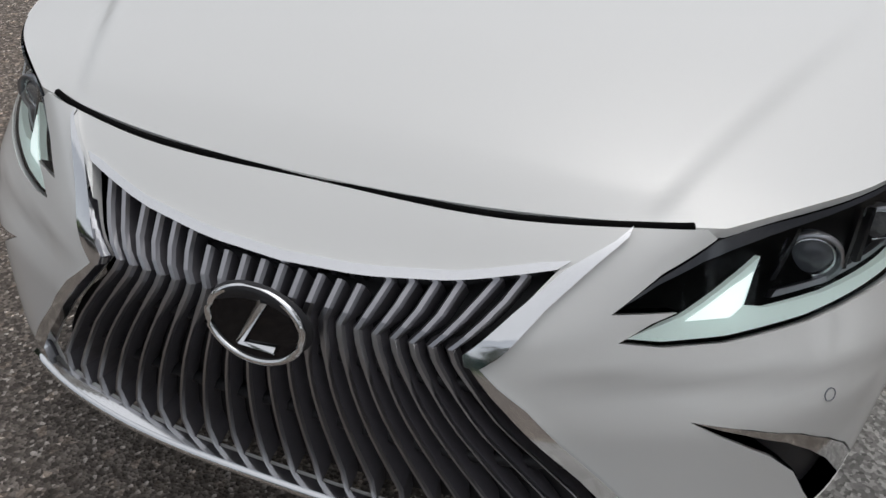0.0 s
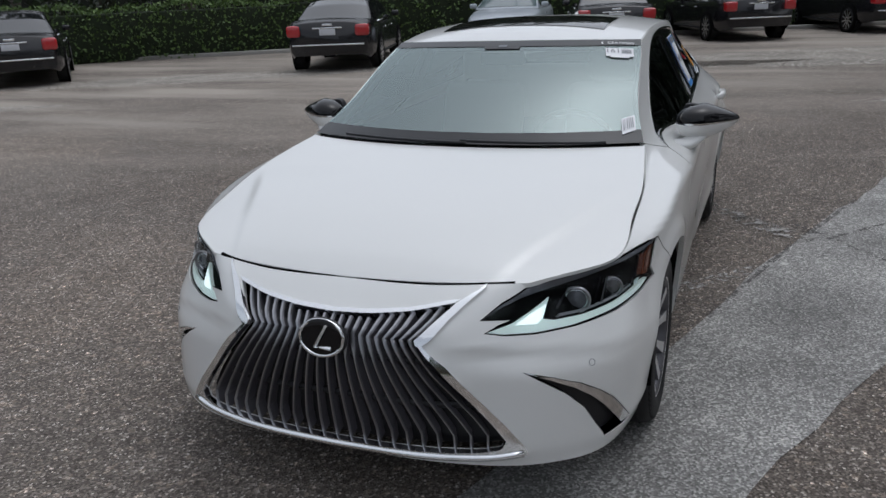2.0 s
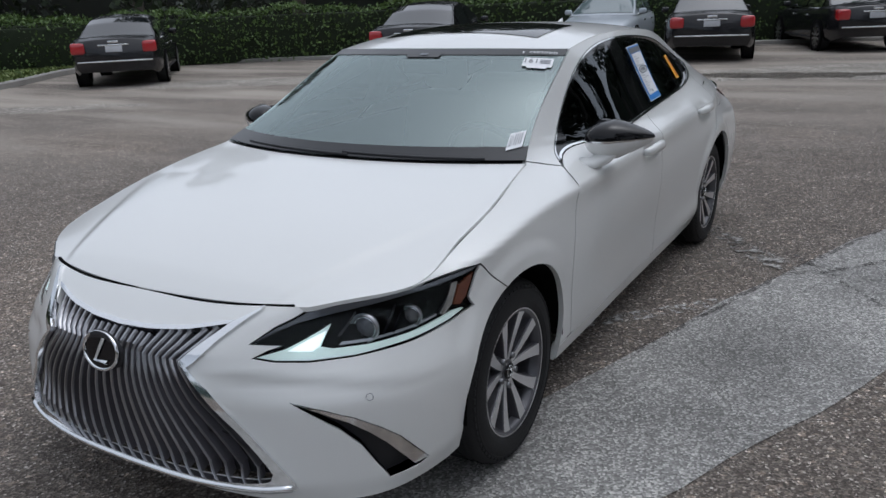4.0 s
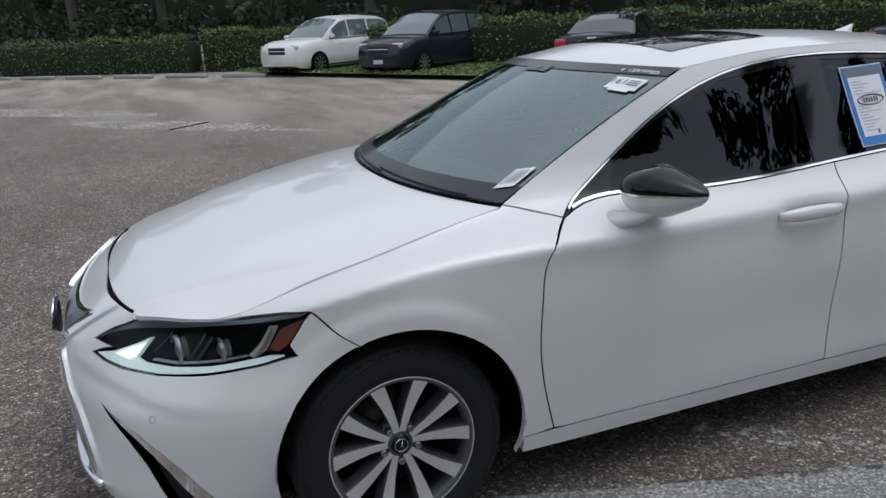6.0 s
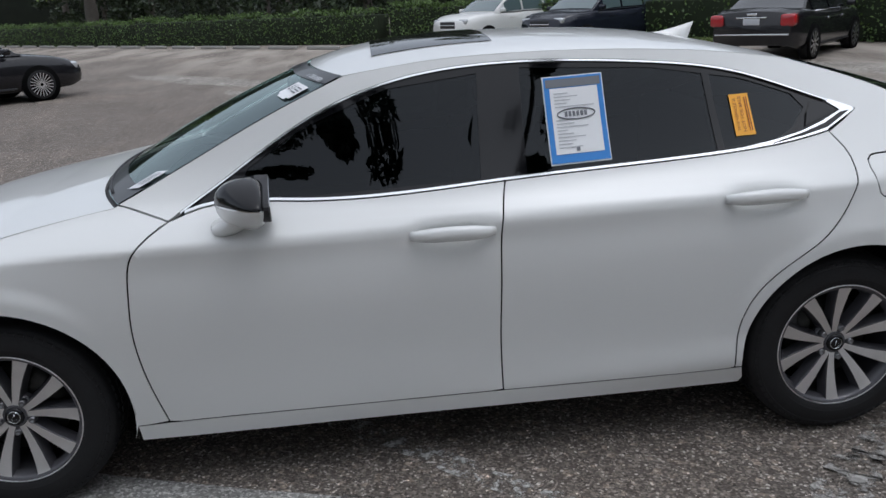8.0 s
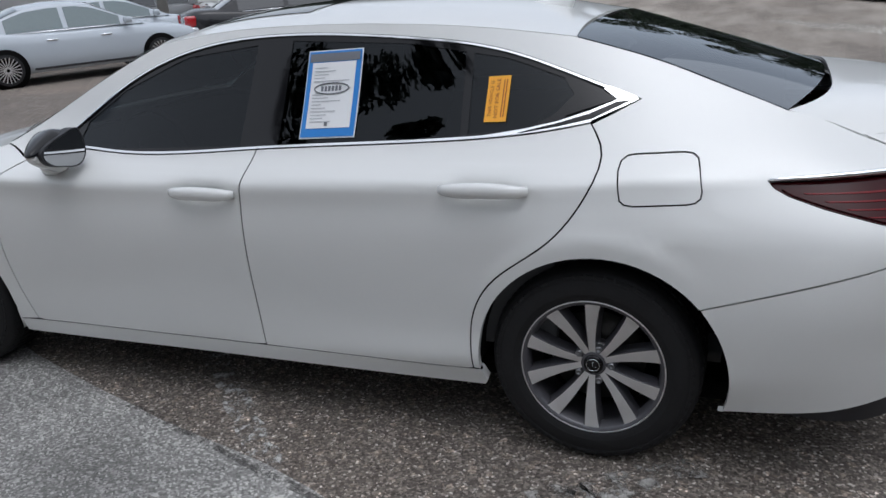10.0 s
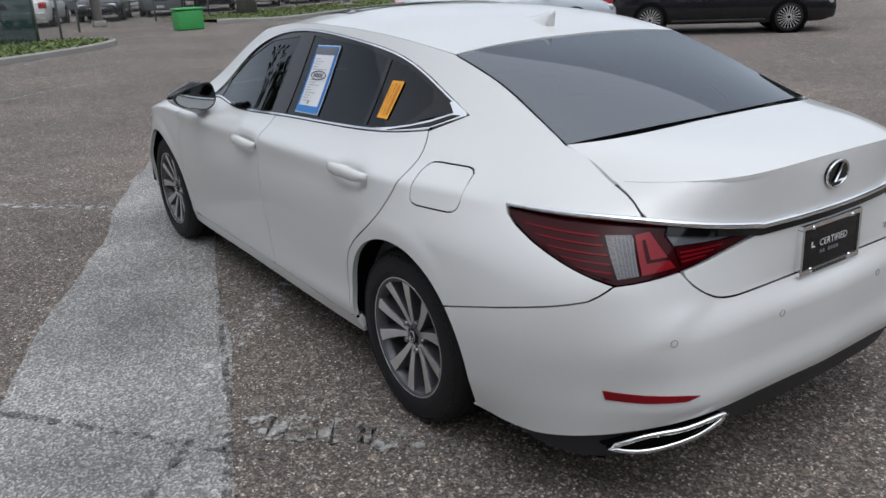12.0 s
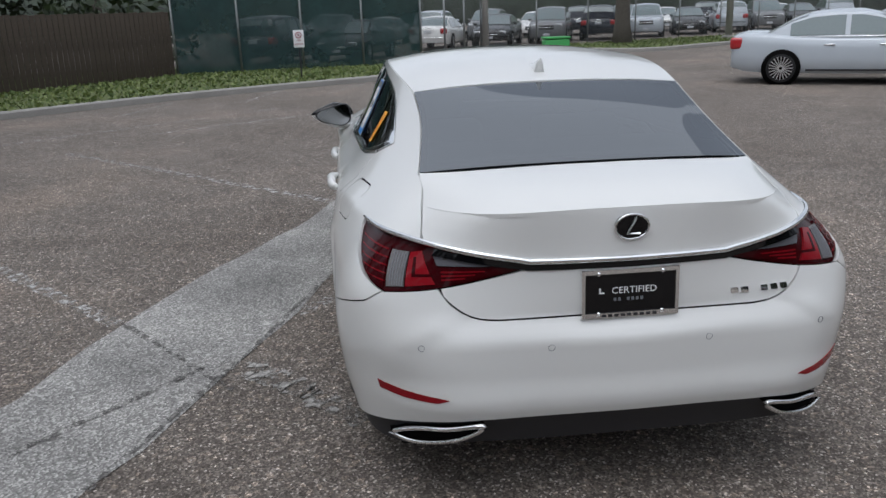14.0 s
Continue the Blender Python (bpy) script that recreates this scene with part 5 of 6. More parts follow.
for u in (-.10, .10):
    for v in (-.066, .066):
        bm = revolve([(.0, .007), (.004, .006), (.005, .0)], sides=14)
        bmesh.ops.rotate(bm, verts=bm.verts, cent=(0, 0, 0), matrix=Matrix.Rotation(radians(90), 3, "Z"))
        p = base(u, v)
        bmesh.ops.translate(bm, verts=bm.verts, vec=(p[0], p[1] + .008, p[2]))
        part("screw", bm, M_CHROME, pl)
for k in range(9):
    part("frame_lettering", plate_box(-.09 + .02 * k, -.077 + .02 * k, -.077, -.068, .009, .0105), M_BLACK, pl, smooth=False)
# model mark as plain chrome bars
for k, w in enumerate((.026, .026, 0, .024, .024, .024)):
    if w:
        x = -.33 - .034 * k
        s = [tail(-x, .745)[0], tail(-x + w, .745)[0]]
        q = [(2 * S_END - a, z) for a, z in ((s[0], .737), (s[1], .737), (s[1], .755), (s[0], .755))]
        panel("model_mark", q, M_CHROME, car, lift=.004, step=.02, edge=.004, gap=0)
for mr in (False, True):
    o = REFL_R if mr else REFLECTOR
    panel("rear_reflector", o, M_RED, car, lift=.003, step=.02, edge=.008, gap=0)
    for x, z in ((.645, .618), (.25, .612)):
        s, zz = tail(x, z)
        s = 2 * S_END - s if mr else s
        p, n = skin([s], [zz])[0], skin_normal([s], [zz])[0]
        atm = Matrix.Translation(Vector(p)) @ Vector(n).to_track_quat("X", "Z").to_matrix().to_4x4()
        part("parking_sensor", revolve([(-.002, .0108), (.0012, .0108), (.0012, .0095), (-.001, .0092)], sides=24), M_INK, car).matrix_basis = atm
        part("sensor_face", revolve([(.0002, .0092), (.0008, .0)], sides=24), M_WHITE, car).matrix_basis = atm
# black lower apron and exhaust tips
low = [(s, rear_hem(s) + .002) for s in np.linspace(flank(4.40, .25)[0], S_END, 18)]
drop = [(s, z - .02 - .10 * min(1, max(0, (s - low[0][0]) / .40))) for s, z in low]
apron = low + [(2 * S_END - s, z) for s, z in low[-2::-1]] + [(2 * S_END - s, z) for s, z in drop] + drop[-2::-1]
panel("rear_apron", apron, M_BLACK, car, lift=-.018, step=.03, edge=.05, gap=0)
part("underbody", box(-.72, .72, .5, 4.66, .17, .24, .02), M_DARK, car)
for sx in (1, -1):
    ex = new("exhaust_tip")
    ex.parent = car
    ring_o = [(.750, 4.722, .266), (.70, 4.772, .300), (.64, 4.815, .318), (.55, 4.862, .332), (.458, 4.893, .347), (.500, 4.876, .312), (.555, 4.848, .282), (.62, 4.812, .262), (.69, 4.768, .254)]
    o = [Vector((sx * x, y, z)) for x, y, z in ring_o]
    c = sum(o, Vector()) / len(o)
    part("tip_frame", tube([tuple(p) for p in curve([tuple(v) for v in o + [o[0]]], .02)][:-1], .0085, 8, True), M_CHROME, ex)
    bm = bmesh.new()
    f = bm.faces.new([bm.verts.new(p + Vector((0, -.012, 0))) for p in o])
    g = bmesh.ops.extrude_face_region(bm, geom=[f])["geom"]
    bmesh.ops.translate(bm, verts=[v for v in g if isinstance(v, bmesh.types.BMVert)], vec=(0, -.10, 0))
    bmesh.ops.recalc_face_normals(bm, faces=bm.faces)
    part("tip_cavity", bm, M_DARK, ex, smooth=False)

# ---- the lot: lighter concrete band, worn lines, cracks ----
def speckled(name, lo, mid, hi, scale=95, rough=0.85, bump=0.6, blot=0.25, wear=0.0):
    """Aggregate with stones of several greys, blotched; wear lets it break up into gaps."""
    m = bpy.data.materials.new(name)
    m.use_nodes = True
    nt = m.node_tree
    N, L = nt.nodes.new, nt.links.new
    b = nt.nodes["Principled BSDF"]
    tc = N("ShaderNodeTexCoord")
    vo = N("ShaderNodeTexVoronoi")
    vo.inputs["Scale"].default_value = scale
    L(tc.outputs["Object"], vo.inputs["Vector"])
    r = N("ShaderNodeValToRGB")
    r.color_ramp.elements.new(.5)
    for e, (p, c) in zip(r.color_ramp.elements, ((0, lo), (.55, mid), (1, hi))):
        e.position, e.color = p, (*c, 1)
    L(vo.outputs["Color"], r.inputs[0])
    no = N("ShaderNodeTexNoise")
    no.inputs["Scale"].default_value, no.inputs["Detail"].default_value = 1.6, 7
    L(tc.outputs["Object"], no.inputs["Vector"])
    mr = N("ShaderNodeMapRange")
    mr.inputs[1].default_value, mr.inputs[2].default_value = .3, .7
    mr.inputs[3].default_value, mr.inputs[4].default_value = 1 - blot, 1 + blot
    L(no.outputs[0], mr.inputs[0])
    vm = N("ShaderNodeVectorMath")
    vm.operation = "SCALE"
    L(r.outputs[0], vm.inputs[0])
    L(mr.outputs[0], vm.inputs["Scale"])
    L(vm.outputs[0], b.inputs["Base Color"])
    b.inputs["Roughness"].default_value = rough
    bp = N("ShaderNodeBump")
    bp.inputs["Strength"].default_value, bp.inputs["Distance"].default_value = bump, .005
    L(vo.outputs["Distance"], bp.inputs["Height"])
    L(bp.outputs[0], b.inputs["Normal"])
    if wear:
        n2 = N("ShaderNodeTexNoise")
        n2.inputs["Scale"].default_value, n2.inputs["Detail"].default_value, n2.inputs["Roughness"].default_value = 14, 8, .75
        L(tc.outputs["Object"], n2.inputs["Vector"])
        st = N("ShaderNodeMapRange")
        st.inputs[1].default_value, st.inputs[2].default_value = wear, wear + .10
        L(n2.outputs[0], st.inputs[0])
        L(st.outputs[0], b.inputs["Alpha"])
    return m


def ribbon(name, left, right, z, material, jag=.0, seed=1, parent=None, label="", kind="structure", category=""):
    """A flat strip between two lines of (x, y) on the ground, with ragged edges."""
    rng = random.Random(seed)
    n = max(len(left), 40)

    def sample(pts):
        p = np.array(pts, float)
        d = np.concatenate([[0], np.cumsum(np.linalg.norm(np.diff(p, axis=0), axis=1))])
        q = np.linspace(0, d[-1], n)
        return np.stack([np.interp(q, d, p[:, 0]), np.interp(q, d, p[:, 1])], 1)
    a, b = sample(left), sample(right)
    vs, fs = [], []
    for i in range(n):
        for p in (a[i], b[i]):
            vs.append((p[0] + rng.uniform(-jag, jag), p[1] + rng.uniform(-jag, jag), z))
    for i in range(n - 1):
        fs.append((2 * i, 2 * i + 1, 2 * i + 3, 2 * i + 2))
    ob = part(name, (vs, [], fs), material, parent)
    if ob.data.polygons[0].normal.z < 0:
        ob.data.flip_normals()
    return tagged(ob, label, category, kind=kind)


M_CONC = speckled("exposed_concrete", (.10, .097, .09), (.24, .234, .222), (.60, .58, .55), 120, blot=.3)
M_PATCH = speckled("old_patch", (.13, .122, .115), (.19, .18, .17), (.36, .345, .32), 100, blot=.3, wear=.46)
M_LINE = speckled("worn_white_line", (.34, .33, .31), (.46, .45, .43), (.62, .61, .59), 120, blot=.2, wear=.48)
M_CRACK = speckled("tar_crack", (.05, .048, .045), (.09, .085, .08), (.24, .225, .21), 120, blot=.3, wear=.47)
M_CHIP = speckled("chipped_joint", (.20, .19, .18), (.32, .31, .29), (.48, .46, .43), 60, blot=.3, wear=.47)
ribbon("concrete_band", [(-.35, -1.45), (.27, .02), (.62, .95), (.80, 1.30), (1.04, 2.10), (1.42, 3.30), (1.92, 4.60), (3.2, 8.2)], [(.45, -1.5), (1.08, -.05), (1.32, .68), (1.86, 1.86), (2.20, 2.75), (2.46, 3.70), (3.00, 4.9), (4.4, 8.5)], .004, M_CONC, .022, 3,
       label="pale exposed concrete band across the asphalt", category="pavement")
ribbon("joint_crack", [(2.21, 2.76), (1.98, 3.05), (1.66, 3.50), (1.45, 3.75)], [(2.23, 2.785), (2.0, 3.075), (1.68, 3.525), (1.465, 3.77)], .0085, M_CRACK, .012, 5, label="dark tar-filled crack across the concrete", category="pavement")
ribbon("joint_crack", [(1.66, 3.46), (1.95, 3.80), (2.30, 4.18), (2.9, 4.75)], [(1.635, 3.485), (1.93, 3.83), (2.28, 4.21), (2.88, 4.78)], .0087, M_CRACK, .012, 6, label="dark tar-filled crack across the concrete", category="pavement")
ribbon("joint_edge", [(1.02, 2.02), (1.41, 3.27), (1.9, 4.56)], [(1.045, 2.01), (1.44, 3.26), (1.93, 4.55)], .0085, M_CRACK, .006, 7, label="dark joint beside the concrete band", category="pavement")
ribbon("chipped_strip", [(1.62, 3.45), (1.34, 3.72), (1.10, 3.98), (.9, 4.2)], [(1.52, 3.34), (1.24, 3.60), (1.02, 3.88), (.84, 4.12)], .0088, M_CHIP, .03, 8, label="chipped white aggregate along the joint", category="pavement")
for k, (a, b) in enumerate((((4.6, -3.75), (1.06, -.03)), ((5.2, -.55), (2.25, 2.78)), ((8.0, -1.2), (5.0, 2.2)), ((1.75, 3.35), (.5, 2.0)), ((3.9, -5.3), (-1.2, -8.9)), ((6.4, -4.4), (2.2, -8.2)))):
    d = np.array(b) - np.array(a)
    nrm = np.array([-d[1], d[0]]) / np.linalg.norm(d) * .05
    ribbon("parking_line", [tuple(np.array(a) + nrm), tuple(np.array(b) + nrm)], [tuple(np.array(a) - nrm), tuple(np.array(b) - nrm)], .0055 if k != 1 else .0062, M_LINE, .012, 20 + k, label="worn white painted parking line", category="parking line")
for k, (a, b) in enumerate((((3.0, -9.6), (2.35, -12.3)), ((1.4, -10.6), (.4, -13.1)), ((5.0, -8.0), (4.5, -10.1)), ((.2, -12.2), (-.9, -14.2)))):
    ribbon("kerb_hatch", [a, b], [(a[0] + .10, a[1] - .05), (b[0] + .10, b[1] - .05)], .0055, M_LINE, .012, 40 + k, label="worn pale hatch line by the kerb", category="parking line")
M_SAND = speckled("sandy_dust", (.30, .27, .24), (.42, .39, .345), (.55, .51, .46), 60, blot=.3, wear=.44)
for k, (x, y, w, h, r) in enumerate(((-9.5, 11.5, 10, 1.6, 28), (-2, 13.2, 9, 1.4, 20), (3, 15.5, 12, 3.2, 18), (-12, 6.2, 7, 1.0, 34), (-11, 1.2, 6, .9, 40), (5, 10.2, 6, .5, 14), (-16, -1.5, 8, 1.2, 40))):
    c, s = math.cos(radians(r)), math.sin(radians(r))
    pts = lambda v: [(x + c * u - s * v * (1 - abs(2 * t - 1)**2), y + s * u + c * v * (1 - abs(2 * t - 1)**2)) for t in np.linspace(0, 1, 24) for u in ((t - .5) * w,)]
    ribbon("dust_drift", pts(h / 2), pts(-h / 2), .0045, M_SAND, .12, 60 + k, label="pale sandy dust drifted over asphalt", category="pavement")

# ---- parked cars ----
M_CARGLASS = mat("car_glass", (.012, .014, .016), .04, coat=1.0, grain=.1, scale=20)
M_LIGHTGLASS = mat("pale_car_glass", (.10, .14, .145), .05, coat=1.0, grain=.1, scale=20)
M_TLAMP = mat("tail_lamp_red", (.40, .015, .02), .12, coat=1.0, grain=.1, scale=60)
M_HLAMP = mat("head_lamp_clear", (.55, .57, .58), .1, .3, coat=1.0, grain=.2, scale=60)
M_PLATE = mat("plate_white", (.55, .57, .60), .4, grain=.05, scale=50)


def paint(name, c, rough=.25):
    return mat(name, c, rough, .05, spec=.3, coat=.45, grain=.02, scale=400, stain=.03, stain_scale=2)


P_BLACK, P_SILVER, P_WHITE2, P_GREY, P_NAVY = paint("black_paint", (.010, .010, .012)), paint("silver_paint", (.46, .50, .54)), paint("white_paint", (.72, .72, .70)), paint("grey_paint", (.17, .175, .18)), paint("dark_blue_paint", (.012, .015, .025))


def parked_car(label, colour, kind="sedan", spokes=10, glassm=None, name="parked_car"):
    """A parked car, 4.7 m long, nose towards +y, on its wheels, with body, cabin, glass, lamps and wheels as parts."""
    glassm = glassm or M_CARGLASS
    suv = kind == "suv"
    root = tagged(new(name), label, "car", "parked cars")
    L, W, top = (4.5, .92, 1.68) if suv else (4.75, .91, 1.43)
    belt = 1.02 if suv else .92
    hood = 1.05 if suv else .86
    deck = belt + .02 if suv else 1.0
    ks = [0, .03, .10, .28, .40, .60, .76, .90, .97, 1.0]
    wd = [.80, .93, .985, 1, 1, 1, 1, .96, .86, .70]
    zt = [deck - .10, deck, deck + .01, belt + .02, belt, belt - .01, belt - .02 if not suv else belt, hood - .05, hood - .14, hood - .26]
    zb = [.36, .28, .24, .22, .22, .22, .22, .22, .24, .34]
    t = np.linspace(0, 1, 64)
    fine = np.linspace(-.05, 1.05, 400)
    w, a, b = (np.interp(t, fine, np.convolve(np.pad(np.interp(fine, ks, v), 12, "edge"), np.ones(25) / 25, "valid")) for v in (wd, zt, zb))
    bm = bmesh.new()
    prev = None
    for i, tt in enumerate(t):
        y = (tt - .5) * L
        ww, za, zz = w[i] * W, a[i], b[i]
        half = [(ww * .90, zz), (ww * .985, zz + .10), (ww, zz + (za - zz) * .42), (ww * .985, zz + (za - zz) * .72), (ww * .955, za - .07), (ww * .90, za - .015), (ww * .80, za + .01), (ww * .45, za + .035), (0, za + .045)]
        ring = [bm.verts.new((x, y, z)) for x, z in half] + [bm.verts.new((-x, y, z)) for x, z in half[-2::-1]]
        if prev:
            for k in range(len(ring) - 1):
                bm.faces.new((prev[k], prev[k + 1], ring[k + 1], ring[k]))
        else:
            bm.faces.new(ring)
        prev = ring
    bm.faces.new(prev[::-1])
    bmesh.ops.recalc_face_normals(bm, faces=bm.faces)
    part("body", bm, colour, root)
    # greenhouse: one curved shell from the boot over the roof to the bonnet, with proud glass panes
    if suv:
        prof = [(-2.20, 0), (-2.12, .30), (-1.98, .56), (-1.70, .64), (-.9, .68), (-.1, .67), (.25, .60), (.70, .33), (1.12, 0)]
    else:
        prof = [(-1.86, 0), (-1.62, .12), (-1.25, .33), (-.90, .455), (-.45, .50), (0, .495), (.30, .43), (.72, .22), (1.20, 0)]
    py_k, pz_k = [p[0] for p in prof], [p[1] * (top - belt) / (.68 if suv else .50) for p in prof]
    lo, hi, zl = .895 * W, (.73 if suv else .66) * W, belt - .01

    def shell(y, q):
        """A point of the greenhouse at length y; q goes from 0 at one belt line over the roof (1) to the other belt line (2)."""
        h = float(np.interp(y, py_k, pz_k))
        f = h / (top - belt)
        side, k = (1, q) if q <= 1 else (-1, 2 - q)
        edge = lo + (hi - lo) * f
        if k < .6:
            x, z = lo + (edge - lo) * (k / .6), zl + h * .90 * (k / .6)
        else:
            u = (k - .6) / .4
            x, z = edge * (1 - u**1.5), zl + h * (.90 + .10 * math.sin(u * math.pi / 2)) + .025 * math.sin(u * math.pi / 2)
        return Vector((side * x, y, z))

    def skin_piece(name, ya, yb, q0, q1, material, lift=0.0, ny=16, nq=12):
        bm = bmesh.new()
        rows = []
        for i in range(ny + 1):
            y = ya + (yb - ya) * i / ny
            row = []
            for j in range(nq + 1):
                q = q0 + (q1 - q0) * j / nq
                p = shell(y, q)
                n = (shell(y + .02, q) - shell(y - .02, q)).cross(shell(y, min(q + .02, 2)) - shell(y, max(q - .02, 0)))
                n = n.normalized() if n.length > 1e-9 else Vector((0, 0, 1))
                n = n if n.dot(p - Vector((0, 0, zl - .3))) > 0 else -n
                row.append(bm.verts.new(p + n * lift))
            rows.append(row)
        for r0, r1 in zip(rows, rows[1:]):
            for k in range(nq):
                bm.faces.new((r0[k], r0[k + 1], r1[k + 1], r1[k]))
        bmesh.ops.recalc_face_normals(bm, faces=bm.faces)
        return part(name, bm, material, root)

    skin_piece("greenhouse", py_k[0], py_k[-1], 0, 2, colour, 0, 48, 40)
    fw, rw = (.27, 1.06) if suv else (.32, 1.12), (-2.10, -1.97) if suv else (-1.72, -.98)
    skin_piece("windscreen", fw[0], fw[1], .66, 1.34, glassm, .012)
    skin_piece("rear_window", rw[0], rw[1], .66, 1.34, glassm, .012)
    for q0, q1 in ((.06, .54), (1.94, 1.46)):
        for ya, yb in (((-1.95, -1.05), (-.97, -.12), (-.04, .66)) if suv else ((-1.28, -.30), (-.21, .74))):
            skin_piece("side_window", ya, yb, q0, q1, glassm, .012, 14, 6)
    for sx in (-1, 1):
        part("sill_trim", box(sx * W * .985 - .012, sx * W * .985 + .012, -.95, .95, .27, .31, .008), M_BLACK, root)
        part("belt_trim", tube([(sx * (lo + .006), y, zl + .018) for y in (-1.2, -.4, .4, .85)], .010, 6), M_CHROME if not suv else M_BLACK, root)
        part("mirror", box(sx * (W + .02) - .09, sx * (W + .02) + .09, .78, .92, belt + .02, belt + .14, .04, 3), colour, root)
        part("head_lamp", box(sx * .62 * W - .17, sx * .62 * W + .17, L / 2 - .24, L / 2 - .06, hood - .30, hood - .15, .05, 3), M_HLAMP, root)
        part("tail_lamp", box(sx * .76 * W - .14, sx * .76 * W + .14, -L / 2 - .03, -L / 2 + .22, deck - .30, deck - .07, .05, 3), M_TLAMP, root)
        for yy in (.42, -.55):
            part("door_handle", box(sx * (W - .005) - .012, sx * (W - .005) + .012, yy - .10, yy + .10, belt - .16, belt - .13, .008), M_CHROME if not suv else colour, root)
        for cy in (-1.40, 1.42):
            wl = new("wheel")
            wl.parent = root
            wl.matrix_basis = pose(sx * (W - .12), cy, .325, 12 * cy, 0, 0 if sx > 0 else 180)
            part("arch", revolve([(.10, .37), (.128, .37), (.128, .0)], sides=32), M_DARK, wl)
            part("tyre", revolve([(-.1, .20), (-.1, .31), (-.07, .325), (.09, .325), (.125, .30), (.132, .25), (.128, .225)], sides=36), M_TYRE, wl)
            part("rim", revolve([(.125, .235), (.136, .228), (.122, .215), (.10, .20), (.10, .0)], sides=36), M_ALLOYDK, wl)
            bm = bmesh.new()
            for k in range(spokes):
                an = 2 * math.pi * k / spokes
                c, s = math.cos(an), math.sin(an)
                hw = .16 / spokes
                q = [bm.verts.new((x, r * c - u * s, r * s + u * c)) for x, r, u in ((.132, .03, -hw), (.132, .03, hw), (.136, .225, hw * 1.2), (.136, .225, -hw * 1.2))]
                bm.faces.new(q)
            tagged(part("spokes", bm, M_ALLOY, wl, smooth=False), kind="stuff")
    part("grille", box(-.36, .36, L / 2 - .075, L / 2 + .012, hood - .42, hood - .20, .04, 2), M_BLACK, root)
    part("grille_bar", box(-.35, .35, L / 2 - .02, L / 2 + .022, hood - .325, hood - .30, .008), M_CHROME, root)
    part("front_plate", box(-.16, .16, L / 2 + .0, L / 2 + .016, .36, .47, .004), M_PLATE, root)
    part("lower_intake", box(-.55, .55, L / 2 - .10, L / 2 - .005, .27, .35, .02), M_BLACK, root)
    part("rear_plate", box(-.16, .16, -L / 2 - .012, -L / 2 + .02, deck - .27, deck - .15, .004), M_PLATE, root)
    part("plate_trim", box(-.30, .30, -L / 2 - .015, -L / 2 + .02, deck - .145, deck - .12, .006), M_CHROME, root)
    part("rear_bumper_trim", box(-W * .80, W * .80, -L / 2 - .02, -L / 2 + .05, .53, .56, .01), M_CHROME if not suv else M_BLACK, root)
    part("rear_window_surround", box(-.1, .1, -L / 2 - .004, -L / 2 + .02, deck - .09, deck - .05, .006), M_CHROME, root)
    return root


def aim(x, y, dx, dy, z=0.0):
    """A pose on the ground at (x, y) with the nose towards (dx, dy)."""
    return pose(x, y, z, 0, 0, math.degrees(math.atan2(-dx, dy)))


black = parked_car("black sedan with red tail lamps parked by the hedge", P_BLACK)
black.matrix_basis = aim(-13.95, 11.5, -.69, .72)
for x, y, dx, dy in ((-7.65, 14.85, -.29, .96), (-2.55, 18.5, -.27, .96), (-.05, 21.0, -.42, .9), (3.2, 23.0, -.42, .9)):
    copy_thing(black, aim(x, y, dx, dy))
kerbside = parked_car("black sedan with bright multi-spoke wheels", P_BLACK, spokes=20)
kerbside.matrix_basis = aim(-13.2, -5.85, -.70, .72)
silver = parked_car("silver sedan with dark multi-spoke wheels", P_SILVER, spokes=20, glassm=M_LIGHTGLASS)
silver.matrix_basis = aim(-9.35, -8.5, -.85, .52)
copy_thing(silver, aim(-12.2, -10.2, -.85, .52))
copy_thing(silver, aim(-5.2, 19.6, .12, -.99))
wsuv = parked_car("white boxy sport utility vehicle facing out from the hedge", P_WHITE2, "suv", glassm=M_LIGHTGLASS)
wsuv.matrix_basis = aim(-22.6, 6.6, .55, -.83)
copy_thing(wsuv, aim(-18.5, -9.5, -.85, .52))
dsuv = parked_car("dark blue compact crossover parked beside a white vehicle", P_NAVY, "suv", glassm=M_LIGHTGLASS)
dsuv.matrix_basis = aim(-19.4, 8.7, .55, -.83)
gsuv = parked_car("grey sport utility vehicle behind a silver sedan", P_GREY, "suv")
gsuv.matrix_basis = aim(-15.6, -13.2, .85, -.52)

# ---- hedge, trees, planting ----
def leaf_material(name, a, b):
    m = bpy.data.materials.new(name)
    m.use_nodes = True
    nt = m.node_tree
    bs = nt.nodes["Principled BSDF"]
    g = nt.nodes.new("ShaderNodeNewGeometry")
    r = nt.nodes.new("ShaderNodeValToRGB")
    r.color_ramp.elements[0].color, r.color_ramp.elements[1].color = (*a, 1), (*b, 1)
    nt.links.new(g.outputs["Random Per Island"], r.inputs[0])
    nt.links.new(r.outputs[0], bs.inputs["Base Color"])
    bs.inputs["Roughness"].default_value = .55
    return m


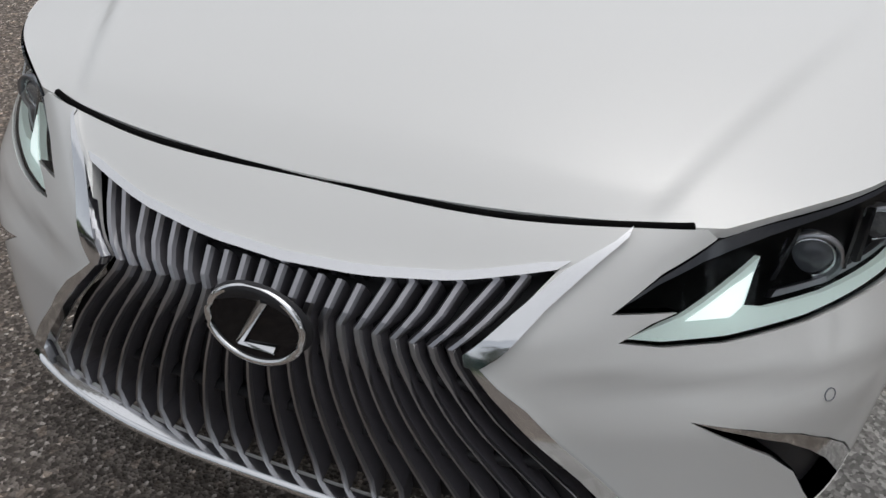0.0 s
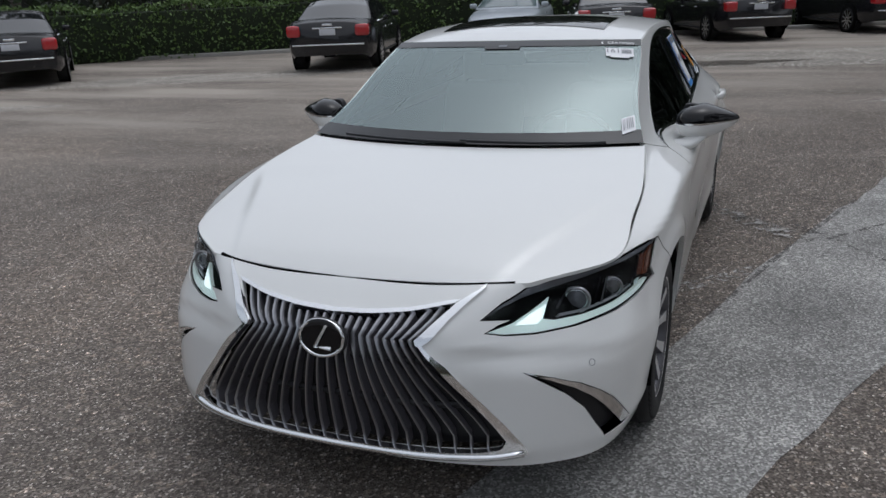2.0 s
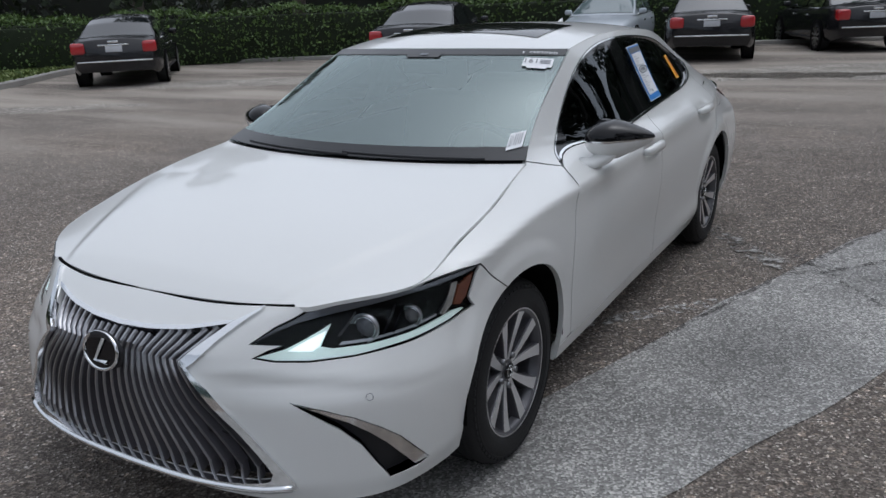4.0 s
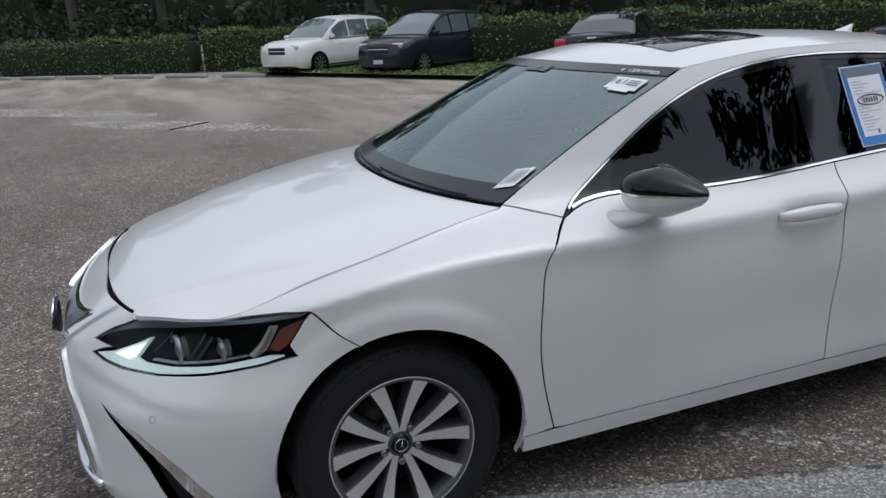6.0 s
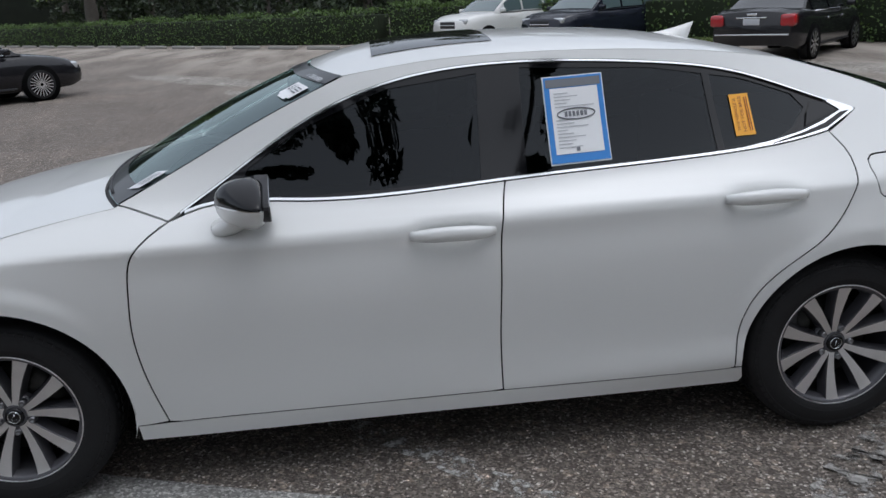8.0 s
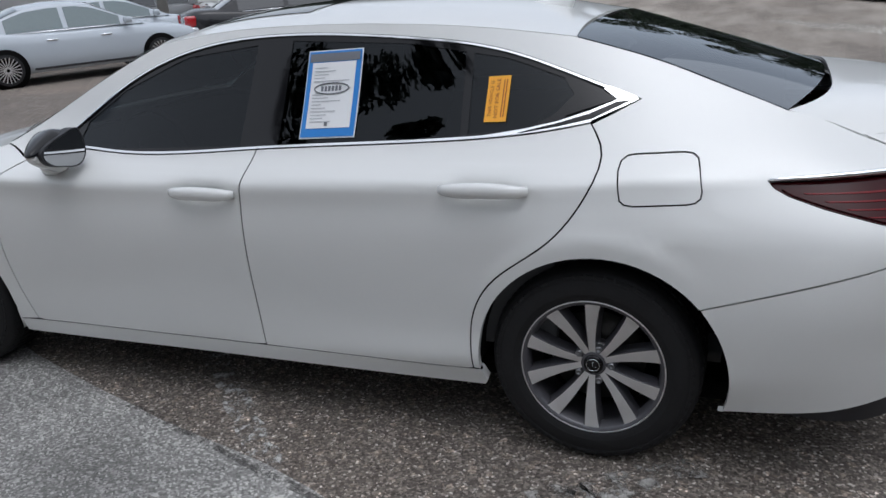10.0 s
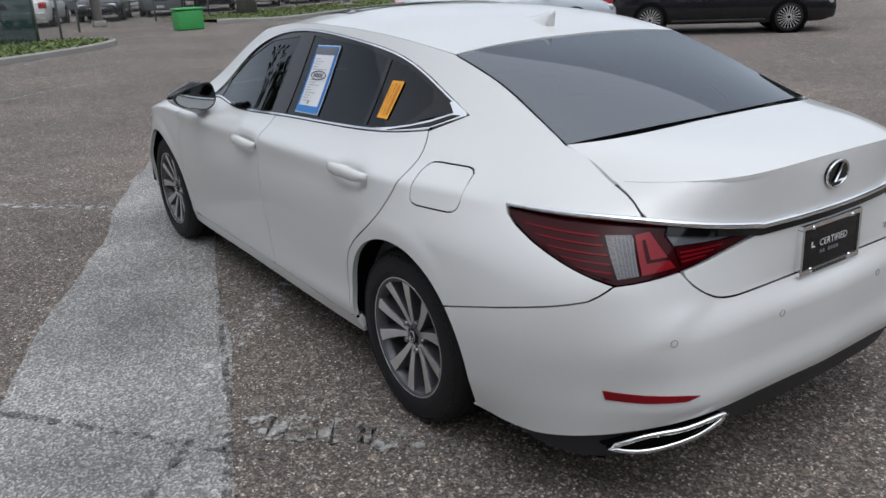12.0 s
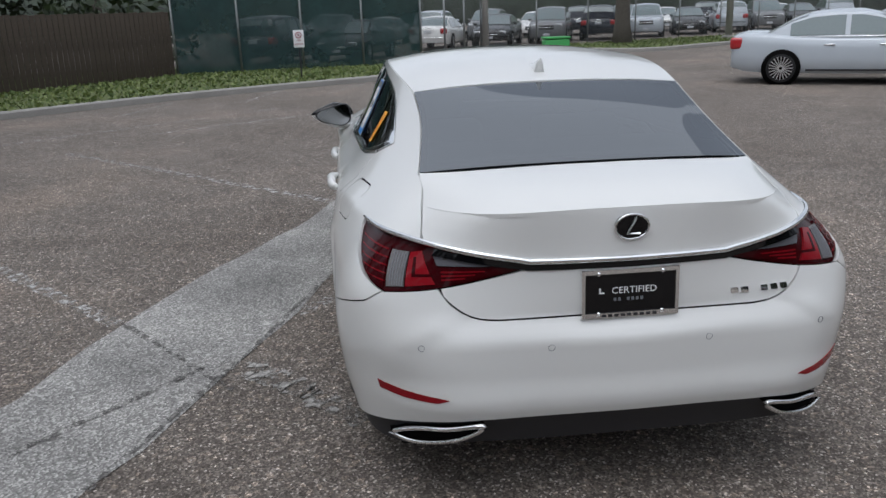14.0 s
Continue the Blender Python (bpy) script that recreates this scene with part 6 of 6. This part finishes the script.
M_HEDGE = leaf_material("hedge_leaf", (.042, .082, .016), (.105, .172, .036))
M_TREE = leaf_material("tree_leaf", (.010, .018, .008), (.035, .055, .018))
# lit copy of the tree leaf: daylight put into a brighter colour
M_TREELIT = leaf_material("tree_leaf_lit", (.06, .10, .02), (.16, .22, .05))
M_BARK = mat("tree_bark", (.10, .088, .075), .9, grain=.4, scale=18, bump=.8, stain=.2, stain_scale=2)
M_GRASS = leaf_material("grass_blade", (.06, .10, .02), (.17, .21, .06))
M_SOIL = mat("turf_soil", (.09, .11, .035), .95, grain=.5, scale=14, bump=.6, stain=.3, stain_scale=1.2)
M_KERB = mat("kerb_concrete", (.30, .29, .27), .85, grain=.2, scale=40, bump=.3, stain=.2, stain_scale=2)


def leaves(name, centres, size, material, parent=None, seed=1, flat=.0):
    """Many small leaf blades at the given places, as one mesh."""
    rng = np.random.default_rng(seed)
    c = np.asarray(centres, float)
    n = len(c)
    d = rng.normal(size=(n, 3))
    d /= np.linalg.norm(d, axis=1)[:, None]
    e = np.cross(d, rng.normal(size=(n, 3)))
    e /= np.linalg.norm(e, axis=1)[:, None] + 1e-9
    s = (size * rng.uniform(.6, 1.4, n))[:, None]
    v = np.stack([c - d * s, c + e * s * .55, c + d * s, c - e * s * .55], 1).reshape(-1, 3)
    me = bpy.data.meshes.new(name)
    me.vertices.add(4 * n)
    me.vertices.foreach_set("co", v.ravel())
    me.loops.add(4 * n)
    me.loops.foreach_set("vertex_index", np.arange(4 * n))
    me.polygons.add(n)
    me.polygons.foreach_set("loop_start", np.arange(n) * 4)
    me.update(calc_edges=True)
    me.materials.append(material)
    ob = new(name, me)
    ob.parent = parent
    return ob


def hedge(name, a, b, height, depth, seed, per=230):
    rng = np.random.default_rng(seed)
    a, b = np.array(a, float), np.array(b, float)
    ln = np.linalg.norm(b - a)
    d = (b - a) / ln
    nn = np.array([-d[1], d[0]])
    root = tagged(new(name), "clipped dense green hedge along the lot's edge", "hedge", "hedges")
    # near-black filler box: the shade between inner leaves, put into its colour
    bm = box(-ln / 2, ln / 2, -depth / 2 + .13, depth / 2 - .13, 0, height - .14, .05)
    core = part("core", bm, mat("hedge_inner_shade", (.012, .02, .006), .9, grain=.5, scale=12), root)
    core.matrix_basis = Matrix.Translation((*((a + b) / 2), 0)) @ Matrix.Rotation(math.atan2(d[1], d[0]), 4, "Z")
    n = int(ln * per)
    u = rng.uniform(0, ln, n)
    side = rng.random(n)
    h = np.where(side < .62, rng.uniform(.02, height, n), height + rng.normal(0, .05, n))
    off = np.where(side < .62, depth / 2 * np.where(rng.random(n) < .6, -1, 1) + rng.normal(0, .06, n), rng.uniform(-depth / 2, depth / 2, n))
    bumpy = .07 * np.sin(u * 1.7) + .05 * np.sin(u * 4.3 + 1)
    p = np.stack([a[0] + d[0] * u + nn[0] * off, a[1] + d[1] * u + nn[1] * off, np.clip(h + bumpy * (h > .7), .03, 9)], 1)
    tagged(leaves("foliage", p, .047, M_HEDGE, root, seed), kind="stuff")
    return root


for k, (a, b, hh) in enumerate((((-52, -22), (-38.5, -8.6), 1.15), ((-38.5, -8.6), (-27.5, 3.0), 1.2), ((-27.3, 3.4), (-17.0, 13.7), 1.35), ((-17.0, 13.7), (-11.0, 17.9), 1.35), ((-11.0, 17.9), (-3.0, 21.9), 1.4), ((-3, 22.3), (10, 27.5), 1.4), ((-19.5, 10.2), (-17.0, 13.7), 1.3))):
    hedge("hedge", a, b, hh, .9, 100 + k, 620 if k in (3, 4, 2) else 340)


def tree(x, y, height, spread, seed, n=5200, leafm=None, trunk=.22, label="dark leafy tree behind the hedge", low=.25):
    rng = np.random.default_rng(seed)
    root = tagged(new("tree"), label, "tree", "trees")
    root.location = (x, y, 0)
    bend = rng.normal(0, .3, 2)
    pts = [(bend[0] * t * t, bend[1] * t * t, height * .62 * t) for t in np.linspace(0, 1, 7)]
    part("trunk", tube(pts, lambda t: trunk * (1.25 - .8 * t) * (1.25 if t == 0 else 1), 10), M_BARK, root)
    clumps = []
    for k in range(7):
        an, el = rng.uniform(0, 2 * math.pi), rng.uniform(.2, .9)
        b0 = np.array(pts[3 + k % 4])
        tip = b0 + np.array([math.cos(an) * spread * .75, math.sin(an) * spread * .75, height * .33 * el])
        part("limb", tube([tuple(b0), tuple((b0 + tip) / 2 + rng.normal(0, .15, 3)), tuple(tip)], lambda t: trunk * .42 * (1 - .75 * t), 6), M_BARK, root)
    for k in range(26):
        an, rr = rng.uniform(0, 2 * math.pi), spread * rng.random()**.5
        clumps.append((math.cos(an) * rr, math.sin(an) * rr, height * rng.uniform(low, 1.0) * (1 - .25 * (rr / spread)**2), rng.uniform(.5, 1.1) * spread * .36))
    cl = np.array(clumps)
    w = rng.integers(0, len(cl), n)
    d = rng.normal(size=(n, 3))
    d /= np.linalg.norm(d, axis=1)[:, None]
    p = cl[w, :3] + d * cl[w, 3:4] * rng.uniform(.55, 1.05, (n, 1)) * np.array([1, 1, .75])
    p[:, 2] = np.maximum(p[:, 2], .3)
    tagged(leaves("crown", p, .15, leafm or M_TREE, root, seed), kind="stuff")
    return root


rng = random.Random(7)
# the wood behind the hedge
for k in range(22):
    t = k / 21
    if t < .55:
        u = t / .55
        x, y = -58 + 44 * u, -19 + 41 * u
    else:
        u = (t - .55) / .45
        x, y = -14 + 34 * u, 22 + 11 * u
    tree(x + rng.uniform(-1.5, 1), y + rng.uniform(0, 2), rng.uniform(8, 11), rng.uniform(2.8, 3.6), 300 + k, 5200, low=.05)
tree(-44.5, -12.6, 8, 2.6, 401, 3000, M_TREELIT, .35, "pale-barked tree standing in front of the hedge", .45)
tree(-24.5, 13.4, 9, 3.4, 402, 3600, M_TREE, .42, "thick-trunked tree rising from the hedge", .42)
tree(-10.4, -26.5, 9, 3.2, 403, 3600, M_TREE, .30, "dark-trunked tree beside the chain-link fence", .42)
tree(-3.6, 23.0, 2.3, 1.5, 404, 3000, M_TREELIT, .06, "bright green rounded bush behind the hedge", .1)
# wood on the walker's side, seen mirrored in the side glass
for k in range(11):
    tree(13.4 + rng.uniform(-.8, 1.2), -6.5 + 3.3 * k, rng.uniform(13, 18), 2.7, 500 + k, 7500, low=.2, label="tall dark leafy tree across the lot")
for k in range(5):
    tree(9 + 3.6 * k, -22 + rng.uniform(-1, 1), rng.uniform(7, 9), 3.2, 520 + k, 3600, low=.1, label="dark leafy tree behind the wooden fence")
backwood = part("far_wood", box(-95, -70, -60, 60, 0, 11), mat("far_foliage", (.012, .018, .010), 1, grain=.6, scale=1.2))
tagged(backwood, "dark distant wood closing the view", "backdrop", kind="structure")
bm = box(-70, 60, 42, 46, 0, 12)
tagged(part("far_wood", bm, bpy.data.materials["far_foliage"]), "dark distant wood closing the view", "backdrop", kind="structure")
# distance haze over this treeline is mixed into its pale foliage colour
M_FARHAZE = mat("hazed_far_foliage", (.10, .125, .10), 1, grain=.5, scale=.8, stain=.3, stain_scale=.15)
tagged(part("far_treeline", box(-80, 60, -92, -88, 0, 10), M_FARHAZE), "hazy distant treeline beyond the lot", "backdrop", kind="structure")


# ---- kerbs, grass verge, sign, fences ----
def kerb_line(pts, name="kerb", w=.16, h=.14):
    p = [Vector((x, y, 0)) for x, y in pts]
    bm = bmesh.new()
    prev = None
    for i, c in enumerate(p):
        d = (p[min(i + 1, len(p) - 1)] - p[max(i - 1, 0)]).normalized()
        nn = Vector((-d.y, d.x, 0))
        ring = [bm.verts.new(c + nn * o + Vector((0, 0, z))) for o, z in ((-w / 2, 0), (-w / 2, h * .8), (-w / 2 + .03, h), (w / 2, h), (w / 2, 0))]
        if prev:
            for k in range(4):
                bm.faces.new((prev[k], prev[k + 1], ring[k + 1], ring[k]))
        prev = ring
    bmesh.ops.recalc_face_normals(bm, faces=bm.faces)
    return tagged(part(name, bm, M_KERB, smooth=False), "weathered grey concrete kerb", "kerb", kind="structure")


def verge(name, outline, z, blades, seed):
    bm = bmesh.new()
    f = bm.faces.new([bm.verts.new((x, y, z)) for x, y in outline])
    bmesh.ops.triangulate(bm, faces=[f])
    ob = part(name, bm, M_SOIL)
    if ob.data.polygons[0].normal.z < 0:
        ob.data.flip_normals()
    tagged(ob, "grass verge with thin dry turf", "verge", kind="structure")
    rng2 = np.random.default_rng(seed)
    o = np.array(outline)
    q = rng2.uniform(o.min(0), o.max(0), (blades * 3, 2))
    q = q[inside(outline, q)][:blades]
    tagged(leaves("grass", np.column_stack([q, np.full(len(q), z + .03)]), .05, M_GRASS, None, seed), "short green grass with dry patches", "grass", kind="stuff")


K1 = curve([(13.0, -3.9), (7.23, -8.34), (3.7, -11.4), (.65, -13.3), (-1.6, -15.0), (-2.7, -16.4), (-2.9, -17.6), (-2.2, -18.6)], .3)
kerb_line(K1)
verge("verge", [p for p in K1] + [(-1.2, -18.6), (-1.2, -20), (16, -20), (16, -4)], .11, 16000, 71)
K2 = curve([(-8.0, -23.2), (-9.6, -21.7), (-12, -22.9), (-15, -24.6), (-24, -29.5)], .4)
kerb_line(K2)
verge("far_verge", [(-8.0, -23.4), (-9.6, -21.9), (-15, -24.8), (-24, -29.7), (-25, -33), (-7, -27)], .11, 4000, 72)
K3 = curve([(-14.9, 8.3), (-15.25, 9.1), (-16.1, 10.5), (-16.9, 11.9), (-17.2, 13.4)], .3)
kerb_line(K3)
verge("island", [p for p in K3] + [(-19, 13), (-26, 6.0), (-24, 3.8), (-17, 7.2)], .12, 9000, 73)
kerb_line([(-17.0, 13.2), (-15.6, 14.6), (-11.2, 17.0), (-3, 21.0), (8, 25.6)], h=.10)
for k in range(16):
    u = k / 15
    x, y = -22.6 - 26 * u, 3.9 - 23.5 * u
    st = part("wheel_stop", box(-.85, .85, -.075, .075, 0, .12, .03), M_KERB)
    st.matrix_basis = pose(x, y, 0, 0, 0, 42)
    tagged(st, "pale concrete wheel stop by the hedge", "wheel stop", "wheel stops")

sign = tagged(new("parking_sign"), "small white no parking sign on a thin dark post", "sign")
sign.matrix_basis = pose(2.13, -13.8, .1, 0, 0, 0)
part("post", box(-.02, .02, -.02, .02, 0, 1.15, .004), M_BLACK, sign)
bd = part("board", box(-.13, .13, .02, .03, .78, 1.20, .006), M_PAPER, sign)
sg = lambda u, v: (-u, .034, v)
rr = tube([(.07 * math.cos(a), .034, 1.08 + .07 * math.sin(a)) for a in np.linspace(0, 2 * math.pi, 24, endpoint=False)], .010, 6, True)
M_SIGNRED = mat("sign_red", (.30, .03, .05), .4, grain=.05, scale=60)
part("ring", rr, M_SIGNRED, bd)
part("slash", tube([(.05, .034, 1.13), (-.05, .034, 1.03)], .009, 6), M_SIGNRED, bd)
words("letter", "P", .10, sg, 0, 1.08, M_INK, bd)
words("sign_words", "NO", .06, sg, 0, .95, M_SIGNRED, bd)
words("sign_words", "PARKING", .05, sg, 0, .86, M_SIGNRED, bd)

M_STEEL = mat("galvanised_post", (.22, .23, .23), .5, .6, grain=.1, scale=40)
M_BOARD = mat("weathered_fence_board", (.060, .046, .034), .9, grain=.4, scale=30, bump=.5, stain=.3, stain_scale=1.5)


def screen_material():
    """Green privacy mesh: a woven cloth that lets some of the view through."""
    m = mat("green_privacy_screen", (.012, .040, .040), .8, grain=.3, scale=8, stain=.4, stain_scale=.8)
    nt = m.node_tree
    tc = nt.nodes.new("ShaderNodeTexCoord")
    no = nt.nodes.new("ShaderNodeTexNoise")
    no.inputs["Scale"].default_value, no.inputs["Detail"].default_value = .9, 5
    nt.links.new(tc.outputs["Object"], no.inputs["Vector"])
    r = nt.nodes.new("ShaderNodeMapRange")
    r.inputs[1].default_value, r.inputs[2].default_value, r.inputs[3].default_value, r.inputs[4].default_value = .35, .7, .97, .74
    nt.links.new(no.outputs[0], r.inputs[0])
    nt.links.new(r.outputs[0], nt.nodes["Principled BSDF"].inputs["Alpha"])
    return m


M_SCREEN = screen_material()


def fence_posts(root, a, b, n, h, r=.03):
    for k in range(n):
        t = k / (n - 1)
        part("post", tube([(a[0] + (b[0] - a[0]) * t, a[1] + (b[1] - a[1]) * t, 0), (a[0] + (b[0] - a[0]) * t, a[1] + (b[1] - a[1]) * t, h)], r, 8), M_STEEL, root)
    part("top_rail", tube([(*a, h - .03), (*b, h - .03)], r * .8, 8), M_STEEL, root)


gf = tagged(new("screen_fence"), "chain-link fence hung with dark green privacy screen", "fence")
ga, gb = (5.85, -17.2), (-1.3, -18.2)
fence_posts(gf, ga, gb, 5, 2.6)
bm = bmesh.new()
n = 40
rows = []
for i in range(n + 1):
    t = i / n
    x, y = ga[0] + (gb[0] - ga[0]) * t, ga[1] + (gb[1] - ga[1]) * t
    rows.append([bm.verts.new((x, y - .05 + .03 * math.sin(i * 1.3 + j), .12 + 2.4 * j / 5)) for j in range(6)])
for r0, r1 in zip(rows, rows[1:]):
    for k in range(5):
        bm.faces.new((r0[k], r0[k + 1], r1[k + 1], r1[k]))
part("privacy_screen", bm, M_SCREEN, gf)
wf = tagged(new("wooden_fence"), "weathered brown wooden board fence in shade", "fence")
wa, wb = np.array((12.5, -8.2)), np.array((5.9, -17.1))
wd_ = wb - wa
ln = np.linalg.norm(wd_)
ang = math.degrees(math.atan2(wd_[1], wd_[0]))
nb = int(ln / .15)
plank = None
for k in range(nb):
    p = wa + wd_ * (k + .5) / nb
    m4 = pose(p[0], p[1], .1 + .01 * ((k * 7) % 3), 0, 0, ang)
    if plank is None:
        plank = part("board", box(-.068, .068, -.011, .011, 0, 1.75, .006), M_BOARD, wf)
        plank.matrix_basis = m4
    else:
        o = new("board", plank.data)
        o.parent, o.matrix_basis = wf, m4
for zz in (.45, 1.05, 1.65):
    r_ = part("rail", box(-ln / 2, ln / 2, .012, .055, zz - .045, zz + .045, .006), M_BOARD, wf)
    r_.matrix_basis = pose(*((wa + wb) / 2), 0, 0, 0, ang)


def chain_material():
    """Diamond wire: thin crossed strands, open between."""
    m = mat("chain_link_wire", (.18, .19, .19), .5, .5)
    nt = m.node_tree
    N, L = nt.nodes.new, nt.links.new
    tc = N("ShaderNodeTexCoord")
    sep = N("ShaderNodeSeparateXYZ")
    L(tc.outputs["Object"], sep.inputs[0])
    outs = []
    for op in ("ADD", "SUBTRACT"):
        a = N("ShaderNodeMath")
        a.operation = op
        L(sep.outputs[0], a.inputs[0])
        L(sep.outputs[2], a.inputs[1])
        b = N("ShaderNodeMath")
        b.operation = "MULTIPLY"
        b.inputs[1].default_value = 11
        L(a.outputs[0], b.inputs[0])
        c = N("ShaderNodeMath")
        c.operation = "FRACT"
        L(b.outputs[0], c.inputs[0])
        d = N("ShaderNodeMath")
        d.operation = "LESS_THAN"
        d.inputs[1].default_value = .13
        L(c.outputs[0], d.inputs[0])
        outs.append(d)
    mx = N("ShaderNodeMath")
    mx.operation = "MAXIMUM"
    L(outs[0].outputs[0], mx.inputs[0])
    L(outs[1].outputs[0], mx.inputs[1])
    L(mx.outputs[0], nt.nodes["Principled BSDF"].inputs["Alpha"])
    return m


M_CHAIN = chain_material()
for a, b, n in (((-1.3, -18.3), (-4.4, -26.2), 4), ((-4.4, -26.2), (-30, -38), 11)):
    cf = tagged(new("chain_fence"), "galvanised chain-link fence round a storage lot", "fence", "chain fences")
    fence_posts(cf, a, b, n, 2.4, .035)
    L_ = math.dist(a, b)
    w_ = part("wire_mesh", ([(-L_ / 2, 0, .1), (L_ / 2, 0, .1), (L_ / 2, 0, 2.35), (-L_ / 2, 0, 2.35)], [], [(0, 1, 2, 3)]), M_CHAIN, cf)
    w_.matrix_basis = pose((a[0] + b[0]) / 2, (a[1] + b[1]) / 2, 0, 0, 0, math.degrees(math.atan2(b[1] - a[1], b[0] - a[0])))
# parked rows beyond the fence
stock_cars = [parked_car(f"{c} car stored beyond the chain-link fence", p, k, glassm=M_LIGHTGLASS) for c, p, k in (("white", P_WHITE2, "sedan"), ("black", P_BLACK, "sedan"), ("grey", P_GREY, "suv"), ("dark", P_NAVY, "suv"), ("silver", P_SILVER, "suv"))]
spots = [(-3.2 - 2.9 * k, -30.5 - 1.35 * k) for k in range(10)] + [(2 - 3.0 * k, -37 - 1.0 * k) for k in range(11)] + [(3.4 - 2.8 * k, -23.5 - .5 * k) for k in range(2)]
for k, (x, y) in enumerate(spots):
    i = (k * 3 + k // 4) % 5
    m4 = aim(x, y, .35 if k % 3 else -.35, 1 if k % 3 else -1)
    if k < 5:
        stock_cars[k].matrix_basis = m4
    else:
        copy_thing(stock_cars[i], m4)
M_BIN = mat("green_bin_plastic", (.05, .32, .08), .5, grain=.1, scale=30)
bn = tagged(new("waste_bin"), "small bright green waste container by the fence", "bin")
bn.location = (-6.1, -20.6, 0)
part("tub", box(-.42, .42, -.32, .32, .0, .60, .05, 3), M_BIN, bn)
part("lid", box(-.44, .44, -.34, .34, .61, .68, .03, 3), M_BIN, bn)
for x, y, h in ((-15.0, -10.9, 6.5), (-15.5, -27.5, 7.5), (-4.6, -26.3, 5)):
    lp = tagged(new("light_pole"), "tall pale concrete light pole", "pole", "poles")
    lp.location = (x, y, 0)
    part("shaft", tube([(0, 0, 0), (0, 0, h)], lambda t: .15 - .05 * t, 12), M_KERB, lp)
    part("base", box(-.22, .22, -.22, .22, 0, .22, .03), M_KERB, lp)
bl = tagged(new("white_building"), "white metal-clad building far beyond the lot", "building")
part("wall", box(-56, -36, -42, -34, 0, 5), mat("white_cladding", (.62, .63, .64), .6, grain=.05, scale=3, stain=.1, stain_scale=.4), bl)
part("roof", box(-56.3, -35.7, -42.3, -33.7, 5.01, 5.3, .05), M_STEEL, bl)
mh = part("manhole_cover", revolve([(0, .0), (0, .30), (-.01, .33)], sides=28), M_CRACK)
mh.matrix_basis = pose(-6.7, -3.1, .006, 0, -90, 0)
tagged(mh, "dark round manhole cover set in the asphalt", "manhole cover")
